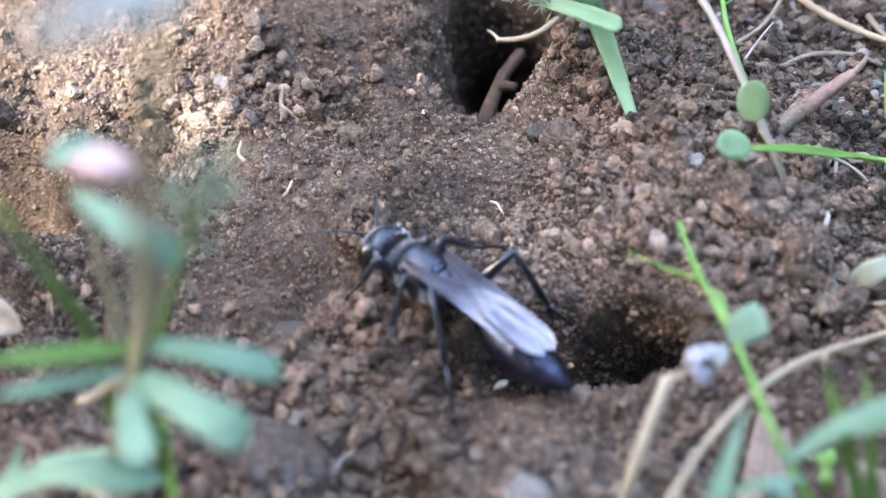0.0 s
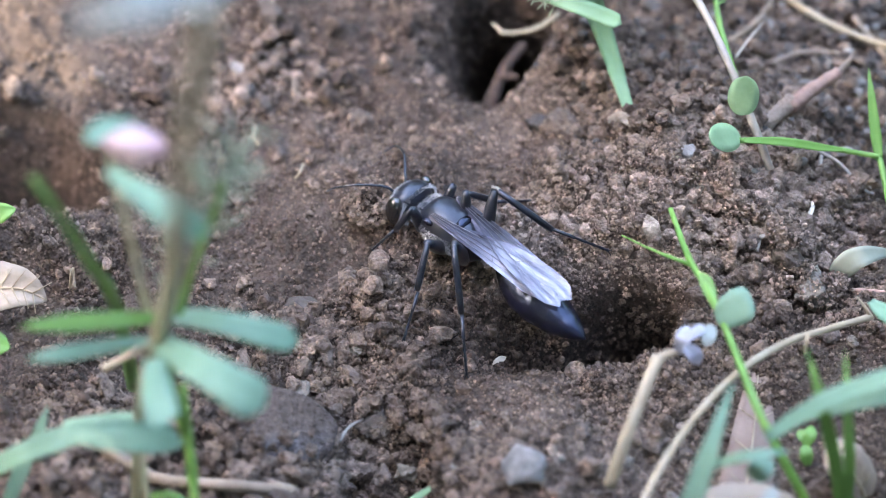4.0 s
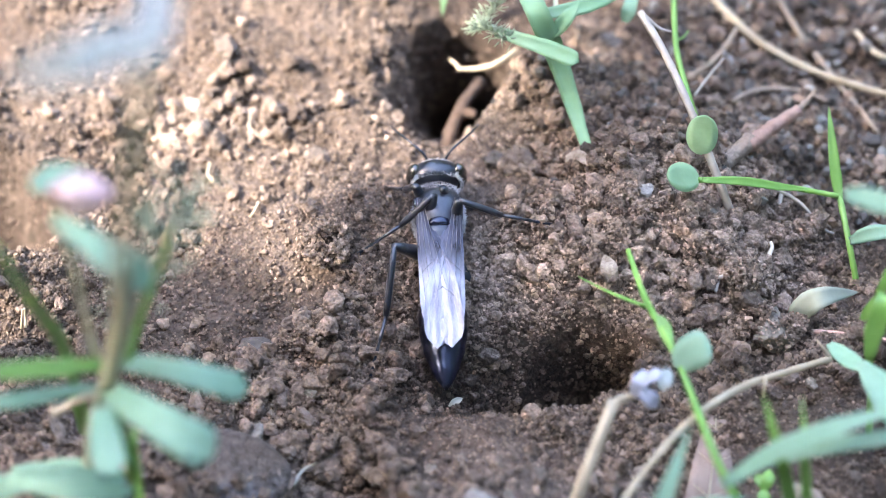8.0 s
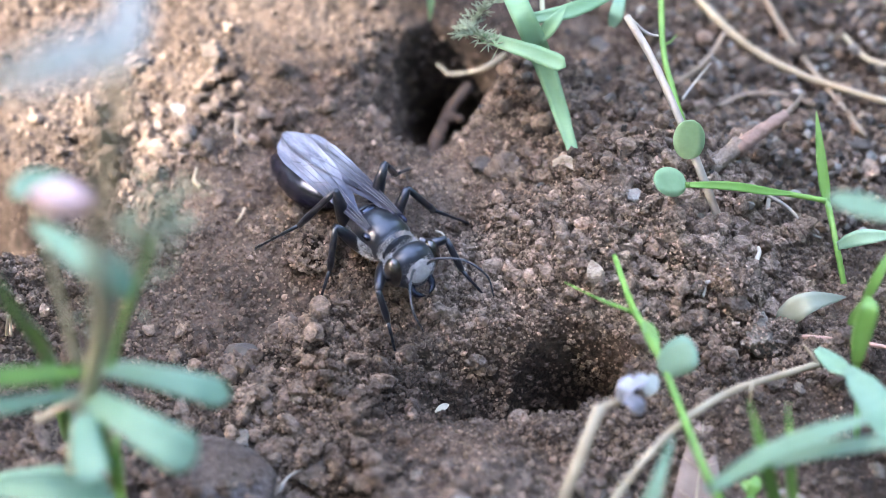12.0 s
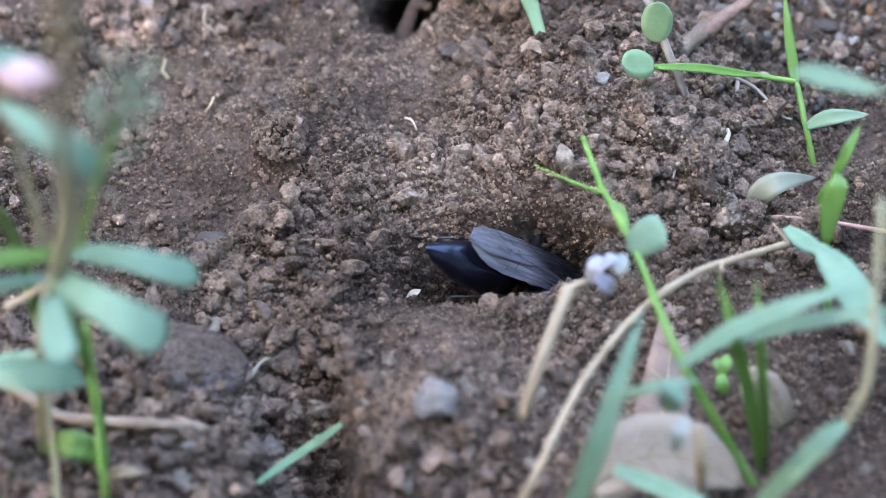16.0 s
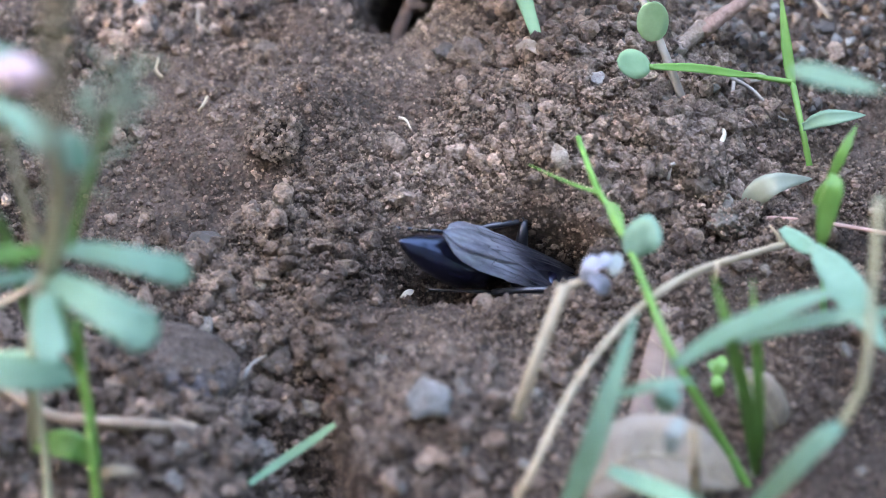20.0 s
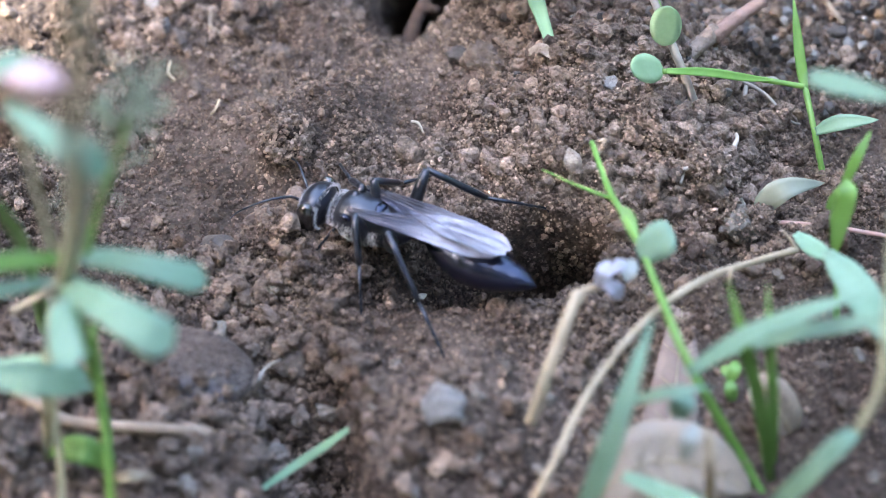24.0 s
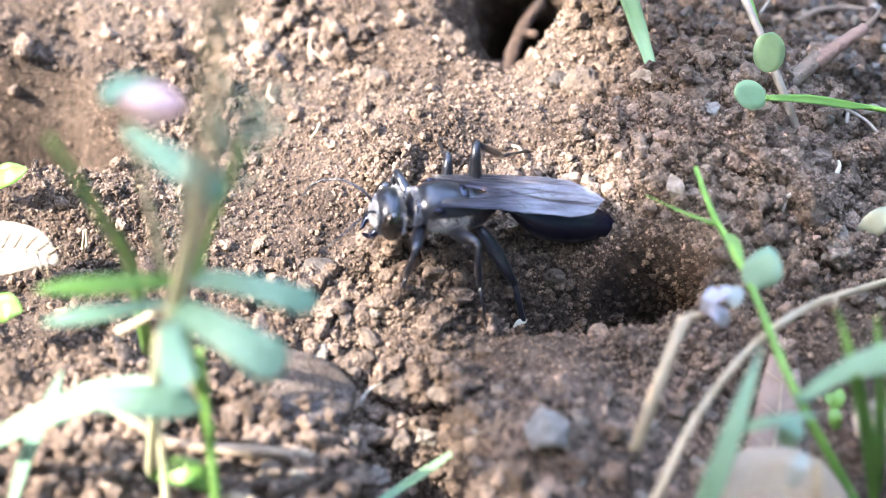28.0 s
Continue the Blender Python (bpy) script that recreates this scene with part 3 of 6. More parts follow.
def vein_meshes(length, width, s):
    """The veins of a wing, each a thin tube; s is the side."""
    bow = lambda f: 0.4 * math.sin(f * 3.1)
    for a, b, c, far in ((0.08, 0.40, 0.36, 0.80), (0.05, 0.22, 0.26, 0.82), (0.02, 0.04, 0.10, 0.8), (0.0, -0.13, -0.2, 0.72)):
        line = [(-length * far * i / 8, s * width * (a + (b - a) * (i / 8) ** 0.8 + (c - b) * (i / 8) ** 3), bow(far * i / 8) + 0.1) for i in range(9)]
        yield tube(bmesh.new(), line, [0.055 - 0.005 * i for i in range(9)], 5)
    for f, lo, hi in ((0.45, 0.05, 0.28), (0.62, -0.1, 0.2), (0.7, 0.18, 0.34)):
        yield tube(bmesh.new(), [(-length * f, s * width * lo, bow(f) + 0.1), (-length * (f + 0.05), s * width * hi, bow(f) + 0.1)], 0.035, 5)


def build_wasp():
    r = np.random.default_rng(3)
    wasp = tagged(new("digger_wasp"), "black digger wasp with smoky silvery wings, digging at its burrow", "wasp")
    parts = {}
    # thorax: collar, domed back, sloping rear, thin waist
    bm = lathe(bmesh.new(), [(4.5, 0.5, 0.5, -0.2), (4.2, 0.9, 0.8, -0.1), (3.9, 1.6, 1.2, 0.0), (3.5, 2.05, 1.55, 0.1), (3.25, 2.0, 1.5, 0.05), (3.0, 2.2, 1.85, 0.1),
                             (2.3, 2.5, 2.3, 0.05), (1.2, 2.65, 2.55, 0.0), (0.0, 2.6, 2.5, -0.05), (-1.0, 2.45, 2.3, -0.1), (-1.5, 2.2, 2.0, -0.15), (-1.9, 2.3, 2.15, -0.2),
                             (-2.6, 2.2, 2.0, -0.25), (-3.6, 1.75, 1.55, -0.3), (-4.4, 1.0, 0.95, -0.3), (-4.9, 0.5, 0.5, -0.25), (-5.4, 0.34, 0.34, -0.2)], 24, 2.15)
    thorax = part("thorax", bm, M_BLACK, wasp, "dull black thorax edged with silver hair")
    bm = bmesh.new()

    def collar():
        a = r.uniform(-0.5, 3.64)
        return Vector((r.uniform(3.0, 3.9), 2.0 * math.cos(a), 1.6 * math.sin(a))), Vector((0.3, math.cos(a), math.sin(a)))

    def flank():
        s, x = r.choice((-1, 1)), r.uniform(-3.5, 2.6)
        a = r.uniform(-0.7, 0.25)
        w = 2.6 - 0.09 * (x - 0.5) ** 2
        return Vector((x, s * w * math.cos(a), w * math.sin(a))), Vector((-0.4, s * math.cos(a), math.sin(a)))
    hairs(bm, r, 1100, collar, 0.34)
    hairs(bm, r, 3600, flank, 0.45)
    part("thorax_hair", bm, M_HAIR, thorax, "short silver hair on collar and flanks")
    bm = lathe(bmesh.new(), [(-0.8, 0.3, 0.2, 1.95), (-1.1, 1.0, 0.4, 1.9), (-1.6, 1.1, 0.4, 1.8), (-2.0, 0.7, 0.25, 1.6)], 14)
    part("scutellum", bm, M_GLOSS, thorax)
    for s in (1, -1):
        bm = bmesh.new()
        bmesh.ops.create_uvsphere(bm, u_segments=10, v_segments=6, radius=0.5, matrix=Matrix.Translation((1.5, s * 2.3, 1.35)) @ Matrix.Diagonal((1.3, 0.7, 0.8, 1)))
        part("wing_root", bm, M_GLOSS, thorax)
    # head, broad, with large eyes at its sides
    bm = lathe(bmesh.new(), [(4.55, 0.8, 0.7, -0.3), (4.85, 1.9, 1.5, -0.3), (5.4, 2.5, 1.95, -0.35), (6.1, 2.62, 2.1, -0.45), (6.8, 2.4, 2.05, -0.6), (7.3, 1.8, 1.7, -0.8), (7.6, 1.0, 1.1, -1.0)], 22)
    bmesh.ops.scale(bm, vec=(1.02, 1.1, 1.08), space=Matrix.Translation((-5.5, 0, 0.3)), verts=bm.verts)
    head = part("head", bm, M_BLACK, wasp, "broad black head with silver-haired face")
    for s in (1, -1):
        bm = bmesh.new()
        bmesh.ops.create_uvsphere(bm, u_segments=18, v_segments=12, radius=1.0, matrix=Matrix.Translation((6.1, s * 2.3, -0.4)) @ Matrix.Diagonal((1.15, 0.95, 1.8, 1)))
        for f in bm.faces:
            f.smooth = True
        part("eye", bm, M_EYE, head, "glossy dark compound eye")
        line = curve_line([(7.4, s * 0.6, -0.2), (8.4, s * 1.5, 0.9), (10.4, s * 3.4, 1.0), (12.6, s * 4.6, -0.2), (14.0, s * 4.4, -1.9)], 22)
        part("antenna", tube(bmesh.new(), line, [0.16 - 0.004 * i + (0.02 if i % 2 else 0) for i in range(23)], 6), M_BLACK, head, "thin black curved antenna")
        line = curve_line([(7.2, s * 1.2, -1.9), (8.0, s * 1.1, -2.6), (8.6, s * 0.2, -3.0)], 8)
        part("mandible", tube(bmesh.new(), line, [0.42, 0.42, 0.4, 0.38, 0.34, 0.3, 0.24, 0.16, 0.06], 7), M_GLOSS, head)
    bm = bmesh.new()

    def face():
        a, b = r.uniform(-1.2, 1.2), r.uniform(-0.9, 0.8)
        way = Vector((math.cos(a) * math.cos(b), math.sin(a) * math.cos(b), math.sin(b)))
        return Vector((6.3 + 1.45 * way.x, 2.15 * way.y, -0.6 + 1.9 * way.z)), way

    def nape():
        a = r.uniform(-0.3, 3.44)
        return Vector((r.uniform(4.8, 5.4), 2.45 * math.cos(a), -0.3 + 1.95 * math.sin(a))), Vector((-0.5, math.cos(a), math.sin(a)))

    def cheek():
        s, a, x = r.choice((-1, 1)), r.uniform(-1.1, 0.75), r.uniform(4.9, 5.7)
        return Vector((x, s * 2.55 * math.cos(a), -0.3 + 2.0 * math.sin(a))), Vector((-0.3, s * math.cos(a), math.sin(a)))
    hairs(bm, r, 2600, face, 0.42)
    hairs(bm, r, 1500, cheek, 0.40)
    hairs(bm, r, 240, nape, 0.36)
    part("face_hair", bm, M_HAIR, head, "silver hair on the face")
    bm = bmesh.new()
    bmesh.ops.create_uvsphere(bm, u_segments=26, v_segments=18, radius=1.0)
    for v in list(bm.verts):
        if v.co.x < 0.18 + 0.1 * noise.noise(v.co * 4) or v.co.z > 0.82 or v.co.x < 0.12 + 0.55 * max(0, v.co.z) or abs(v.co.y) > 0.86:
            bm.verts.remove(v)
    for v in bm.verts:
        v.co = Vector((6.2 + 1.75 * v.co.x, 2.3 * v.co.y, -0.7 + 2.15 * v.co.z)) * (1 + 0.012 * noise.noise(v.co * 9))
    part("face_pile", bm, M_HAIR, head, "dense silver pile on the face")
    # abdomen in overlapping rings, in its own space behind the waist
    rows, x = [(0.2, 0.32, 0.32, 0.0), (-0.6, 0.36, 0.36, 0.0), (-1.2, 0.6, 0.6, 0.0)], -1.2
    prof = lambda f: 2.45 * (math.sin(min(f / 0.42, 1) * 1.5708) ** 0.8 if f < 0.42 else max(0.0, math.cos((f - 0.42) / 0.58 * 1.5708)) ** 0.75)
    for k in range(1, 37):
        f = k / 36
        step = 0.10 * (1 - ((f * 6) % 1))
        w = max(0.08, prof(f) + (step if 0.05 < f < 0.95 else 0))
        rows.append((-1.2 - 13.1 * f, w, w * 0.95, -0.25 * math.sin(f * 3.14)))
    gaster = part("abdomen", lathe(bmesh.new(), rows, 26), M_GLOSS, wasp, "glossy blue-black pointed abdomen")
    # wings folded over the back
    wings = []
    for s in (1, -1):
        bm, hind = wing_mesh(17.4, 4.7, 4 if s > 0 else 5), wing_mesh(11.2, 4.0, 6 if s > 0 else 7)
        bmesh.ops.translate(hind, vec=(-0.8, -0.3, -0.35), verts=hind.verts)
        if s < 0:
            for b in (bm, hind):
                bmesh.ops.scale(b, vec=(1, -1, 1), verts=b.verts)
                bmesh.ops.reverse_faces(b, faces=b.faces)
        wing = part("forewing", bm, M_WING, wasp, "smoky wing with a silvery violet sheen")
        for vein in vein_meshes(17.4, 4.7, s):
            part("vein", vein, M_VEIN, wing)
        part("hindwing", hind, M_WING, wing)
        wings.append((wing, s))
    # legs: hip place, lengths, foot's usual place
    legs = []
    for s in (1, -1):
        for hip, thigh, shin, foot, rest, thick in (((2.9, 1.2, -1.7), 4.8, 3.8, 3.8, (6.5, 5.6), 0.85), ((-0.3, 1.5, -2.0), 6.0, 5.0, 5.2, (-2.0, 9.6), 0.9),
                                                     ((-3.2, 1.4, -1.7), 7.2, 7.2, 6.4, (-12.5, 9.8), 0.95)):
            bm = tube(bmesh.new(), [(0, 0, 0), (thigh * 0.12, 0, 0), (thigh * 0.4, 0, 0.08), (thigh * 0.75, 0, 0.05), (thigh, 0, 0)], [0.4, 0.66, 0.86 * thick, 0.64 * thick, 0.4], 9)
            femur = part("femur", bm, M_BLACK, wasp, "stout black thigh of a leg")
            bm = tube(bmesh.new(), [(0, 0, 0), (shin * 0.3, 0, 0), (shin * 0.8, 0, 0), (shin, 0, 0)], [0.3, 0.36, 0.38, 0.32], 8)
            spines = bmesh.new()
            for k in range(10):
                a, x0 = r.uniform(0, 6.28), shin * (0.2 + 0.08 * k)
                d = Vector((0.55, math.cos(a) * 0.6, math.sin(a) * 0.6))
                tube(spines, [(x0, 0, 0), (x0 + d.x, d.y, d.z)], [0.07, 0.015], 4)
            tibia = part("tibia", bm, M_BLACK, wasp, "spiny black shin of a leg")
            tagged(part("spines", spines, M_BLACK, tibia), kind="stuff")
            bm = tube(bmesh.new(), [(foot * f, 0, 0.0) for f in (0, 0.4, 0.42, 0.6, 0.62, 0.76, 0.78, 0.9, 0.92, 1.0)], [0.2, 0.2, 0.13, 0.2, 0.12, 0.19, 0.12, 0.19, 0.12, 0.2], 7)
            for e in (-1, 1):
                tube(bm, [(foot * 0.98, 0, 0), (foot * 1.05, e * 0.3, -0.15), (foot * 1.06, e * 0.4, -0.35)], [0.08, 0.06, 0.02], 4)
            tarsus = part("tarsus", bm, M_BLACK, wasp, "thin jointed black foot of a leg")
            legs.append((femur, tibia, tarsus, Vector((hip[0], s * hip[1], hip[2])), thigh, shin, foot, Vector((rest[0], s * rest[1], 0))))
    return wasp, gaster, wings, legs


wasp, gaster, wings, legs = build_wasp()

# ---- kinds of stones, stalks and leaves ----
M_WHITESTONE = plain("whitish_stone", (0.176, 0.152, 0.136), (0.32, 0.296, 0.28), 700, 0.85, 0.0003)
M_GREYSTONE = plain("grey_stone", (0.034, 0.028, 0.025), (0.080, 0.066, 0.059), 450, 0.7, 0.00015, own=0.25)
M_PALESTONE = plain("pale_stone", (0.144, 0.135, 0.132), (0.288, 0.281, 0.279), 420, 0.9, 0.0009)
M_SLAB = soil("hardened_soil", (0.0595, 0.0445, 0.0381), (0.0787, 0.0636, 0.0582), (0.104, 0.0975, 0.11))
M_CLOD = plain("clod", (0.0672, 0.0509, 0.0426), (0.163, 0.126, 0.105), 900, 0.9, 0.0008, grain_scale=1700, own=0.2)
M_PALECLOD = plain("pale_clod", (0.106, 0.0901, 0.0773), (0.259, 0.23, 0.202), 700, 0.9, 0.0008, grain_scale=1700, own=0.2)
M_STEM = plain("pale_green_stem", (0.28, 0.29, 0.19), (0.38, 0.37, 0.26), 120, 0.5, own=0.1)
M_GREEN = plain("green_leaf", (0.105, 0.245, 0.045), (0.16, 0.335, 0.085), 150, 0.42, own=0.12, through_light=0.25)
M_GRASS = plain("fresh_grass", (0.122, 0.258, 0.122), (0.197, 0.347, 0.211), 160, 0.42, 0.00006, (0.2, 1, 1), 1500, own=0.12, through_light=0.25)
M_TEAL = plain("blue_green_leaf", (0.130, 0.262, 0.185), (0.205, 0.355, 0.268), 140, 0.6, own=0.12, through_light=0.2)
M_CLOVER = plain("clover_leaf", (0.275, 0.45, 0.26), (0.40, 0.60, 0.38), 200, 0.6, 0.00004, through_light=0.4)
M_PALE = plain("pale_leaf", (0.223, 0.26, 0.236), (0.322, 0.347, 0.341), 90, 0.5, through_light=0.2)
M_WHITELEAF = plain("whitish_leaf", (0.20, 0.23, 0.18), (0.31, 0.34, 0.28), 140, 0.85, 0.00005, through_light=0.2)
M_LILAC = plain("lilac_petal", (0.31, 0.322, 0.409), (0.422, 0.434, 0.496), 200, 0.6, through_light=0.2)
M_PINK = plain("pink_petal", (0.50, 0.20, 0.26), (0.56, 0.46, 0.47), 110, 0.55, through_light=0.15)
M_STRAW = plain("straw", (0.25, 0.195, 0.13), (0.38, 0.32, 0.235), 260, 0.65, 0.0001, own=0.15)
M_BLEACHED = plain("bleached_straw", (0.23, 0.205, 0.18), (0.33, 0.305, 0.28), 260, 0.6, 0.00008)
M_HUSK = plain("husk", (0.36, 0.315, 0.247), (0.51, 0.465, 0.39), 300, 0.6)
M_TWIG = plain("twig", (0.165, 0.124, 0.0938), (0.285, 0.225, 0.173), 240, 0.8, 0.0002, own=0.15)
M_ROOT = plain("soil_caked_root", (0.15, 0.112, 0.09), (0.27, 0.217, 0.18), 500, 0.9, 0.0004)
M_REDTWIG = plain("reddish_twig", (0.16, 0.095, 0.075), (0.28, 0.185, 0.155), 420, 0.75, 0.0003)
M_PINKSTEM = plain("reddish_straw", (0.255, 0.15, 0.128), (0.345, 0.225, 0.195), 240, 0.65)
M_DRYLEAF = plain("dry_leaf", (0.24, 0.192, 0.15), (0.372, 0.324, 0.276), 90, 0.7, 0.00025, grain_scale=700, own=0.1, through_light=0.15)
M_EARTHROOT = plain("earthy_root", (0.044, 0.0256, 0.0184), (0.088, 0.0544, 0.04), 500, 0.9, 0.0005)
M_SEEDHEAD = plain("seed_head", (0.22, 0.29, 0.20), (0.34, 0.41, 0.31), 300, 0.7, through_light=0.3)
M_FALLEN = plain("fallen_leaf", (0.13, 0.088, 0.070), (0.24, 0.178, 0.150), 120, 0.75, 0.0003, grain_scale=600)
M_FLAKE = plain("bark_flake", (0.16, 0.124, 0.1), (0.368, 0.32, 0.272), 700, 0.85, 0.0004)


def boulder(name, label, category, at, half, material, seed, sink):
    """A stone or clod with broken, uneven faces, sunk a little into the ground."""
    r = np.random.default_rng(seed)
    v = ICO4.copy()
    for _ in range(0 if category == "slab" else 11):
        way = r.normal(size=3)
        way /= np.linalg.norm(way)
        cut = r.uniform(0.5, 0.85)
        d = v @ way
        v = v - np.where(d > cut, d - cut, 0)[:, None] * way
    off = Vector(r.uniform(0, 50, 3))
    earth = category == "clod"
    swell = [0.22 * noise.noise(Vector(p) * 1.6 + off) + (0.24 if earth else 0.07) * noise.noise(Vector(p) * 3.4 + off) + (0.17 if earth else 0.03) * noise.noise(Vector(p) * 8 + off) + (0.08 if earth else 0.02) * noise.noise(Vector(p) * 17 + off) for p in v]
    v = v * (1 + np.array(swell) * (0.5 if category == "slab" else 1))[:, None] * np.array(half)
    turn = Matrix.Rotation(r.uniform(-0.5, 0.5), 3, "Z") @ Matrix.Rotation(r.normal(0, 0.15), 3, "X")
    v = v @ np.array(turn).T
    ob = new(name, mesh_of(name, v, ICO4_FACES, material, True))
    ob.location = (at[0] * MM, at[1] * MM, (ground_at(*at) + half[2] * (1 - 2 * sink) * 0.8) * MM)
    return tagged(ob, label, category)


def crumb_lump(name, label, category, at, half, seed, n=1000, coarse=1.0, material=M_CRUMB, rise=0.3):
    """A clod that is all small crumbs sticking together."""
    r = np.random.default_rng(seed)
    way = r.normal(size=(n, 3))
    way /= np.linalg.norm(way, axis=1)[:, None]
    lump = np.array([1 + 0.3 * noise.noise(Vector(w) * 1.7) for w in way])[:, None]
    spots = way * lump * np.array(half) * r.uniform(0.75, 1.0, (n, 1))
    ob = new(name, mesh_of(name, *crumbs(r, spots, 0.13 + 0.32 * coarse * r.uniform(size=n) ** 2, ICO, ICO_FACES, 0.17), material, False))
    ob.location = (at[0] * MM, at[1] * MM, (ground_at(*at) + half[2] * rise) * MM)
    return tagged(ob, label, category)


def stalk(name, points, start, end, material, parent, label=""):
    n = 5 * len(points)
    r = random.Random(len(name) * 31 + int(points[0][0] * 10))
    line = curve_line(points, n)
    radii = [(start + (end - start) * i / n) * (1 + r.uniform(-0.08, 0.08)) for i in range(n + 1)]
    return part(name, tube(bmesh.new(), line, radii, 10), material, parent, label)


def leaf(name, points, width, material, parent, label="", peak=0.45, base=0.25, fold=0.25, facing=(0, -0.6, 0.8)):
    line = curve_line(points, 16)
    r = random.Random(int(points[0][0] * 100) + int(width * 100))
    if label.startswith("round"):
        widths = [width * max(0.12, math.sqrt(max(0.0, 1 - (i / 8 - 1) ** 2))) for i in range(17)]
    else:
        widths = [w * (1 + r.uniform(-0.04, 0.04)) for w in leaf_widths(16, width, base, peak)]
    return part(name, blade(bmesh.new(), line, widths, facing, fold), material, parent, label)


def ribbed_leaf(name, points, width, material, parent, label="", peak=0.45, base=0.25, fold=0.25):
    """A dry leaf with its midrib and side ribs as parts."""
    ob = leaf(name, points, width, material, parent, label, peak, base, fold)
    line = [p + Vector((0, -0.1, 0.14)) for p in curve_line(points, 16)]
    part("midrib", tube(bmesh.new(), line, [0.2 - 0.009 * i for i in range(17)], 6), M_STRAW, ob)
    for i in range(3, 14, 2):
        ahead = (line[i + 1] - line[i]).normalized()
        side = ahead.cross(Vector((0, -0.6, 0.8))).normalized()
        for s in (-1, 1):
            out = line[i] + ahead * width * 0.25 + side * s * width * 0.33 + Vector((0, -0.6, 0.8)) * width * fold * 0.33
            part("side_rib", tube(bmesh.new(), [line[i], out], [0.09, 0.04], 4), M_STRAW, ob)
    return ob


def bud(name, a, b, width, parent):
    """A closed bud of overlapping petals from a to b."""
    a, b = Vector(a), Vector(b)
    bm = bmesh.new()
    for k in range(5):
        off = Vector((0, 0.35 * width * math.cos(k * 1.256), 0.35 * width * math.sin(k * 1.256)))
        mid = (a + b) / 2 + off
        line = curve_line([a, mid, b + off * 0.4], 10)
        tube(bm, line, [width * 0.34 * max(0.12, math.sin(3.14 * (i + 0.7) / 11.4)) for i in range(11)], 8, 0.7)
    return part(name, bm, M_PINK, parent, "pink and white closed bud")


def spikelets(name, points, spread, parent, seed):
    """A loose feathery seed head: many small pointed scales on fine hairs."""
    r = random.Random(seed)
    line = curve_line(points, 24)
    bm = bmesh.new()
    tube(bm, line, 0.12, 5)
    for i in range(110):
        p = line[r.randrange(25)]
        way = Vector((r.uniform(-1, 1), r.uniform(-0.6, 0.6), r.uniform(-0.2, 1))).normalized()
        tip = p + way * spread * r.uniform(0.25, 0.6)
        tube(bm, [p, tip], [0.05, 0.03], 3)
        tube(bm, [tip, tip + way * 0.5, tip + way * 1.1], [0.05, 0.035 * spread + 0.04, 0.03], 5)
    return part(name, bm, M_SEEDHEAD, parent, "feathery pale seed head")

# ---- stones and clods ----
boulder("pebble", "small whitish pebble on the bank", "stone", (-27.5, 19.4), (1.18, 1.40, 0.94), M_WHITESTONE, 1, 0.25)
boulder("pebble", "rounded grey pebble on the bank", "stone", (-26.3, 16.1), (1.42, 1.54, 1.14), M_GREYSTONE, 2, 0.25)
boulder("clod", "rounded reddish-brown clod on the bank", "clod", (-24.4, 14.2), (1.05, 1.31, 0.84), M_CLOD, 3, 0.25)
boulder("clod", "brown clod on the bank", "clod", (-24.0, 24.5), (1.56, 1.79, 1.25), M_CLOD, 4, 0.25)
boulder("clod", "brown clod half sunk in the bank", "clod", (-13.7, 12.3), (1.90, 1.76, 1.41), M_CLOD, 5, 0.50)
boulder("pebble", "angular grey-brown pebble beside the crumbs", "stone", (-19.3, -14.4), (2.08, 1.59, 1.27), M_GREYSTONE, 6, 0.25)
boulder("stone", "pale grey broken stone on the soil", "stone", (3.0, -40.6), (2.50, 2.58, 2.00), M_PALESTONE, 7, 0.30)
boulder("clod", "light brown clod on the soil", "clod", (3.0, -37.4), (1.36, 1.23, 0.98), M_CLOD, 8, 0.25)
boulder("slab", "smooth grey-violet slab of hardened soil", "slab", (-22.0, -31.3), (6.6, 5.6, 3.0), M_SLAB, 9, 0.84)
boulder("clod", "dark round clod by the slab", "clod", (-15.6, -27.3), (1.02, 1.20, 0.81), M_CLOD, 10, 0.25)
boulder("clod", "light brown clod on the spoil heap", "clod", (22.1, -4.6), (1.29, 1.75, 1.03), M_PALECLOD, 11, 0.25)
boulder("pebble", "whitish mineral chip on the heap crest", "stone", (21.0, -0.6), (1.00, 1.62, 0.80), M_WHITESTONE, 12, 0.25)
boulder("clod", "grey-brown clod on the heap crest", "clod", (20.4, 2.2), (1.18, 1.63, 0.95), M_PALECLOD, 13, 0.25)
boulder("clod", "light brown clod on the heap", "clod", (27.8, -2.5), (1.29, 1.25, 1.00), M_PALECLOD, 14, 0.25)
boulder("clod", "crumbly brown clod in the heap", "clod", (25.2, -7.3), (1.46, 1.82, 1.17), M_CLOD, 15, 0.25)
boulder("clod", "crumbly brown clod in the heap", "clod", (30.4, -10.4), (2.03, 2.54, 1.63), M_CLOD, 16, 0.25)
boulder("clod", "large crumbly grey-brown clod by the straw", "clod", (34.0, -14.0), (2.32, 2.90, 1.85), M_PALECLOD, 17, 0.25)
boulder("clod", "crumbly clod on the heap", "clod", (26.2, -5.3), (1.05, 1.32, 0.84), M_PALECLOD, 18, 0.25)
boulder("clod", "dark crumbly clod at the heap top", "clod", (22.5, 10.6), (1.45, 2.27, 1.16), M_CLOD, 19, 0.25)
boulder("clod", "dark clod at the burrow edge", "clod", (4.8, -13.3), (1.28, 1.46, 1.03), M_CLOD, 20, 0.25)
crumb_lump("clod", "round dark clod on the slope", "clod", (-12.1, -3.2), (2.94, 3.09, 2.35), 21)
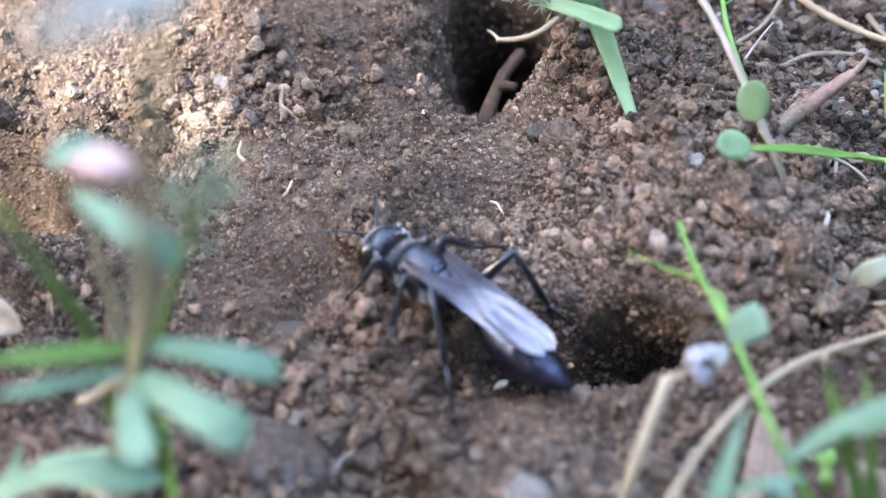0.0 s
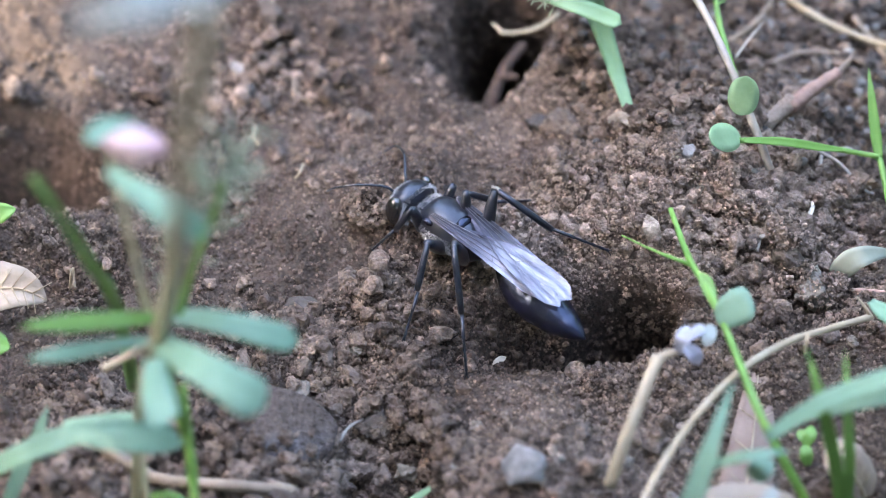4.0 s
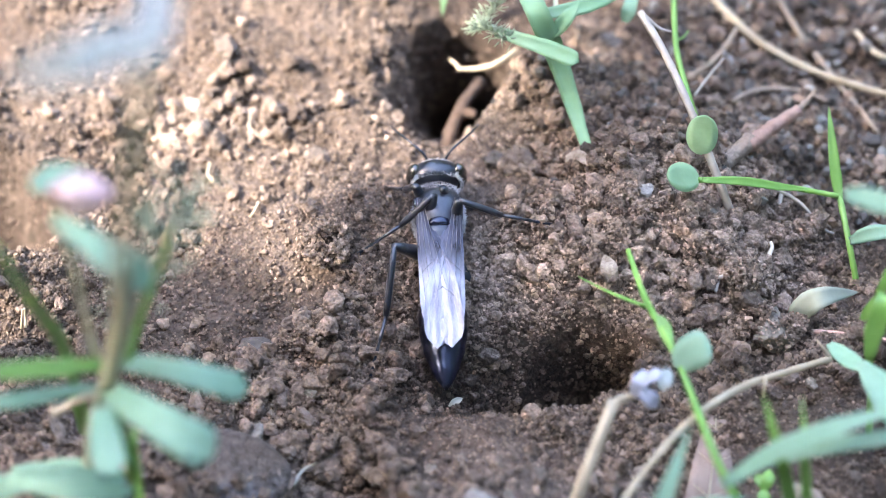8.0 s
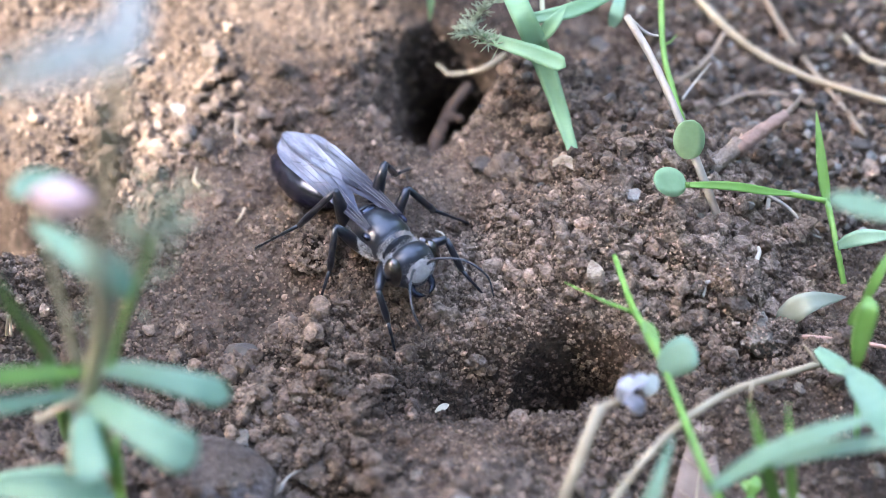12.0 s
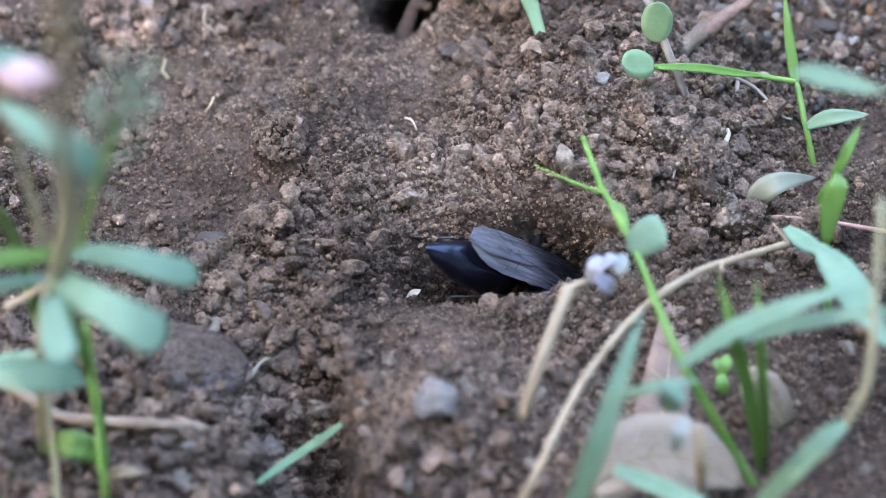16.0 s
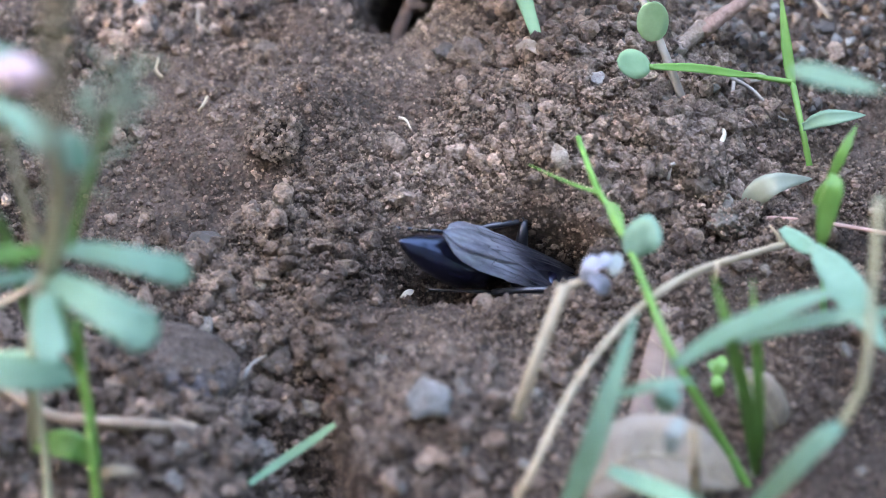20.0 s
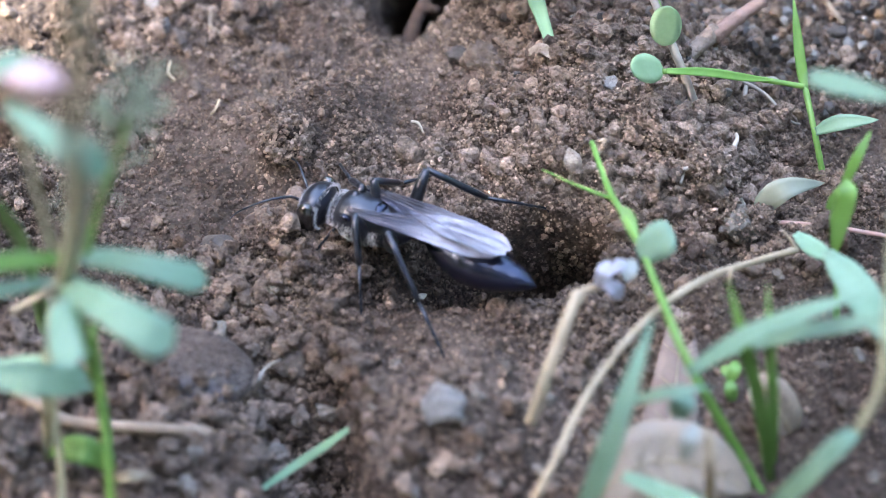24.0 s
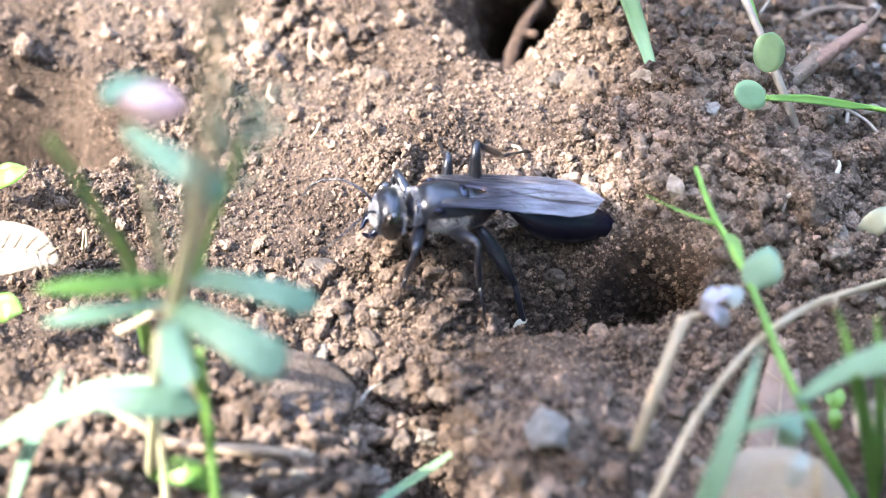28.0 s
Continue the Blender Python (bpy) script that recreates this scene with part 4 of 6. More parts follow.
boulder("clod", "brown clod by the far burrow", "clod", (8.3, 7.9), (2.41, 2.26, 1.81), M_CLOD, 22, 0.50)
boulder("pebble", "small dark pebble by the clod", "stone", (11.8, 4.0), (0.60, 0.67, 0.48), M_GREYSTONE, 23, 0.25)
boulder("clod", "dark clod beside the far burrow", "clod", (5.7, 9.6), (1.51, 1.51, 1.21), M_GREYSTONE, 24, 0.50)
boulder("clod", "reddish crumb on the slope", "clod", (-13.3, -20.3), (0.74, 0.78, 0.59), M_PALECLOD, 25, 0.25)
boulder("clod", "dark clod in front of the burrow", "clod", (-14.1, -11.2), (1.16, 1.45, 0.93), M_CLOD, 26, 0.40)
boulder("pebble", "grey-blue pebble in the gravel", "stone", (37.4, 13.5), (0.92, 1.30, 0.73), M_GREYSTONE, 27, 0.25)
boulder("pebble", "grey pebble in the gravel", "stone", (46.1, 13.9), (1.53, 1.15, 0.92), M_GREYSTONE, 28, 0.25)
boulder("pebble", "grey-violet pebble in the gravel", "stone", (18.7, 29.4), (1.58, 1.74, 1.27), M_GREYSTONE, 29, 0.25)
boulder("pebble", "round grey pebble in the gravel", "stone", (34.0, 21.9), (1.12, 1.40, 0.90), M_GREYSTONE, 30, 0.25)
boulder("clod", "loose brown clod among crumbs", "clod", (-35.3, -45.2), (0.92, 1.01, 0.74), M_PALECLOD, 40, 0.25)
boulder("clod", "loose brown clod among crumbs", "clod", (-32.2, -43.5), (1.39, 1.39, 1.11), M_CLOD, 41, 0.25)
boulder("clod", "loose brown clod among crumbs", "clod", (-15.6, -35.3), (1.06, 1.81, 0.84), M_CLOD, 42, 0.25)
boulder("clod", "loose brown clod among crumbs", "clod", (-13.4, -36.4), (1.53, 1.28, 1.03), M_PALECLOD, 43, 0.25)
boulder("clod", "loose brown clod among crumbs", "clod", (-10.6, -33.1), (1.17, 1.67, 0.94), M_CLOD, 44, 0.25)
boulder("clod", "loose brown clod among crumbs", "clod", (-14.9, -41.5), (1.62, 1.13, 0.91), M_CLOD, 45, 0.25)
boulder("clod", "loose brown clod among crumbs", "clod", (-20.2, -42.6), (1.25, 1.50, 1.00), M_PALECLOD, 46, 0.25)
boulder("clod", "loose brown clod among crumbs", "clod", (-23.0, -41.1), (1.72, 1.88, 1.38), M_CLOD, 47, 0.25)
boulder("clod", "loose brown clod among crumbs", "clod", (-10.1, -39.2), (1.39, 1.39, 1.11), M_CLOD, 48, 0.25)
boulder("clod", "loose brown clod among crumbs", "clod", (-18.7, -24.9), (1.05, 1.81, 0.84), M_PALECLOD, 49, 0.25)
boulder("clod", "loose brown clod among crumbs", "clod", (-13.7, -23.4), (1.54, 1.28, 1.03), M_CLOD, 50, 0.25)
boulder("clod", "loose brown clod among crumbs", "clod", (-16.6, -20.7), (1.17, 1.68, 0.94), M_CLOD, 51, 0.25)
boulder("clod", "loose brown clod among crumbs", "clod", (-8.4, -33.1), (1.62, 1.11, 0.89), M_PALECLOD, 52, 0.25)
boulder("clod", "loose brown clod among crumbs", "clod", (-6.7, -30.3), (1.26, 1.50, 1.01), M_CLOD, 53, 0.25)
boulder("clod", "loose brown clod among crumbs", "clod", (-11.8, -28.8), (1.75, 1.90, 1.40), M_CLOD, 54, 0.25)
boulder("clod", "loose brown clod among crumbs", "clod", (-25.2, -40.0), (1.34, 1.33, 1.07), M_PALECLOD, 55, 0.25)
boulder("clod", "loose brown clod among crumbs", "clod", (-35.7, -38.8), (0.99, 1.71, 0.79), M_CLOD, 56, 0.25)
boulder("clod", "loose brown clod among crumbs", "clod", (-37.5, -43.2), (1.44, 1.19, 0.95), M_CLOD, 57, 0.25)
boulder("clod", "loose brown clod among crumbs", "clod", (-21.1, -46.3), (1.08, 1.55, 0.86), M_PALECLOD, 58, 0.25)
boulder("clod", "loose brown clod among crumbs", "clod", (-12.7, -43.4), (1.56, 1.06, 0.85), M_CLOD, 59, 0.25)
boulder("clod", "loose brown clod in the loose soil", "clod", (-1.1, -31.5), (0.72, 0.77, 0.58), M_PALECLOD, 70, 0.30)
boulder("clod", "loose brown clod in the loose soil", "clod", (1.7, -30.3), (1.09, 1.01, 0.81), M_CLOD, 71, 0.30)
boulder("clod", "loose brown clod in the loose soil", "clod", (6.6, -37.6), (0.71, 1.23, 0.57), M_PALECLOD, 72, 0.30)
boulder("clod", "loose brown clod in the loose soil", "clod", (9.4, -33.5), (1.08, 1.49, 0.86), M_CLOD, 73, 0.30)
boulder("clod", "loose brown clod in the loose soil", "clod", (-3.4, -38.1), (0.72, 0.97, 0.58), M_PALECLOD, 74, 0.30)
boulder("clod", "loose brown clod in the loose soil", "clod", (-0.6, -43.4), (1.06, 1.19, 0.85), M_CLOD, 75, 0.30)
boulder("clod", "loose brown clod in the loose soil", "clod", (6.5, -43.2), (0.70, 1.42, 0.56), M_PALECLOD, 76, 0.30)
boulder("clod", "loose brown clod in the loose soil", "clod", (10.3, -40.8), (1.06, 0.92, 0.74), M_CLOD, 77, 0.30)
boulder("clod", "loose brown clod in the loose soil", "clod", (13.8, -35.7), (0.72, 1.17, 0.57), M_PALECLOD, 78, 0.30)
boulder("clod", "loose brown clod in the loose soil", "clod", (16.7, -33.3), (1.09, 1.43, 0.87), M_CLOD, 79, 0.30)
boulder("clod", "loose brown clod in the loose soil", "clod", (18.1, -38.5), (0.72, 0.90, 0.57), M_PALECLOD, 80, 0.30)
boulder("clod", "loose brown clod in the loose soil", "clod", (8.0, -45.4), (1.06, 1.12, 0.84), M_CLOD, 81, 0.30)
boulder("clod", "loose brown clod in the loose soil", "clod", (12.4, -44.2), (0.71, 1.36, 0.56), M_PALECLOD, 82, 0.30)
boulder("clod", "loose brown clod in the loose soil", "clod", (19.5, -33.4), (1.09, 0.87, 0.70), M_CLOD, 83, 0.30)
boulder("clod", "loose brown clod in the loose soil", "clod", (0.4, -46.3), (0.70, 1.08, 0.56), M_PALECLOD, 84, 0.30)
boulder("clod", "loose brown clod in the loose soil", "clod", (30.7, -15.2), (1.13, 1.41, 0.90), M_CLOD, 85, 0.30)
boulder("clod", "loose brown clod in the loose soil", "clod", (33.7, -13.7), (0.75, 0.87, 0.60), M_PALECLOD, 86, 0.30)
boulder("clod", "loose brown clod in the loose soil", "clod", (27.5, -10.3), (1.13, 1.12, 0.90), M_CLOD, 87, 0.30)
boulder("clod", "loose brown clod in the loose soil", "clod", (30.5, -8.8), (0.76, 1.38, 0.61), M_PALECLOD, 88, 0.30)
boulder("clod", "loose brown clod in the loose soil", "clod", (24.5, -10.4), (1.13, 0.83, 0.67), M_CLOD, 89, 0.30)
boulder("clod", "loose brown clod in the loose soil", "clod", (31.8, -11.1), (0.75, 1.09, 0.60), M_PALECLOD, 90, 0.30)
boulder("clod", "loose brown clod in the loose soil", "clod", (35.1, -18.7), (1.12, 1.33, 0.89), M_CLOD, 91, 0.30)
boulder("clod", "loose brown clod in the loose soil", "clod", (37.3, -19.7), (0.74, 0.79, 0.59), M_PALECLOD, 92, 0.30)
boulder("clod", "loose brown clod in the loose soil", "clod", (40.7, -31.9), (1.09, 1.01, 0.81), M_CLOD, 93, 0.30)
boulder("clod", "loose brown clod in the loose soil", "clod", (44.2, -30.4), (0.73, 1.26, 0.58), M_PALECLOD, 94, 0.30)
boulder("clod", "loose brown clod in the loose soil", "clod", (40.7, -43.2), (1.06, 1.46, 0.85), M_CLOD, 95, 0.30)
boulder("clod", "loose brown clod in the loose soil", "clod", (44.3, -45.4), (0.70, 0.95, 0.56), M_PALECLOD, 96, 0.30)

for k, (x, y, r) in enumerate((
    (22.1, -4.0, 1.9),
    (20.7, 2.5, 1.8),
    (19.0, -1.8, 1.5),
    (24.8, -5.4, 1.6),
    (26.3, -7.3, 1.8),
    (30.9, -9.8, 2.3),
    (32.3, -12.3, 2.0),
    (34.2, -13.9, 2.3),
    (29.9, -13.2, 1.9),
    (28.2, -2.2, 1.4),
    (23.4, 7.7, 1.7),
    (17.5, 0.5, 1.2),
    (18.1, -6.0, 1.3),
    (25.4, -9.6, 1.7),
    (28.7, -7.6, 1.5),
    (33.0, -8.9, 1.5),
    (21.1, -1.3, 1.2),
    (15.5, -2.0, 1.0),
    (36.0, -13.0, 1.6),
)):
    crumb_lump("clod", "pale crumbly clod of stuck soil grains on the spoil heap", "clod", (x, y), (r, r * 0.9, r * 0.8), 120 + k, 420, 0.7, M_PALECRUMB, 0.55)

# ---- plants and litter ----

plant = tagged(new("flowering_weed"), "pale green weed with blunt leaves and pink bud on the soil", "weed")
stalk("stem", [(-28.6, -42.4, -3.7), (-28.1, -47.3, 11.7), (-28.8, -49.7, 22.3), (-29.4, -50.8, 29.0)], 0.55, 0.49, M_GREEN, plant)
stalk("stem", [(-34.8, -41.5, -3.9), (-33.0, -45.6, 11.5), (-31.7, -48.5, 21.8), (-30.0, -50.8, 29.0)], 0.55, 0.49, M_STEM, plant)
stalk("stem", [(-29.6, -50.0, 29.0), (-27.0, -55.5, 42.0), (-24.4, -72.0, 62.0), (-22.3, -86.0, 77.0), (-20.0, -91.5, 92.0), (-18.8, -92.5, 99.0)], 0.80, 0.62, M_STEM, plant)
stalk("side_stem", [(-30.5, -47.6, 28.8), (-30.7, -49.5, 34.0), (-31.4, -50.6, 43.0), (-32.3, -51.0, 51.0)], 0.35, 0.25, M_STEM, plant)
leaf("leaf", [(-28.5, -47.3, 29.1), (-24.5, -49.9, 30.8), (-20.5, -51.3, 30.8), (-17.1, -50.6, 28.8)], 2.47, M_TEAL, plant, "blunt blue-green leaf", 0.88, 0.55, 0.12)
leaf("leaf", [(-29.5, -50.8, 29.0), (-25.8, -55.8, 31.2), (-22.5, -58.1, 30.8), (-19.7, -58.7, 28.9)], 3.68, M_TEAL, plant, "blunt blue-green leaf", 0.88, 0.55, 0.12)
leaf("leaf", [(-29.7, -53.4, 29.5), (-29.2, -57.0, 29.0), (-28.4, -60.2, 28.2)], 3.12, M_TEAL, plant, "blunt blue-green leaf", 0.88, 0.55, 0.12)
leaf("leaf", [(-29.1, -48.9, 30.3), (-33.7, -50.8, 31.7), (-41.3, -52.8, 32.9)], 1.68, M_GREEN, plant, "narrow green leaf", 0.70, 0.50, 0.12)
leaf("leaf", [(-30.5, -50.3, 28.9), (-34.8, -51.8, 29.4), (-40.9, -54.2, 30.2)], 1.48, M_TEAL, plant, "narrow blue-green leaf", 0.70, 0.50, 0.12)
leaf("leaf", [(-32.2, -52.8, 51.0), (-29.4, -55.6, 51.0), (-26.2, -58.2, 50.5), (-23.7, -57.8, 48.0)], 2.74, M_TEAL, plant, "blunt blue-green leaf", 0.80, 0.40, 0.12)
leaf("leaf", [(-39.2, -51.0, 17.9), (-34.9, -54.4, 20.3), (-31.3, -54.6, 20.2), (-27.5, -53.2, 18.8)], 2.01, M_TEAL, plant, "blunt blue-green leaf", 0.80, 0.50, 0.12)
bud("flower_bud", (-32.6, -51.5, 53.0), (-27.2, -52.3, 53.0), 2.6, plant)
leaf("sepal", [(-34.1, -51.2, 53.0), (-32.1, -50.3, 53.0), (-29.1, -49.8, 53.0)], 2.5, M_TEAL, plant, "green bud leaf", 0.50, 0.40, 0.25)
stalk("side_stem", [(-27.8, -48.7, 30.5), (-26.4, -47.7, 35.0), (-24.3, -47.7, 41.0), (-23.0, -48.3, 46.0)], 0.37, 0.26, M_GREEN, plant)
spikelets("seed_head", [(-26.6, -47.4, 36.0), (-24.4, -47.0, 41.0), (-23.0, -48.3, 46.0), (-21.5, -46.1, 48.0)], 5.5, plant, 21)
leaf("top_leaf", [(-18.8, -92.5, 99.0), (-20.6, -91.5, 99.5), (-23.5, -92.6, 99.0), (-28.2, -92.0, 97.0)], 3.1, M_PALE, plant, "pale bluish leaf at the top", 0.50, 0.40, 0.25)
leaf("top_leaf", [(-19.0, -92.5, 99.0), (-18.4, -90.2, 100.0), (-18.0, -86.0, 102.0)], 2.5, M_PALE, plant, "pale bluish leaf at the top", 0.50, 0.40, 0.25)

plant = tagged(new("grass_stalk"), "short yellow-green grass stalk behind the weed", "grass")
stalk("stem", [(-35.4, -29.1, 2.3), (-34.3, -42.2, 25.6), (-35.3, -49.5, 38.0), (-36.7, -54.4, 48.0), (-38.2, -55.0, 52.0)], 0.67, 0.33, M_GREEN, plant)

plant = tagged(new("straw_stalk"), "thin pale dry stalk under the weed", "straw")
stalk("stem", [(-36.8, -38.1, 13.4), (-34.3, -37.4, 14.5), (-32.1, -36.7, 16.0)], 0.42, 0.42, M_STRAW, plant)

plant = tagged(new("blue_green_grass"), "drooping blue-green grass blade on the soil", "grass")
leaf("blade", [(-40.5, -42.3, 9.8), (-34.4, -46.2, 14.3), (-30.8, -46.7, 14.0), (-29.1, -46.4, 12.9)], 1.96, M_TEAL, plant, "", 0.40, 0.60, 0.25)
leaf("blade", [(-50.4, -43.8, 3.3), (-43.6, -49.1, 13.0), (-36.7, -48.8, 15.9), (-29.3, -46.4, 14.1)], 2.24, M_TEAL, plant, "", 0.50, 0.50, 0.25)
leaf("blade", [(-47.2, -47.5, -0.5), (-45.3, -45.1, 4.6), (-42.9, -43.3, 9.6), (-41.7, -42.1, 12.5)], 1.47, M_TEAL, plant, "", 0.40, 0.50, 0.25)
stalk("stem", [(-27.0, -55.7, -3.9), (-26.9, -55.7, 7.0), (-27.6, -50.1, 13.0), (-28.2, -46.7, 19.8)], 0.47, 0.33, M_GREEN, plant)
stalk("stem", [(-32.8, -55.5, -4.0), (-32.1, -50.8, 2.5), (-32.6, -46.7, 14.1), (-32.0, -44.9, 19.5)], 0.40, 0.32, M_STEM, plant)

plant = tagged(new("bright_green_leaf"), "small bright green leaf low on a thin stem", "leaf")
leaf("blade", [(-27.6, -47.3, 1.4), (-29.5, -47.7, 4.2), (-31.7, -47.0, 4.1), (-33.7, -46.5, 2.6)], 2.75, M_GREEN, plant, "", 0.50, 0.30, 0.25)

plant = tagged(new("pale_leaf_scrap"), "small pale withered leaf scrap", "leaf")
leaf("blade", [(-28.2, -46.1, -1.5), (-26.5, -47.0, 0.2), (-24.2, -47.2, 0.4)], 1.17, M_STRAW, plant, "", 0.50, 0.40, 0.25)

plant = tagged(new("brown_twig"), "knobbly pale brown twig lying on the soil", "twig")
stalk("stem", [(-41.1, -34.0, 1.6), (-36.5, -37.6, 1.1), (-32.7, -39.1, -0.5), (-27.7, -40.0, -0.4), (-22.8, -40.4, -0.5), (-19.0, -39.4, -2.3)], 0.66, 0.59, M_TWIG, plant)
stalk("knob", [(-21.0, -39.9, -1.3), (-19.7, -39.7, -1.9), (-18.7, -39.8, -2.5)], 0.93, 0.65, M_TWIG, plant)

plant = tagged(new("dry_leaf"), "pale pinkish withered leaf on the soil", "leaf")
ribbed_leaf("blade", [(-54.7, -16.8, 4.4), (-51.0, -16.6, 4.0), (-47.6, -17.3, 4.5), (-45.0, -18.0, 3.6)], 5.4, M_DRYLEAF, plant, "", 0.40, 0.45, 0.45)

plant = tagged(new("young_leaf"), "small green leaf at the foot of the weed", "leaf")
leaf("blade", [(-53.6, -8.1, 5.0), (-50.9, -9.1, 7.4), (-48.7, -8.8, 8.0)], 2.41, M_GREEN, plant, "", 0.50, 0.30, 0.25)
leaf("blade", [(-51.1, -26.3, 4.1), (-49.3, -26.6, 5.6), (-47.6, -26.9, 5.5)], 2.76, M_GREEN, plant, "", 0.50, 0.40, 0.25)

plant = tagged(new("round_leaved_weed"), "bright green weed stem with a round leaf beside the burrow", "weed")
stalk("stem", [(34.2, -47.0, -4.7), (30.0, -44.4, 2.8), (26.1, -41.9, 9.8), (23.6, -33.5, 11.7), (21.8, -27.3, 12.7), (19.9, -21.4, 12.5), (18.5, -13.8, 12.2)], 0.49, 0.29, M_GREEN, plant)
stalk("side_stem", [(20.4, -22.4, 12.3), (16.9, -20.3, 12.2), (13.5, -16.3, 10.9)], 0.25, 0.07, M_GREEN, plant)
leaf("leaf", [(22.4, -30.9, 12.2), (23.5, -30.5, 13.7), (24.8, -30.4, 14.8), (25.5, -30.2, 15.0)], 3.55, M_TEAL, plant, "round blue-green leaf", 0.50, 0.50, 0.08)
leaf("leaf", [(22.1, -28.5, 12.2), (21.5, -26.0, 12.9), (20.8, -24.5, 13.4)], 1.42, M_GREEN, plant, "", 0.50, 0.30, 0.25)
leaf("leaf", [(21.6, -31.6, 12.9), (21.1, -33.3, 13.0), (20.9, -34.1, 12.4)], 1.61, M_PALE, plant, "", 0.50, 0.40, 0.25)

plant = tagged(new("pale_blossom"), "small pale lilac blossom, wilted, on a dry stalk", "flower")
leaf("petal", [(18.2, -33.9, 11.4), (18.7, -33.9, 13.3), (19.2, -31.9, 13.2)], 1.61, M_LILAC, plant, "", 0.50, 0.40, 0.25)
leaf("petal", [(18.7, -34.4, 12.7), (19.8, -34.6, 11.8), (20.4, -34.3, 10.3)], 1.61, M_LILAC, plant, "", 0.50, 0.40, 0.25)
leaf("petal", [(19.0, -33.9, 13.3), (20.1, -33.2, 13.7), (20.7, -32.3, 13.6)], 1.18, M_LILAC, plant, "", 0.50, 0.40, 0.25)

plant = tagged(new("dry_stalk"), "thick straw-coloured broken dry stalk", "straw")
stalk("stem", [(11.6, -42.9, 2.4), (13.2, -41.0, 7.3), (14.9, -37.5, 9.8), (16.3, -34.3, 11.2)], 0.67, 0.64, M_STRAW, plant)
stalk("stem", [(16.2, -34.5, 11.2), (17.4, -34.0, 11.4), (18.6, -33.5, 11.3)], 0.46, 0.32, M_STRAW, plant)

plant = tagged(new("dry_grass_stem"), "long thin straw-coloured arching dry stem", "straw")
stalk("stem", [(9.9, -53.5, -1.0), (12.5, -53.1, 5.4), (17.0, -44.9, 8.9), (22.8, -35.9, 9.2), (28.7, -29.4, 8.1), (34.2, -24.1, 5.3), (38.9, -20.0, 3.1)], 0.42, 0.34, M_STRAW, plant)
stalk("side_stem", [(38.9, -20.1, 3.1), (38.2, -20.0, 4.4), (37.4, -19.4, 5.2)], 0.23, 0.11, M_STRAW, plant)
stalk("side_stem", [(31.6, -27.3, 7.6), (31.4, -28.2, 7.3), (31.4, -28.1, 5.7)], 0.25, 0.15, M_STRAW, plant)

plant = tagged(new("grass_tuft"), "tuft of blue-green and green grass blades", "grass")
leaf("blade", [(15.5, -56.3, 2.8), (17.9, -55.6, 11.7), (19.9, -53.2, 18.0), (22.0, -49.2, 22.5)], 2.12, M_TEAL, plant, "", 0.35, 0.80, 0.25)
leaf("blade", [(19.8, -49.4, 11.8), (23.6, -52.2, 16.0), (27.5, -51.5, 15.9)], 1.02, M_TEAL, plant, "", 0.40, 0.60, 0.25)
leaf("blade", [(25.3, -50.1, 16.2), (30.2, -49.2, 19.8), (36.2, -48.6, 22.6), (41.2, -47.9, 23.9)], 1.82, M_TEAL, plant, "", 0.40, 0.50, 0.25)
leaf("blade", [(28.8, -45.7, 14.2), (34.6, -47.4, 18.3), (41.3, -49.0, 21.5), (46.4, -48.9, 21.6)], 1.52, M_TEAL, plant, "", 0.40, 0.50, 0.25)
leaf("blade", [(34.4, -46.0, -2.6), (32.5, -47.9, 9.3), (30.5, -47.7, 18.0), (29.0, -44.9, 22.7)], 1.33, M_GREEN, plant, "", 0.40, 0.60, 0.25)
leaf("blade", [(34.8, -44.2, -2.2), (33.7, -47.4, 9.6), (33.1, -46.6, 16.1), (32.8, -43.3, 20.8)], 1.03, M_GREEN, plant, "", 0.40, 0.60, 0.25)
leaf("blade", [(19.8, -52.4, 5.3), (24.4, -58.9, 9.2), (29.9, -60.8, 8.1)], 1.73, M_TEAL, plant, "", 0.40, 0.60, 0.25)
leaf("blade", [(31.9, -57.8, 4.8), (34.8, -60.2, 12.5), (38.0, -59.7, 17.0), (40.1, -58.3, 17.3)], 1.99, M_TEAL, plant, "", 0.50, 0.60, 0.25)
stalk("stem", [(39.6, -58.4, 17.1), (41.3, -57.4, 21.7), (41.7, -54.5, 28.5), (42.2, -49.7, 36.0)], 0.42, 0.34, M_STEM, plant)
stalk("stem", [(28.5, -50.5, -3.2), (27.5, -54.7, 7.6), (27.3, -53.4, 11.8)], 0.53, 0.43, M_STRAW, plant)
leaf("leaf", [(24.3, -51.3, 11.9), (24.8, -52.0, 14.1), (25.6, -50.5, 14.1)], 2.25, M_TEAL, plant, "round pale leaf", 0.50, 0.50, 0.25)
leaf("leaf", [(24.7, -56.6, 11.9), (25.2, -56.2, 14.0), (26.0, -54.1, 14.0)], 1.51, M_PALE, plant, "", 0.50, 0.50, 0.25)

plant = tagged(new("seedling"), "small green seedling with rounded lobed leaves", "seedling")
leaf("leaf", [(31.4, -37.1, -0.9), (31.2, -36.7, 0.3), (31.1, -35.5, 0.6)], 1.31, M_GREEN, plant, "", 0.50, 0.50, 0.25)
leaf("leaf", [(31.2, -35.8, 0.5), (31.6, -35.1, 1.4), (31.9, -33.9, 1.5)], 1.32, M_GREEN, plant, "", 0.50, 0.50, 0.25)
leaf("leaf", [(31.2, -35.5, 0.6), (30.8, -34.6, 0.9), (30.5, -34.1, 0.9)], 0.99, M_GREEN, plant, "", 0.50, 0.50, 0.25)

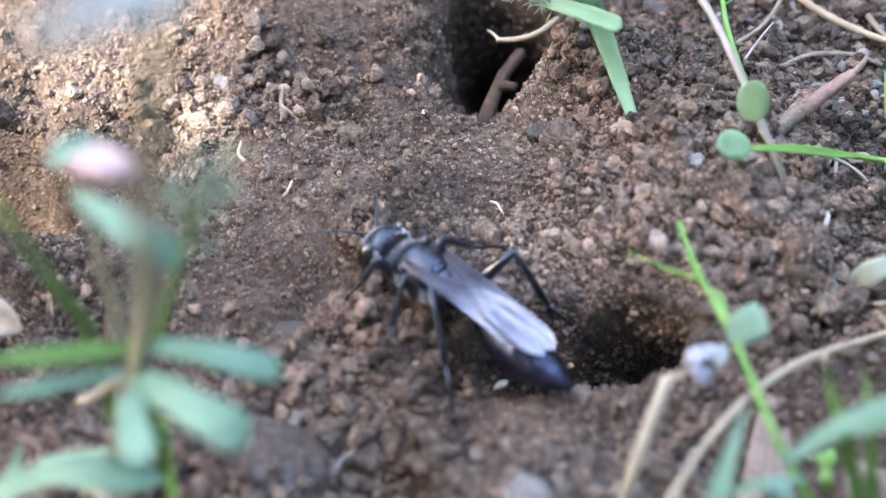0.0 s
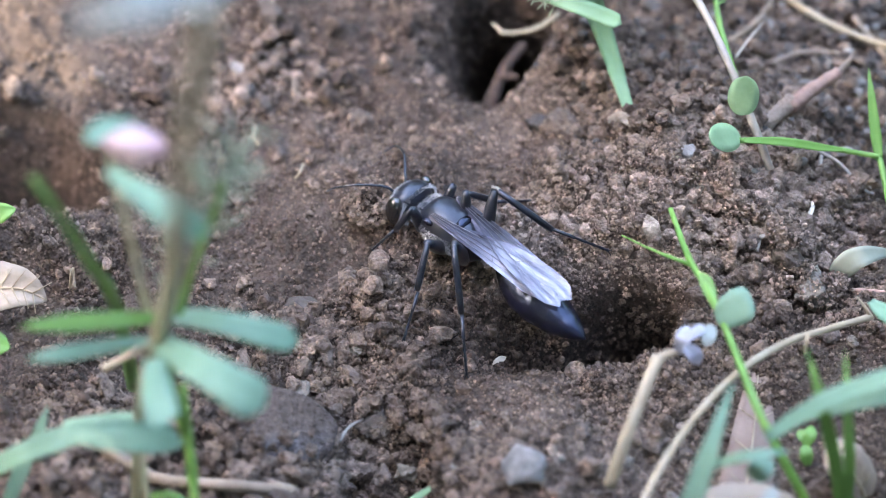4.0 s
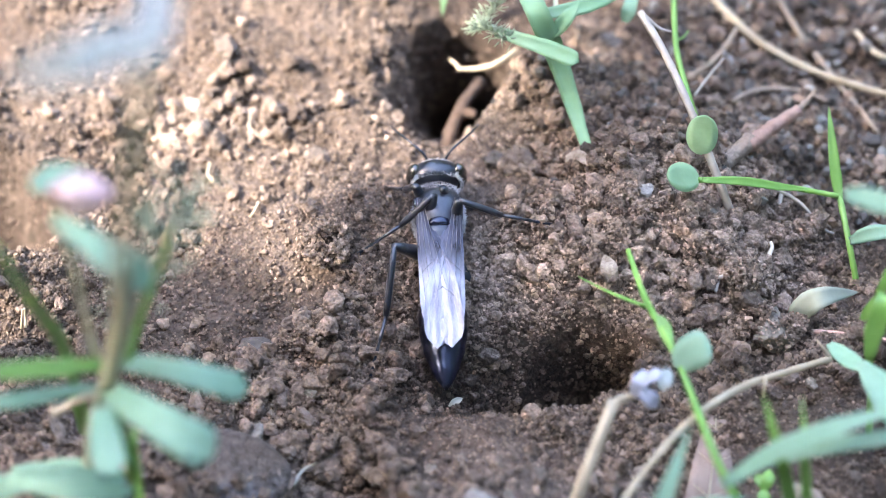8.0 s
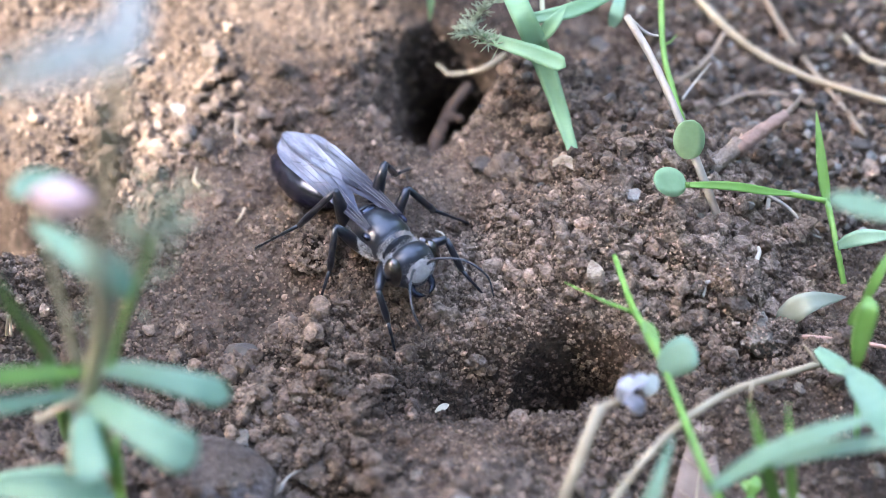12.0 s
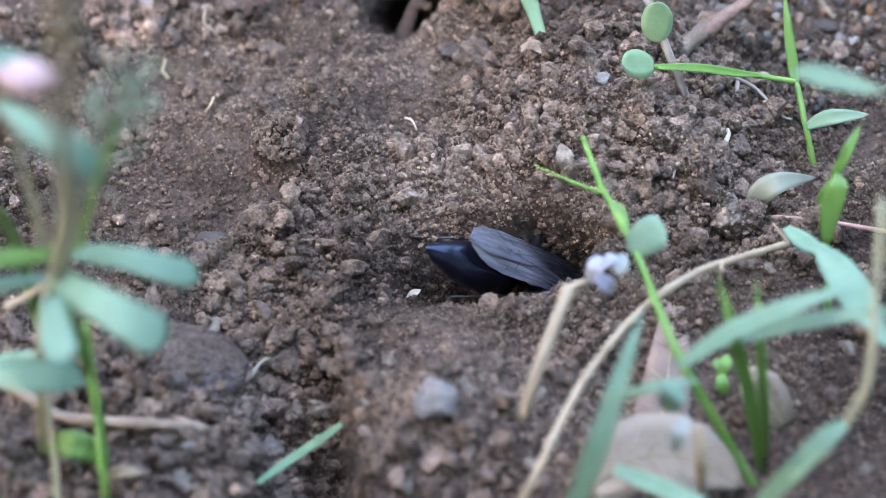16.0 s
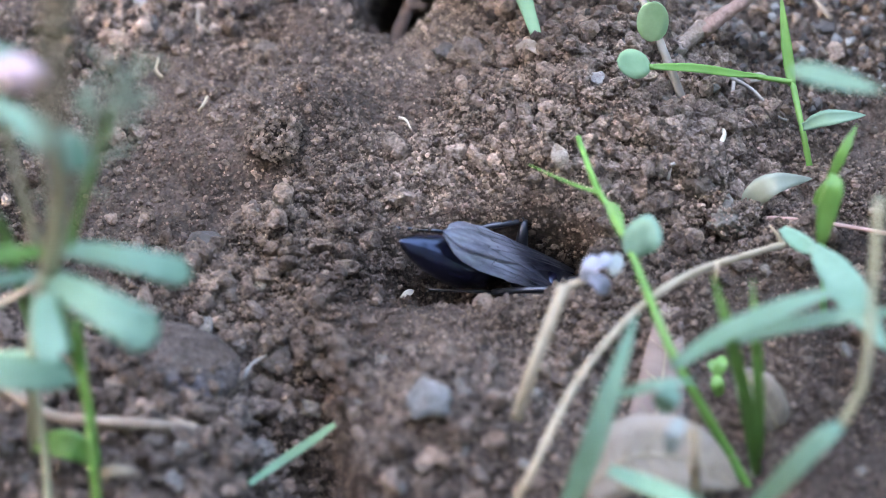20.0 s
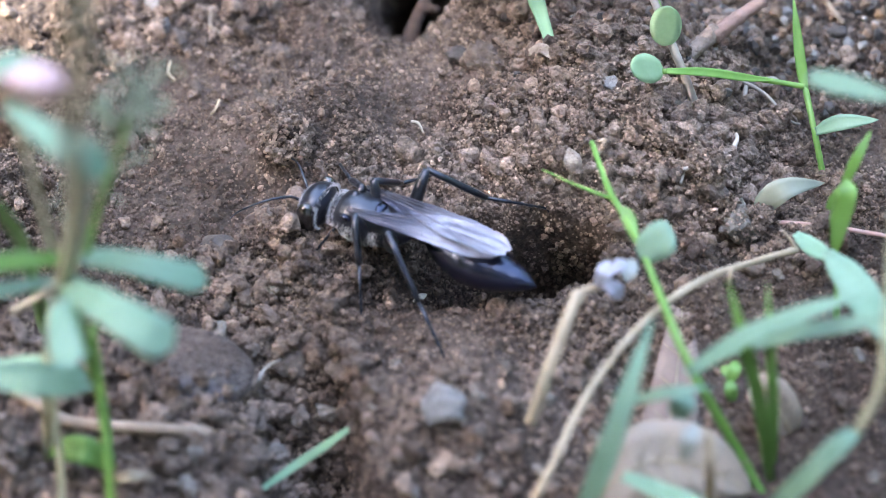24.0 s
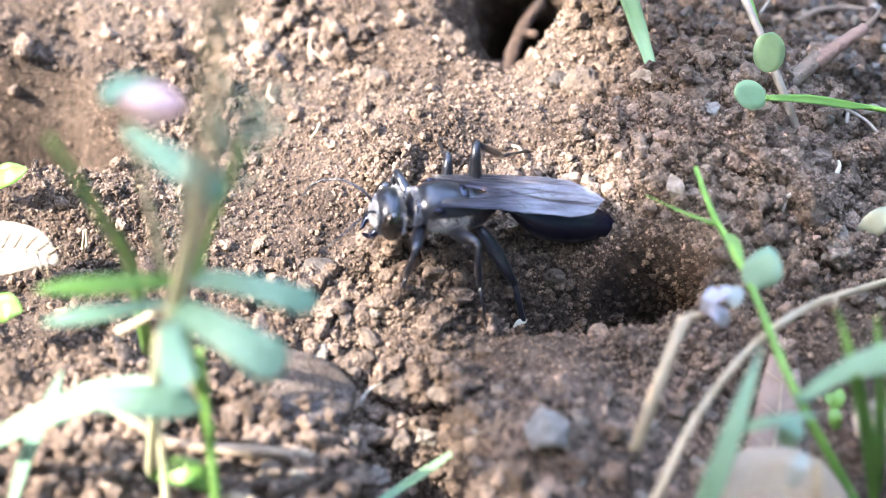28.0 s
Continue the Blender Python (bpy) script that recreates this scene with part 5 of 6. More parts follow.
plant = tagged(new("dry_leaf"), "pale beige withered leaf standing in the grass", "leaf")
ribbed_leaf("blade", [(36.8, -40.2, -2.2), (35.9, -40.0, -0.0), (34.2, -39.1, 2.6), (33.5, -37.3, 3.1)], 4.33, M_DRYLEAF, plant, "", 0.50, 0.40, 0.25)

plant = tagged(new("fallen_leaf"), "long pinkish-brown fallen leaf lying on the soil", "leaf")
ribbed_leaf("blade", [(22.1, -54.8, -2.9), (23.6, -46.5, -1.9), (25.6, -37.2, -1.4), (27.0, -27.9, -1.4), (27.9, -18.5, -0.6)], 5.2, M_FALLEN, plant, "", 0.35, 0.50, 0.12)

plant = tagged(new("crumpled_leaf"), "large pale crumpled dry leaf on the soil", "leaf")
ribbed_leaf("blade", [(17.5, -49.9, -0.4), (21.8, -47.9, 2.0), (27.2, -47.2, 1.1), (32.6, -48.0, -2.1)], 7.6, M_DRYLEAF, plant, "", 0.50, 0.50, 0.15)

plant = tagged(new("broad_grass"), "upright fresh green broad-bladed grass", "grass")
leaf("blade", [(40.6, -27.8, 10.1), (41.9, -33.7, 12.2), (43.2, -40.0, 13.8), (45.0, -47.6, 15.4)], 3.48, M_TEAL, plant, "", 0.50, 0.30, 0.25)
leaf("blade", [(38.3, -22.1, 7.2), (39.7, -25.9, 8.7), (41.2, -28.9, 10.0)], 1.87, M_TEAL, plant, "", 0.50, 0.40, 0.25)
leaf("blade", [(41.5, -27.2, 9.9), (41.8, -26.3, 12.7), (42.5, -25.1, 15.3), (42.4, -23.4, 15.6)], 2.07, M_GREEN, plant, "", 0.50, 0.40, 0.25)
leaf("blade", [(42.3, -23.0, 14.2), (43.5, -22.2, 17.1), (45.0, -20.0, 18.8)], 1.09, M_GREEN, plant, "", 0.40, 0.50, 0.25)
stalk("stem", [(42.5, -26.8, -1.3), (42.1, -27.0, 5.1), (41.6, -26.9, 10.0)], 0.39, 0.31, M_GREEN, plant)
leaf("blade", [(41.5, -20.9, 9.3), (42.1, -20.8, 10.8), (42.7, -20.2, 12.1)], 1.00, M_GREEN, plant, "", 0.40, 0.50, 0.25)

plant = tagged(new("white_leaf"), "small whitish-green leaf curling off a dry stalk", "leaf")
leaf("blade", [(36.1, -11.4, -0.5), (36.9, -11.8, 2.4), (39.1, -11.6, 3.9), (43.2, -7.5, 0.7)], 2.52, M_WHITELEAF, plant, "", 0.40, 0.40, 0.10)

plant = tagged(new("reddish_stalk"), "thin reddish dry stalk lying on the soil", "straw")
stalk("stem", [(38.1, -13.7, 0.9), (42.6, -15.3, 1.8), (48.8, -16.5, 1.4), (53.4, -17.1, 0.7)], 0.26, 0.21, M_PINKSTEM, plant)

plant = tagged(new("clover"), "low clover with two round leaves on a creeping stem", "clover")
leaf("leaf", [(26.4, -2.0, 11.6), (25.2, -2.7, 12.3), (24.1, -3.4, 13.0), (22.9, -4.1, 13.7)], 3.14, M_CLOVER, plant, "round green clover leaf with a droplet", 0.50, 0.50, 0.02)
leaf("leaf", [(26.5, 1.3, 12.0), (26.7, 1.5, 13.5), (26.8, 1.8, 15.1), (27.0, 2.0, 16.6)], 3.28, M_CLOVER, plant, "round green clover leaf", 0.60, 0.50, 0.02)
stalk("stem", [(26.3, -2.3, 11.6), (30.6, -0.5, 9.8), (36.0, 1.2, 7.6), (41.3, 0.1, 7.3)], 0.32, 0.29, M_GREEN, plant)
leaf("blade", [(26.7, -2.5, 11.8), (31.1, -0.9, 10.2), (35.3, 0.3, 8.4), (38.4, 1.0, 7.4)], 0.95, M_GREEN, plant, "", 0.40, 0.60, 0.25)
stalk("stem", [(43.4, -6.3, -0.5), (42.5, -3.8, 3.2), (41.6, 1.3, 6.2)], 0.35, 0.32, M_GREEN, plant)
leaf("blade", [(41.5, 0.9, 6.2), (41.0, 3.8, 9.1), (40.5, 7.9, 13.0)], 1.18, M_GREEN, plant, "", 0.35, 0.70, 0.25)
leaf("blade", [(42.2, -4.6, 5.2), (44.3, -5.5, 7.1), (48.2, -6.3, 8.2)], 1.63, M_TEAL, plant, "", 0.50, 0.50, 0.25)
leaf("blade", [(35.5, -38.2, 41.0), (38.1, -40.7, 42.1), (42.6, -44.1, 43.2)], 1.99, M_TEAL, plant, "", 0.50, 0.50, 0.25)

plant = tagged(new("white_straw"), "bleached white straw leaning on the heap", "straw")
stalk("stem", [(30.1, -1.5, 6.1), (27.9, 1.0, 11.1), (25.5, 4.7, 15.7), (23.1, 10.0, 18.5), (20.7, 14.5, 20.4)], 0.45, 0.40, M_BLEACHED, plant)
stalk("side_stem", [(20.9, 14.3, 20.4), (22.7, 13.6, 19.0), (24.0, 13.2, 18.8)], 0.21, 0.13, M_BLEACHED, plant)

plant = tagged(new("green_stem"), "thin green stem beside the straw", "grass")
stalk("stem", [(27.4, 9.6, 8.1), (26.2, 11.8, 10.9), (25.0, 17.5, 13.3), (25.0, 25.5, 16.3), (25.2, 28.8, 18.4)], 0.36, 0.29, M_GREEN, plant)
stalk("side_stem", [(26.8, 12.5, 10.8), (28.5, 15.3, 11.2), (30.2, 18.0, 11.4)], 0.18, 0.09, M_BLEACHED, plant)
stalk("side_stem", [(24.9, 18.0, 13.7), (25.9, 19.4, 13.3), (26.5, 20.3, 13.4)], 0.15, 0.08, M_GREEN, plant)

plant = tagged(new("reddish_twig"), "stout reddish-brown broken twig with a soil-caked root", "twig")
stalk("stem", [(32.3, 6.8, 8.6), (34.7, 8.7, 9.3), (37.8, 10.7, 10.2)], 0.90, 0.63, M_REDTWIG, plant)
stalk("root", [(28.9, 3.7, 7.6), (30.4, 5.1, 8.4), (32.6, 7.5, 8.8)], 0.78, 0.93, M_ROOT, plant)
stalk("tip", [(37.5, 10.6, 10.0), (38.8, 11.8, 10.6), (39.6, 12.8, 11.4)], 0.42, 0.17, M_ROOT, plant)

plant = tagged(new("rootlet"), "thin pale rootlets below the twig", "root")
stalk("stem", [(34.9, 3.4, 5.6), (37.6, 2.6, 4.3), (39.9, 0.0, 3.0), (41.1, -0.5, 2.6)], 0.21, 0.13, M_BLEACHED, plant)
stalk("stem", [(35.8, 3.8, 5.1), (35.5, 1.8, 4.5), (35.3, -0.1, 3.8)], 0.24, 0.19, M_BLEACHED, plant)
stalk("stem", [(30.8, 0.2, 5.6), (32.0, 0.1, 5.2), (33.1, 0.0, 4.2)], 0.15, 0.09, M_STRAW, plant)
leaf("scrap", [(37.5, 4.2, 4.2), (38.3, 3.9, 4.9), (39.3, 4.6, 4.5)], 0.96, M_BLEACHED, plant, "", 0.50, 0.50, 0.25)

plant = tagged(new("grass_plant"), "fresh green grass hanging over the far burrow", "grass")
leaf("blade", [(7.4, 27.7, 17.7), (9.3, 14.3, 21.9), (12.0, 12.6, 15.7), (14.4, 7.8, 10.4), (16.4, 1.7, 6.9)], 2.38, M_GRASS, plant, "long tapering green blade", 0.30, 0.80, 0.25)
leaf("blade", [(5.6, 14.0, 18.2), (9.0, 11.8, 18.5), (11.6, 10.8, 18.1), (14.2, 9.4, 17.8)], 1.89, M_GRASS, plant, "cut green blade", 0.90, 0.60, 0.25)
leaf("blade", [(10.2, 14.5, 20.1), (14.4, 15.4, 20.3), (18.7, 18.9, 19.8), (23.8, 24.8, 18.4)], 1.68, M_GRASS, plant, "", 0.40, 0.60, 0.25)
leaf("blade", [(11.4, 13.2, 18.2), (12.9, 13.6, 20.2), (14.3, 15.1, 21.3)], 1.54, M_GRASS, plant, "", 0.40, 0.60, 0.25)
leaf("blade", [(8.3, 24.2, 16.5), (6.2, 25.0, 16.7), (3.8, 27.6, 17.0)], 1.71, M_GRASS, plant, "", 0.40, 0.60, 0.25)
leaf("blade", [(0.6, 32.7, 14.0), (0.2, 31.2, 11.2), (-0.1, 30.0, 7.8)], 1.13, M_GRASS, plant, "", 0.30, 0.70, 0.25)
stalk("stem", [(12.0, 13.9, 15.4), (11.9, 15.7, 19.3), (12.1, 27.8, 16.1)], 0.30, 0.24, M_STEM, plant)
stalk("stem", [(14.8, 18.8, 19.2), (13.6, 28.3, 15.0), (12.4, 30.1, 15.9)], 0.24, 0.19, M_STEM, plant)
leaf("blade", [(19.6, 21.4, 13.7), (20.2, 22.3, 15.3), (21.1, 26.8, 16.1)], 1.58, M_TEAL, plant, "", 0.40, 0.40, 0.25)
spikelets("seed_head", [(7.3, 12.8, 17.8), (5.5, 13.5, 18.4), (4.3, 15.2, 17.8), (3.4, 17.5, 15.8)], 1.2, plant, 22)
spikelets("seed_head", [(7.9, 18.1, 20.4), (6.1, 16.7, 20.0), (4.9, 18.8, 16.9), (3.7, 16.3, 16.5)], 1.1, plant, 23)

plant = tagged(new("pale_root"), "pale dry root hanging from the far burrow rim", "root")
stalk("stem", [(8.2, 27.3, 5.3), (6.3, 24.5, 5.8), (4.7, 24.0, 5.4), (2.9, 24.3, 4.9), (1.6, 24.1, 5.1)], 0.31, 0.28, M_STRAW, plant)
stalk("fork", [(1.9, 24.1, 5.1), (1.3, 24.8, 5.3), (0.7, 25.4, 5.4)], 0.22, 0.13, M_STRAW, plant)

plant = tagged(new("earthy_root"), "stout soil-caked reddish root in the far burrow", "root")
stalk("stem", [(0.0, 16.5, -1.8), (0.5, 18.5, -0.6), (1.3, 21.0, 0.1), (2.4, 24.0, 0.5), (4.2, 28.0, 0.1)], 0.9, 0.6, M_EARTHROOT, plant)
stalk("fork", [(1.3, 21.5, 0.5), (2.5, 22.0, 0.5), (3.6, 21.5, 0.7)], 0.7, 0.45, M_EARTHROOT, plant)

plant = tagged(new("dry_twig"), "thin dry twig lying on the gravelly soil", "twig", "twigs on the soil")
stalk("stem", [(27.9, 40.3, 6.7), (31.6, 32.2, 6.9), (35.8, 27.8, 5.5), (41.7, 23.1, 5.2), (51.3, 19.1, 4.5)], 0.48, 0.34, M_STRAW, plant)

plant = tagged(new("dry_twig"), "thin dry twig lying on the gravelly soil", "twig", "twigs on the soil")
stalk("stem", [(37.0, 37.9, 6.9), (39.7, 30.2, 5.6), (43.5, 22.3, 4.6), (47.2, 14.6, 3.8)], 0.39, 0.27, M_TWIG, plant)

plant = tagged(new("dry_twig"), "thin dry twig lying on the gravelly soil", "twig", "twigs on the soil")
stalk("stem", [(31.4, 18.4, 5.1), (34.7, 20.7, 4.9), (39.0, 20.3, 5.1), (42.1, 19.3, 4.4)], 0.31, 0.22, M_ROOT, plant)

plant = tagged(new("dry_twig"), "thin dry twig lying on the gravelly soil", "twig", "twigs on the soil")
stalk("stem", [(26.7, 21.7, 5.6), (30.0, 25.0, 5.7), (32.7, 29.2, 6.8)], 0.28, 0.20, M_TWIG, plant)

plant = tagged(new("dry_twig"), "thin dry twig lying on the gravelly soil", "twig", "twigs on the soil")
stalk("stem", [(46.0, 29.7, 6.0), (48.3, 27.0, 4.9), (51.9, 24.9, 5.0)], 0.32, 0.22, M_STRAW, plant)

plant = tagged(new("sprout"), "tiny green sprout among the gravel", "seedling", "sprouts")
leaf("leaf", [(34.9, 28.2, 3.5), (35.6, 27.8, 4.4), (36.7, 27.7, 4.9)], 0.88, M_GREEN, plant, "", 0.50, 0.40, 0.25)

plant = tagged(new("sprout"), "tiny green sprout among the gravel", "seedling", "sprouts")
leaf("leaf", [(40.6, 28.5, 3.3), (41.2, 27.9, 4.3), (42.3, 27.8, 4.8)], 0.88, M_GREEN, plant, "", 0.50, 0.40, 0.25)

plant = tagged(new("sprout"), "tiny green sprout among the gravel", "seedling", "sprouts")
leaf("leaf", [(33.0, 33.8, 4.3), (33.7, 33.2, 5.3), (34.8, 33.3, 5.7)], 0.89, M_GREEN, plant, "", 0.50, 0.40, 0.25)

plant = tagged(new("sprout"), "tiny green sprout among the gravel", "seedling", "sprouts")
leaf("leaf", [(45.6, 39.2, 3.8), (46.3, 38.6, 4.7), (47.4, 38.8, 5.1)], 0.90, M_GREEN, plant, "", 0.50, 0.40, 0.25)

plant = tagged(new("fresh_blade"), "short fresh green grass blade lying on the soil", "grass")
leaf("blade", [(-15.0, -45.5, -4.6), (-11.6, -41.5, -5.2), (-7.7, -39.4, -3.7), (-4.1, -37.4, -2.0)], 0.93, M_GRASS, plant, "", 0.50, 0.40, 0.25)

plant = tagged(new("husk"), "pale seed husk on the soil", "plant litter")
leaf("shell", [(-15.9, -32.4, -2.9), (-15.9, -31.7, -2.4), (-16.0, -29.9, -2.8)], 0.62, M_HUSK, plant, "", 0.50, 0.40, 0.50)

plant = tagged(new("straw_bit"), "bleached straw bit on the soil", "plant litter")
stalk("stem", [(-14.9, -31.5, -3.2), (-14.0, -29.9, -2.8), (-12.6, -28.6, -2.9)], 0.17, 0.12, M_BLEACHED, plant)

plant = tagged(new("husk"), "pale seed husk on the burrow rim", "plant litter")
leaf("shell", [(9.7, -18.7, -8.2), (9.9, -19.2, -7.1), (10.1, -19.5, -6.1)], 0.57, M_HUSK, plant, "", 0.50, 0.40, 0.50)

plant = tagged(new("straw_bit"), "thin curled straw on the soil", "plant litter")
stalk("stem", [(-19.7, 5.1, 2.1), (-20.0, 2.8, 2.9), (-20.5, 2.3, 2.5)], 0.18, 0.13, M_STRAW, plant)

plant = tagged(new("straw_bit"), "pale straw bit on the soil", "plant litter")
stalk("stem", [(-24.7, 9.0, 1.6), (-25.4, 9.9, 1.9), (-25.2, 11.6, 2.1)], 0.24, 0.17, M_STRAW, plant)

plant = tagged(new("straw_bit"), "thin curled straw on the soil", "plant litter")
stalk("stem", [(0.6, 0.3, 3.0), (1.3, -0.4, 3.3), (1.8, -1.5, 3.0)], 0.15, 0.10, M_HUSK, plant)

plant = tagged(new("straw_bit"), "thin brown rootlet on the bank", "plant litter")
stalk("stem", [(-21.0, 18.4, 3.7), (-21.1, 16.2, 3.2), (-20.2, 15.5, 2.8), (-19.2, 14.7, 2.1)], 0.28, 0.19, M_TWIG, plant)

plant = tagged(new("straw_bit"), "bleached forked twig on the heap", "plant litter")
stalk("stem", [(27.9, -11.1, 4.0), (28.3, -10.0, 4.9), (28.6, -8.6, 5.6)], 0.17, 0.12, M_BLEACHED, plant)

plant = tagged(new("straw_bit"), "bleached forked twig on the heap", "plant litter")
stalk("stem", [(28.2, -10.5, 5.4), (29.1, -10.1, 5.6), (29.9, -9.3, 5.5)], 0.23, 0.16, M_BLEACHED, plant)

plant = tagged(new("straw_bit"), "short pale root on the heap", "plant litter")
stalk("stem", [(21.6, 9.5, 9.3), (23.7, 8.0, 9.4), (26.4, 7.8, 8.7)], 0.42, 0.30, M_ROOT, plant)

plant = tagged(new("straw_bit"), "short pale chip on the soil", "plant litter")
stalk("stem", [(33.7, -6.0, 4.4), (34.1, -5.0, 4.6), (34.1, -4.0, 4.5)], 0.27, 0.19, M_HUSK, plant)

plant = tagged(new("straw_bit"), "pale stub on the soil", "plant litter")
stalk("stem", [(-43.5, -12.1, -0.1), (-43.3, -12.2, 1.4), (-43.2, -11.9, 2.4)], 0.18, 0.12, M_STRAW, plant)

plant = tagged(new("straw_bit"), "dry stalk tip on the soil", "plant litter")
stalk("stem", [(-43.1, -11.9, -0.2), (-43.1, -11.4, 0.8), (-43.1, -11.2, 1.9)], 0.18, 0.12, M_STRAW, plant)

plant = tagged(new("husk"), "pale seed husk in the burrow mouth", "plant litter")
leaf("shell", [(0.6, -17.6, -6.1), (1.2, -17.2, -5.8), (2.0, -16.3, -6.1)], 0.75, M_HUSK, plant, "", 0.50, 0.40, 0.50)

plant = tagged(new("bark_flake"), "pale flake of bark lodged in the heap", "bark")
leaf("shell", [(17.3, -11.2, 5.4), (16.9, -10.7, 6.9), (16.5, -9.1, 7.4)], 1.74, M_FLAKE, plant, "", 0.50, 0.70, 0.10)

plant = tagged(new("bark_flake"), "grey flake of bark on the heap", "bark")
leaf("shell", [(12.9, 5.4, 7.9), (14.3, 4.2, 9.4), (15.4, 2.6, 9.3)], 1.19, M_FLAKE, plant, "", 0.50, 0.60, 0.10)

# ---- a leafy branch overhead, between the sun and the ground; its shade wanders ----
M_TREE_LEAF = plain("tree_leaf", (0.035, 0.075, 0.02), (0.06, 0.12, 0.03), 30, 0.5, own=0.2)
M_BARK = plain("bark", (0.08, 0.06, 0.045), (0.16, 0.12, 0.09), 60, 0.85, 0.001)
EDGE = Vector((-0.85, 0.52, 0.0))                  # from the shade towards the sunlit ground
SHADE_FAR = 0.85                                   # metres from the ground to the branch
side_u = EDGE - TO_SUN * EDGE.dot(TO_SUN)
side_v = Vector((-EDGE.y, EDGE.x, 0.0))
side_v = side_v - TO_SUN * side_v.dot(TO_SUN)


def leafy_branch():
    """Leaves in a clump whose ragged edge lies at u = 0; u and v run across the sunlight."""
    r = np.random.default_rng(11)
    thing = new("overhanging_branch")
    n = 5200
    u = -r.uniform(0, 1, n) ** 1.15 * 0.5 + r.normal(0, 0.004, n)
    v = r.uniform(-0.38, 0.38, n)
    w = r.uniform(-0.09, 0.09, n)
    u = u + 0.012 * np.sin(v * 31) + 0.006 * np.sin(v * 83 + 1)
    outline = np.array([(-1, 0, 0), (-0.6, 0.26, 0.03), (0, 0.36, 0.05), (0.6, 0.22, 0.03), (1, 0, -0.04), (0.6, -0.22, 0.03), (0, -0.36, 0.05), (-0.6, -0.26, 0.03)])
    verts, faces = [], []
    for k in range(n):
        turn = Matrix.Rotation(r.uniform(0, 6.28), 3, "Z") @ Matrix.Rotation(r.normal(0, 0.5), 3, "X")
        size = r.uniform(16, 26)
        base = len(verts)
        for p in outline:
            q = turn @ Vector(p * size)
            verts.append(((side_u * (u[k] - 0.026) + side_v * v[k] + TO_SUN * w[k]) * 1000 + side_u * q.x + side_v * q.y + TO_SUN * q.z)[:])
        faces.append([base + i for i in range(8)])
    leaves = new("foliage", mesh_of("foliage", np.array(verts), np.array(faces), M_TREE_LEAF, False))
    leaves.parent = thing
    tagged(leaves, kind="stuff")
    twig = bpy.data.curves.new("branch", "CURVE")
    twig.dimensions, twig.bevel_depth = "3D", 0.006
    line = twig.splines.new("POLY")
    line.points.add(7)
    for i, p in enumerate(line.points):
        at = side_u * (-0.40 + 0.045 * i) + side_v * 0.02 * math.sin(i * 1.3) + TO_SUN * 0.015 * math.sin(i)
        p.co, p.radius = (*at, 1), 1.2 - 0.13 * i
    twig.materials.append(M_BARK)
    limb = new("branch", twig)
    limb.parent = thing
    return tagged(thing, "leafy green tree branch that hangs over the ground", "branch")


def low_sky_screen():
    """Unseen foliage added all round to hold back low sky light, open overhead and towards the sun."""
    r = np.random.default_rng(29)
    n = 6500
    turn, rise = r.uniform(0, 2 * math.pi, n), np.degrees(np.arcsin(r.uniform(0.0, 0.96, n)))
    way = np.stack([np.cos(turn) * np.cos(np.radians(rise)), np.sin(turn) * np.cos(np.radians(rise)), np.sin(np.radians(rise))], 1)
    side = way @ np.array([-0.35, -0.94, 0.0])
    top = 52 + 16 * side + 9 * np.sin(turn * 5 + 1) + 5 * np.sin(turn * 13)
    ok = (rise < top) & (way @ np.array(TO_SUN) < 0.975)
    way = way[ok]
    verts, faces = [], []
    outline = np.array([(-1, 0, 0), (-0.5, 0.5, 0.1), (0.4, 0.6, 0), (1, 0.1, -0.1), (0.5, -0.6, 0), (-0.5, -0.5, 0.1)])
    for w in way:
        at, size = w * r.uniform(4.5, 6.5), r.uniform(0.22, 0.42)
        m = turns(r, 1)[0]
        base = len(verts)
        verts += [tuple((at + m @ (p * size)) * 1000) for p in outline]
        faces.append([base + i for i in range(6)])
    ob = new("surrounding_foliage", mesh_of("surrounding_foliage", np.array(verts), np.array(faces), M_TREE_LEAF, False))
    return tagged(ob, "unseen dark green foliage added all around to shut off low sky light", "trees", kind="stuff")


canopy = leafy_branch()
low_sky_screen()
# seconds, and where the shade's edge lies along EDGE, in millimetres
SHADE = [(0, 52), (0.6, 58), (2, 66), (3.5, 70), (6, 64), (7, 53), (7.5, 34), (8, 28), (9, 33), (9.5, 25), (10, 20), (10.5, 40),
         (11, 62), (11.5, 55), (12, 48), (12.5, 52), (13, 62), (13.5, 68), (15.5, 90), (20, 95), (22, 90), (23.5, 74), (24, 56),
         (24.5, 22), (25, 13), (25.5, 14), (26, 11), (26.5, 29), (27, 46), (27.5, 30), (28, 9)]
# how the branch turns about the sunlight, in degrees
SHADE_TURN = [(0, 0), (6, -10), (9, -14), (10, -6), (13, -10), (16, 0), (23.5, -10), (25, -20), (25.5, -20), (26, -12), (26.5, -16), (27, -18), (27.5, -6), (28, 17)]
# flicks of the wings beyond the swing of the abdomen: seconds, lift, spread, in degrees
FLICKS = [(0, 2, 7), (0.4, 2, 4), (0.5, 7, 1), (0.6, 2, 6), (1.8, 2, 6), (2.0, 10, 1), (2.2, 2, 6), (5.5, 2, 8), (8.6, 2, 7), (9.0, 8, 5), (9.5, 4, 6), (10, 2, 7), (12, 9, 4),
          (13.5, 14, 4), (15.5, 4, 5), (16, 4, 4), (17, 3, 5), (18, 7, 3), (19, 3, 5), (20, 4, 4), (21, 6, 3), (22, 5, 6), (25, 3, 6), (26, 10, 4), (27, 6, 5), (28, 4, 4)]

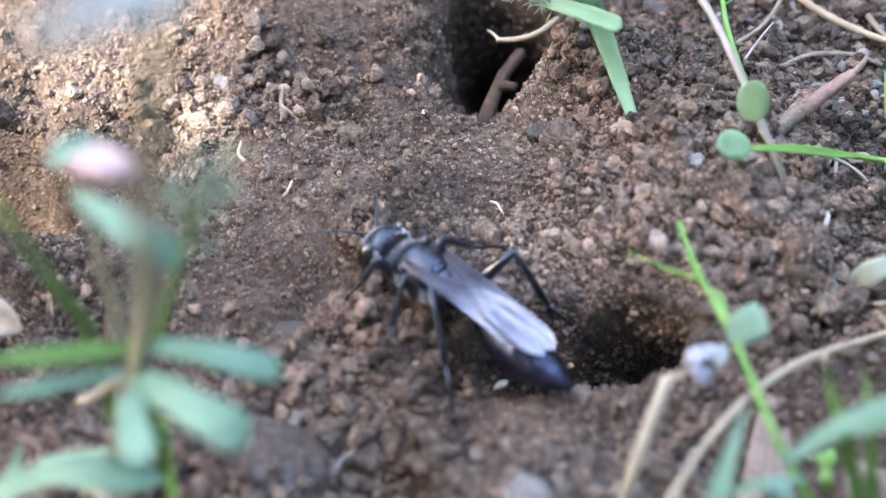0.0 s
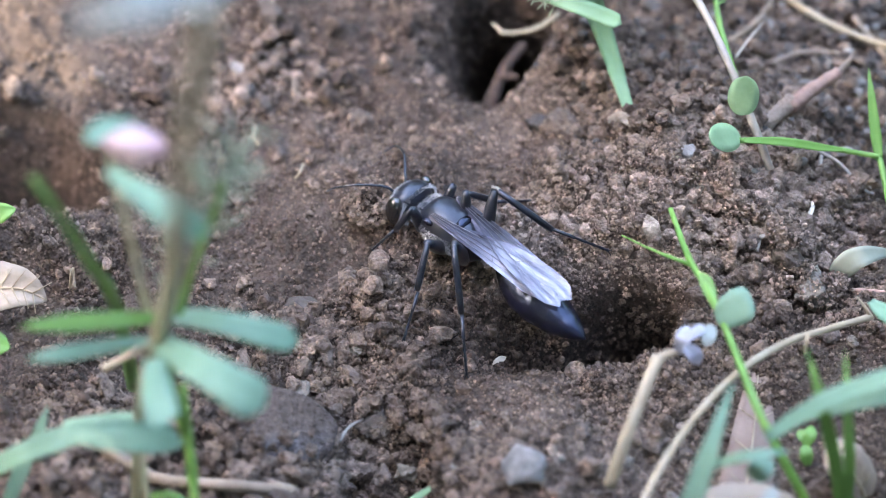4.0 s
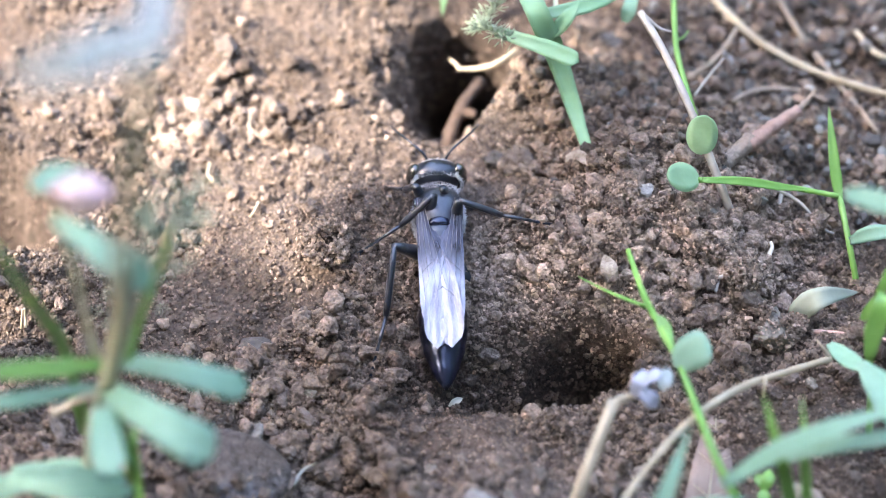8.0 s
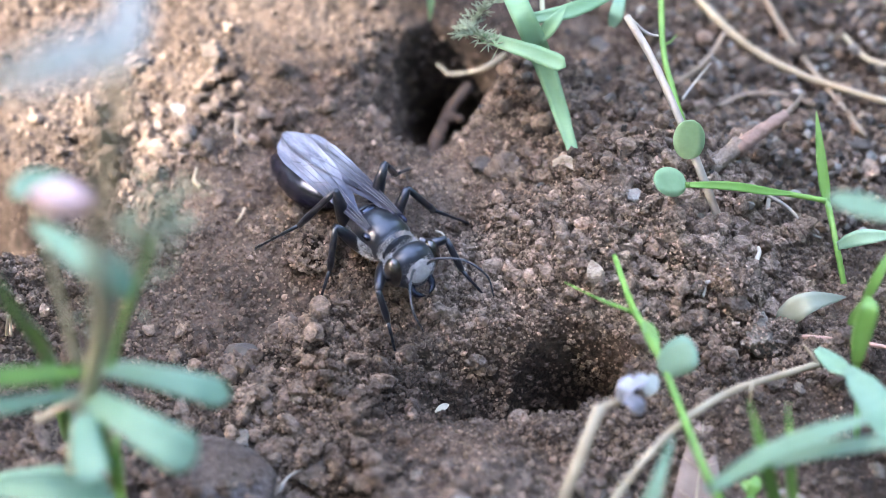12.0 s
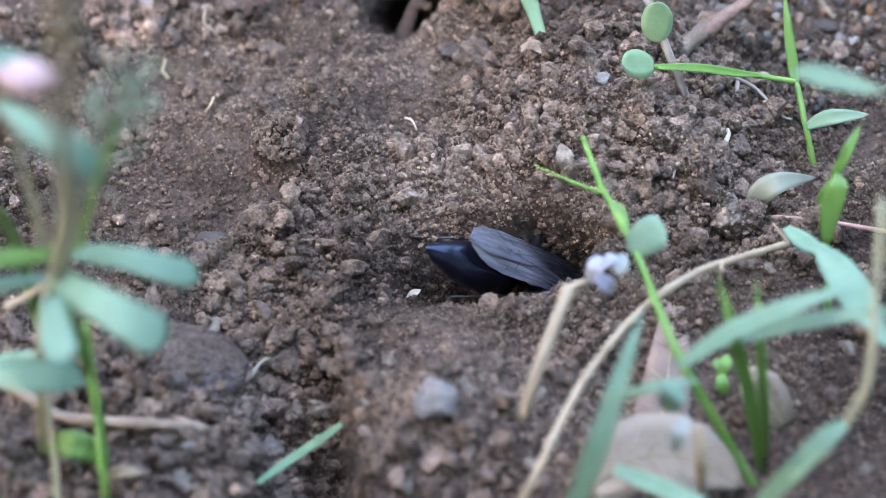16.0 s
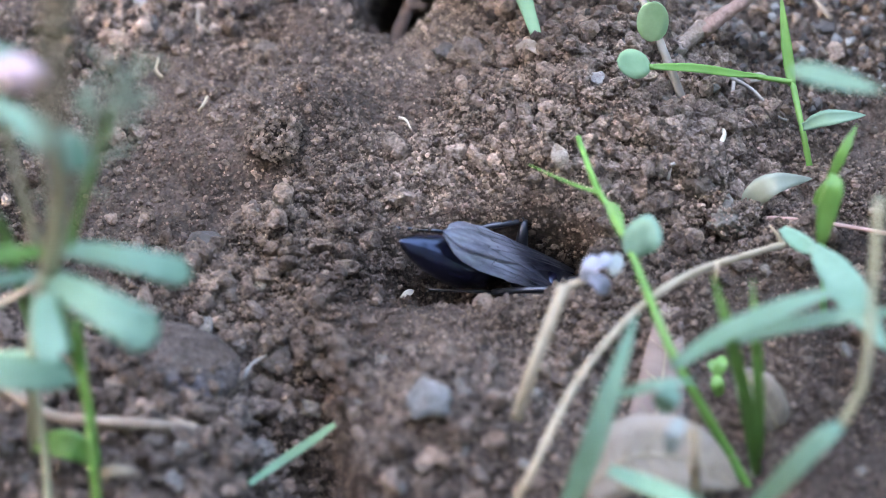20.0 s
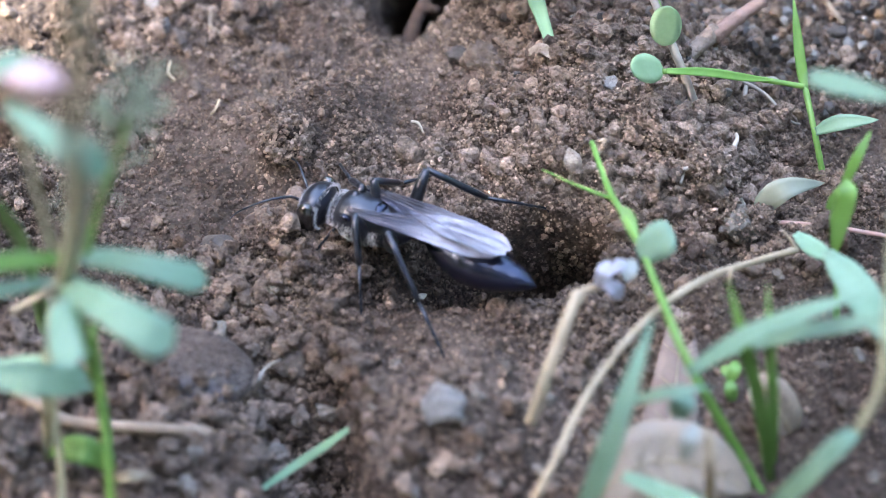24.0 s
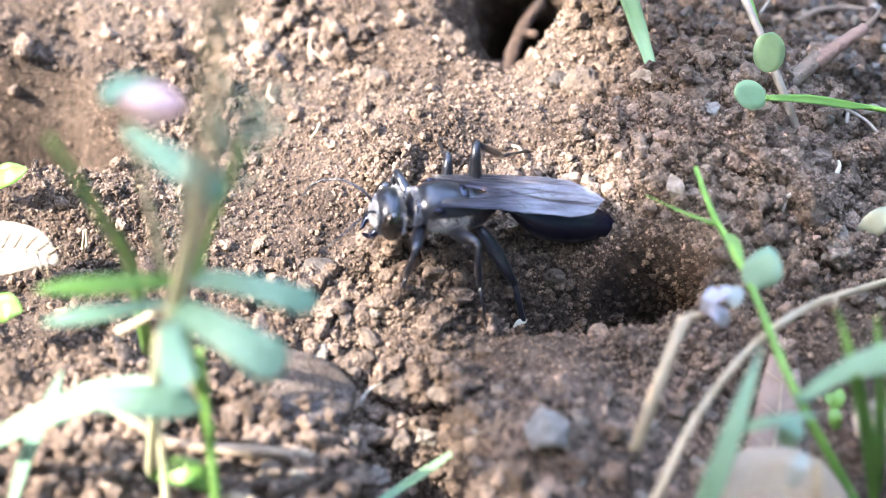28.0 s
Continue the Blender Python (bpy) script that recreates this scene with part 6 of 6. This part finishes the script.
# ---- the wasp's path and the swing of its abdomen ----
def at_mm(x, y, z, rx=0, ry=0, rz=0):
    return pose(x * MM, y * MM, z * MM, rx, ry, rz)


WASP = [
    (0.0, at_mm(-5.65, -11.80, 4.18, 0, -5.2, 137.3)),
    (0.2, at_mm(-3.11, -10.43, 3.98, 0, -9.9, 131.3)),
    (0.4, at_mm(-3.54, -11.59, 3.74, 0, -5.4, 141.9)),
    (0.6, at_mm(-4.29, -10.96, 4.07, 0, -10.1, 150.1)),
    (0.8, at_mm(-6.45, -11.18, 4.41, 0, -5.8, 152.6)),
    (1.0, at_mm(-9.01, -11.20, 4.53, 0, -8.7, 155.3)),
    (1.2, at_mm(-7.29, -11.06, 4.54, 0, -2.5, 148.6)),
    (1.4, at_mm(-5.29, -9.86, 4.64, 0, -4.5, 148.9)),
    (1.6, at_mm(-5.46, -9.14, 4.95, 0, -5.2, 143.6)),
    (1.8, at_mm(-7.28, -10.20, 4.82, 0, -4.7, 149.6)),
    (2.0, at_mm(-5.68, -9.87, 4.72, 0, -8.1, 152.6)),
    (2.2, at_mm(-7.76, -9.65, 5.03, 0, -2.0, 143.6)),
    (2.4, at_mm(-6.87, -10.33, 5.07, 0, 6.2, 133.4)),
    (2.6, at_mm(-5.84, -7.38, 5.74, 0, 0.1, 125.2)),
    (2.8, at_mm(-6.99, -7.07, 6.04, 0, -1.2, 124.4)),
    (3.0, at_mm(-7.18, -5.35, 6.81, 0, -1.8, 125.2)),
    (3.2, at_mm(-3.09, -7.78, 5.00, 0, -9.5, 132.1)),
    (3.5, at_mm(-4.92, -9.68, 4.65, 0, -8.0, 144.5)),
    (4.2, at_mm(-2.57, -7.60, 4.94, 0, -5.1, 131.4)),
    (4.9, at_mm(-0.09, -5.78, 5.36, 0, -1.9, 110.5)),
    (5.5, at_mm(-0.55, -3.83, 5.88, 0, -1.3, 102.8)),
    (5.7, at_mm(1.04, -3.72, 5.70, 0, 2.6, 105.2)),
    (6.0, at_mm(1.94, -3.58, 5.84, 0, -12.3, 105.4)),
    (6.3, at_mm(-1.30, -3.82, 5.96, 0, -2.9, 103.2)),
    (6.6, at_mm(-1.54, -4.41, 5.95, 0, 0.0, 103.8)),
    (7.0, at_mm(-0.56, -2.55, 5.94, 0, -0.6, 106.3)),
    (7.3, at_mm(0.59, -4.48, 5.78, 0, 4.1, 99.3)),
    (7.6, at_mm(0.81, -1.30, 5.99, 0, -7.8, 97.7)),
    (8.0, at_mm(-0.49, -2.39, 5.99, 0, -12.9, 91.9)),
    (8.3, at_mm(-1.30, -1.18, 6.23, 0, -3.2, 90.1)),
    (8.6, at_mm(-0.08, 3.13, 6.34, 0, -5.2, 83.4)),
    (8.8, at_mm(0.88, 2.39, 6.25, 0, 0.6, 67.5)),
    (9.0, at_mm(1.98, 1.37, 6.21, 0, 3.9, 65.8)),
    (9.2, at_mm(2.82, 0.12, 6.21, 0, 5.9, 59.5)),
    (9.5, at_mm(3.70, 1.52, 6.54, 0, 1.2, 54.1)),
    (9.7, at_mm(2.66, 1.51, 6.73, 0, -6.9, 59.1)),
    (10.0, at_mm(0.76, -0.93, 7.19, 0, -14.8, 67.2)),
    (10.3, at_mm(0.98, 2.83, 7.51, 0, -9.5, 65.5)),
    (10.6, at_mm(-3.37, 4.23, 7.00, 0, -6.5, 91.5)),
    (11.0, at_mm(-5.19, -3.85, 8.54, 0, -17.1, 83.1)),
    (11.2, at_mm(-0.76, -0.69, 7.20, 0, -7.9, 44.5)),
    (11.4, at_mm(-0.66, 0.57, 7.01, 0, -0.8, 19.8)),
    (11.6, at_mm(-1.91, 0.55, 6.35, 0, 4.0, 20.2)),
    (11.8, at_mm(-2.78, -6.07, 8.21, 0, -4.4, -53.8)),
    (12.0, at_mm(-5.46, -4.49, 7.32, 0, -2.6, -52.9)),
    (12.3, at_mm(-4.31, -4.76, 7.76, 0, -4.3, -50.7)),
    (12.6, at_mm(-4.41, -11.53, 6.84, 0, -0.2, -53.2)),
    (13.0, at_mm(-4.63, -12.12, 5.08, 0, 4.0, -47.4)),
    (13.3, at_mm(0.27, -13.09, 4.21, 0, 2.2, -25.5)),
    (13.5, at_mm(1.79, -16.34, 4.38, 0, 3.2, -38.5)),
    (14.1, at_mm(7.04, -17.07, 3.38, 0, 2.2, -37.6)),
    (15.5, at_mm(16.45, -14.66, -9.51, 0, 37.7, 18.4)),
    (16.0, at_mm(17.14, -14.04, -9.51, 0, 38.8, 18.7)),
    (16.5, at_mm(16.49, -14.84, -8.64, 0, 36.5, 16.4)),
    (17.0, at_mm(16.13, -15.41, -8.43, 0, 34.8, 16.6)),
    (17.5, at_mm(16.49, -15.15, -9.00, 0, 36.5, 16.6)),
    (18.0, at_mm(16.48, -12.61, -9.48, 0, 41.6, 18.4)),
    (18.5, at_mm(16.43, -14.41, -9.59, 0, 37.0, 22.6)),
    (19.0, at_mm(16.53, -14.36, -9.49, 0, 36.0, 23.9)),
    (19.5, at_mm(16.58, -15.03, -8.11, 0, 34.5, 16.5)),
    (20.0, at_mm(16.14, -15.04, -8.00, 0, 36.1, 12.9)),
    (20.5, at_mm(16.37, -13.69, -9.28, 0, 39.2, 18.4)),
    (21.0, at_mm(16.45, -13.45, -9.18, 0, 38.9, 17.8)),
    (21.5, at_mm(16.50, -13.27, -9.40, 0, 38.2, 21.4)),
    (22.1, at_mm(16.34, -13.36, -8.84, 0, 37.6, 20.3)),
    (22.6, at_mm(7.00, -13.50, 3.00, 0, 0.0, 85.0)),
    (23.0, at_mm(-0.27, -15.25, 1.22, 0, 6.8, 142.2)),
    (23.5, at_mm(-1.84, -14.10, 2.26, 0, 1.8, 149.3)),
    (24.0, at_mm(-3.69, -14.47, 2.83, 0, 1.4, 151.7)),
    (24.5, at_mm(-7.05, -14.27, 3.69, 0, -14.3, 178.5)),
    (25.0, at_mm(-9.05, -15.20, 3.63, 0, -8.4, 171.3)),
    (25.5, at_mm(-11.97, -16.13, 3.14, 0, -7.8, 178.7)),
    (26.0, at_mm(-9.99, -13.56, 4.09, 0, -7.0, 183.1)),
    (26.5, at_mm(-7.54, -13.15, 5.34, 0, 1.3, 195.0)),
    (27.0, at_mm(-10.11, -10.41, 4.72, 0, -6.9, 173.0)),
    (27.5, at_mm(-8.08, -11.72, 4.67, 0, -7.6, 177.8)),
    (28.0, at_mm(-6.10, -13.20, 6.70, 0, -8.3, 192.0)),
]
GASTER = [
    (0.0, at_mm(-5.0, 0, -0.2, 0, -4.9, -2.3)),
    (0.2, at_mm(-5.0, 0, -0.2, 0, -7.7, -1.7)),
    (0.4, at_mm(-5.0, 0, -0.2, 0, -5.1, -2.9)),
    (0.6, at_mm(-5.0, 0, -0.2, 0, -7.1, -2.6)),
    (0.8, at_mm(-5.0, 0, -0.2, 0, -3.0, -3.3)),
    (1.0, at_mm(-5.0, 0, -0.2, 0, -6.0, -1.9)),
    (1.2, at_mm(-5.0, 0, -0.2, 0, 1.0, -2.7)),
    (1.4, at_mm(-5.0, 0, -0.2, 0, -2.0, -3.2)),
    (1.6, at_mm(-5.0, 0, -0.2, 0, -2.3, -3.3)),
    (1.8, at_mm(-5.0, 0, -0.2, 0, -1.3, -2.3)),
    (2.0, at_mm(-5.0, 0, -0.2, 0, -5.2, -1.6)),
    (2.2, at_mm(-5.0, 0, -0.2, 0, 0.4, -2.3)),
    (2.4, at_mm(-5.0, 0, -0.2, 0, 7.7, -4.6)),
    (2.6, at_mm(-5.0, 0, -0.2, 0, 4.0, -3.9)),
    (2.8, at_mm(-5.0, 0, -0.2, 0, 3.0, -2.9)),
    (3.0, at_mm(-5.0, 0, -0.2, 0, 2.1, -1.0)),
    (3.2, at_mm(-5.0, 0, -0.2, 0, -6.0, -1.4)),
    (3.5, at_mm(-5.0, 0, -0.2, 0, -5.5, -2.0)),
    (4.2, at_mm(-5.0, 0, -0.2, 0, -2.7, -3.0)),
    (4.9, at_mm(-5.0, 0, -0.2, 0, 1.1, -1.7)),
    (5.5, at_mm(-5.0, 0, -0.2, 0, 1.9, 1.2)),
    (5.7, at_mm(-5.0, 0, -0.2, 0, 7.6, 0.5)),
    (6.0, at_mm(-5.0, 0, -0.2, 0, -9.2, -1.1)),
    (6.3, at_mm(-5.0, 0, -0.2, 0, 1.3, 1.0)),
    (6.6, at_mm(-5.0, 0, -0.2, 0, 3.9, 4.0)),
    (7.0, at_mm(-5.0, 0, -0.2, 0, 3.0, 0.1)),
    (7.3, at_mm(-5.0, 0, -0.2, 0, 6.1, 2.1)),
    (7.6, at_mm(-5.0, 0, -0.2, 0, -4.7, 1.1)),
    (8.0, at_mm(-5.0, 0, -0.2, 0, -10.6, 0.8)),
    (8.3, at_mm(-5.0, 0, -0.2, 0, -0.5, 1.0)),
    (8.6, at_mm(-5.0, 0, -0.2, 0, -4.5, 0.9)),
    (8.8, at_mm(-5.0, 0, -0.2, 0, -1.9, 2.5)),
    (9.0, at_mm(-5.0, 0, -0.2, 0, 1.8, 2.9)),
    (9.2, at_mm(-5.0, 0, -0.2, 0, 4.3, 4.8)),
    (9.5, at_mm(-5.0, 0, -0.2, 0, -2.1, 5.5)),
    (9.7, at_mm(-5.0, 0, -0.2, 0, -10.6, 2.8)),
    (10.0, at_mm(-5.0, 0, -0.2, 0, -9.5, 1.7)),
    (10.3, at_mm(-5.0, 0, -0.2, 0, -6.6, -1.1)),
    (10.6, at_mm(-5.0, 0, -0.2, 0, -8.3, -0.1)),
    (11.0, at_mm(-5.0, 0, -0.2, 0, -13.5, 0.2)),
    (11.2, at_mm(-5.0, 0, -0.2, 0, -5.9, -0.4)),
    (11.4, at_mm(-5.0, 0, -0.2, 0, -7.3, 1.8)),
    (11.6, at_mm(-5.0, 0, -0.2, 0, -5.0, 5.5)),
    (11.8, at_mm(-5.0, 0, -0.2, 0, -1.1, 0.2)),
    (12.0, at_mm(-5.0, 0, -0.2, 0, -6.5, 0.3)),
    (12.3, at_mm(-5.0, 0, -0.2, 0, -3.6, 0.2)),
    (12.6, at_mm(-5.0, 0, -0.2, 0, -0.4, -0.1)),
    (13.0, at_mm(-5.0, 0, -0.2, 0, -0.9, 0.9)),
    (13.3, at_mm(-5.0, 0, -0.2, 0, -5.0, -1.1)),
    (13.5, at_mm(-5.0, 0, -0.2, 0, -3.6, 0.7)),
    (14.1, at_mm(-5.0, 0, -0.2, 0, 0.0, 1.0)),
    (15.5, at_mm(-5.0, 0, -0.2, 0, -1.3, -0.0)),
    (16.0, at_mm(-5.0, 0, -0.2, 0, -0.9, -0.0)),
    (16.5, at_mm(-5.0, 0, -0.2, 0, -1.7, -0.0)),
    (17.0, at_mm(-5.0, 0, -0.2, 0, -2.3, -0.0)),
    (17.5, at_mm(-5.0, 0, -0.2, 0, -1.7, -0.0)),
    (18.0, at_mm(-5.0, 0, -0.2, 0, 0.0, -0.0)),
    (18.5, at_mm(-5.0, 0, -0.2, 0, -1.5, -0.0)),
    (19.0, at_mm(-5.0, 0, -0.2, 0, -1.9, -0.0)),
    (19.5, at_mm(-5.0, 0, -0.2, 0, -2.4, -0.0)),
    (20.0, at_mm(-5.0, 0, -0.2, 0, -1.9, -0.0)),
    (20.5, at_mm(-5.0, 0, -0.2, 0, -0.8, -0.0)),
    (21.0, at_mm(-5.0, 0, -0.2, 0, -0.9, -0.0)),
    (21.5, at_mm(-5.0, 0, -0.2, 0, -1.2, -0.0)),
    (22.1, at_mm(-5.0, 0, -0.2, 0, -1.4, -0.0)),
    (22.6, at_mm(-5.0, 0, -0.2, 0, 0.0, 3.0)),
    (23.0, at_mm(-5.0, 0, -0.2, 0, 2.7, -4.0)),
    (23.5, at_mm(-5.0, 0, -0.2, 0, 0.1, -1.6)),
    (24.0, at_mm(-5.0, 0, -0.2, 0, -1.9, -3.9)),
    (24.5, at_mm(-5.0, 0, -0.2, 0, -16.8, -0.8)),
    (25.0, at_mm(-5.0, 0, -0.2, 0, -7.7, -2.4)),
    (25.5, at_mm(-5.0, 0, -0.2, 0, -7.2, -1.3)),
    (26.0, at_mm(-5.0, 0, -0.2, 0, -12.6, -5.2)),
    (26.5, at_mm(-5.0, 0, -0.2, 0, -14.3, -4.7)),
    (27.0, at_mm(-5.0, 0, -0.2, 0, -9.2, -1.7)),
    (27.5, at_mm(-5.0, 0, -0.2, 0, -11.6, -1.4)),
    (28.0, at_mm(-5.0, 0, -0.2, 0, -13.0, -1.6)),
]


def aimed(at, way, top):
    """A pose (mm) whose x axis runs along way."""
    x = way.normalized()
    y = top.cross(x)
    y = y.normalized() if y.length > 1e-4 else x.orthogonal().normalized()
    z = x.cross(y)
    m = Matrix((x, y, z)).transposed().to_4x4()
    m.translation = at * MM
    return m


def leg_rows(rows, leg):
    """The poses of thigh, shin and foot, so that the foot stays on the ground while the body moves."""
    femur, tibia, tarsus, hip, thigh, shin, foot, rest = leg
    out, held = ([], [], []), None
    side = 1 if rest.y > 0 else -1
    for t, m in rows:
        inside = m.translation.z < -0.005
        want = m @ (rest * MM) / MM
        want.z = ground_at(want.x, want.y) + 0.3
        if held is None or (held - want).length > 4.5 or inside:
            held = want
        if inside:
            held = m @ (Vector((rest.x - 4 * (rest.x < -5 and rest.y > 0), rest.y * (0.5 if rest.y > 0 else 0.15), -4.2)) * MM) / MM
        end = (m.inverted() @ (held * MM)) / MM
        gap = end - hip
        reach = shin + foot * 0.93
        d = min(max(gap.length, abs(reach - thigh) + 0.6), (thigh + reach) * 0.985)
        way = gap.normalized()
        a = (thigh * thigh + d * d - reach * reach) / (2 * d)
        high = math.sqrt(max(0.0, thigh * thigh - a * a))
        up = Vector((0, side * 0.35, 1.0))
        up = (up - way * up.dot(way)).normalized()
        knee = hip + way * a + up * high
        toe = hip + way * d
        low = toe - knee
        ankle = knee + (low.normalized() - up * 0.16).normalized() * shin
        top = Vector((0, 0, 1))
        for rows_of, at, to in zip(out, (hip, knee, ankle), (knee, ankle, toe)):
            rows_of.append((t, aimed(at, to - at, top)))
    return out


# how far the body leans to the near side while it works in the burrow: seconds, degrees
LEAN = [(0, 0), (14.4, 0), (15.5, 14), (21.6, 14), (22.6, 0), (28, 0)]
WASP = [(t, m @ Matrix.Rotation(radians(np.interp(t, *zip(*LEAN))), 4, "X")) for t, m in WASP]


def motions():
    turn = lambda t: np.interp(t, *zip(*SHADE_TURN))
    walk(canopy, [(t, Matrix.Translation(TO_SUN * SHADE_FAR + EDGE * e * MM) @ Matrix.Rotation(radians(turn(t)), 4, TO_SUN)) for t, e in SHADE])
    walk(wasp, WASP)
    walk(gaster, GASTER)
    when, lift, spread = zip(*FLICKS)
    times = sorted({t for t, m in GASTER} | set(when))
    key = [t for t, m in GASTER]
    turned = [m.to_euler() for t, m in GASTER]
    pivot = GASTER[0][1].translation / MM
    for wing, s in wings:
        rows = []
        for t in times:
            bend = Euler([np.interp(t, key, [e[k] for e in turned]) for k in range(3)])
            base = Vector((1.4, s * 1.7, 2.25))
            over = pivot + bend.to_matrix() @ Vector((-10.5, s * 0.1, 2.5)) - base
            rows.append((t, at_mm(*base, s * -8, math.degrees(math.atan2(over.z, math.hypot(over.x, over.y))) + np.interp(t, when, lift) - 2,
                                  math.degrees(math.atan2(-over.y, -over.x)) + s * (np.interp(t, when, spread) - 5))))
        walk(wing, rows)
    for leg in legs:
        for piece, rows in zip(leg[:3], leg_rows(WASP, leg)):
            walk(piece, rows)


motions()
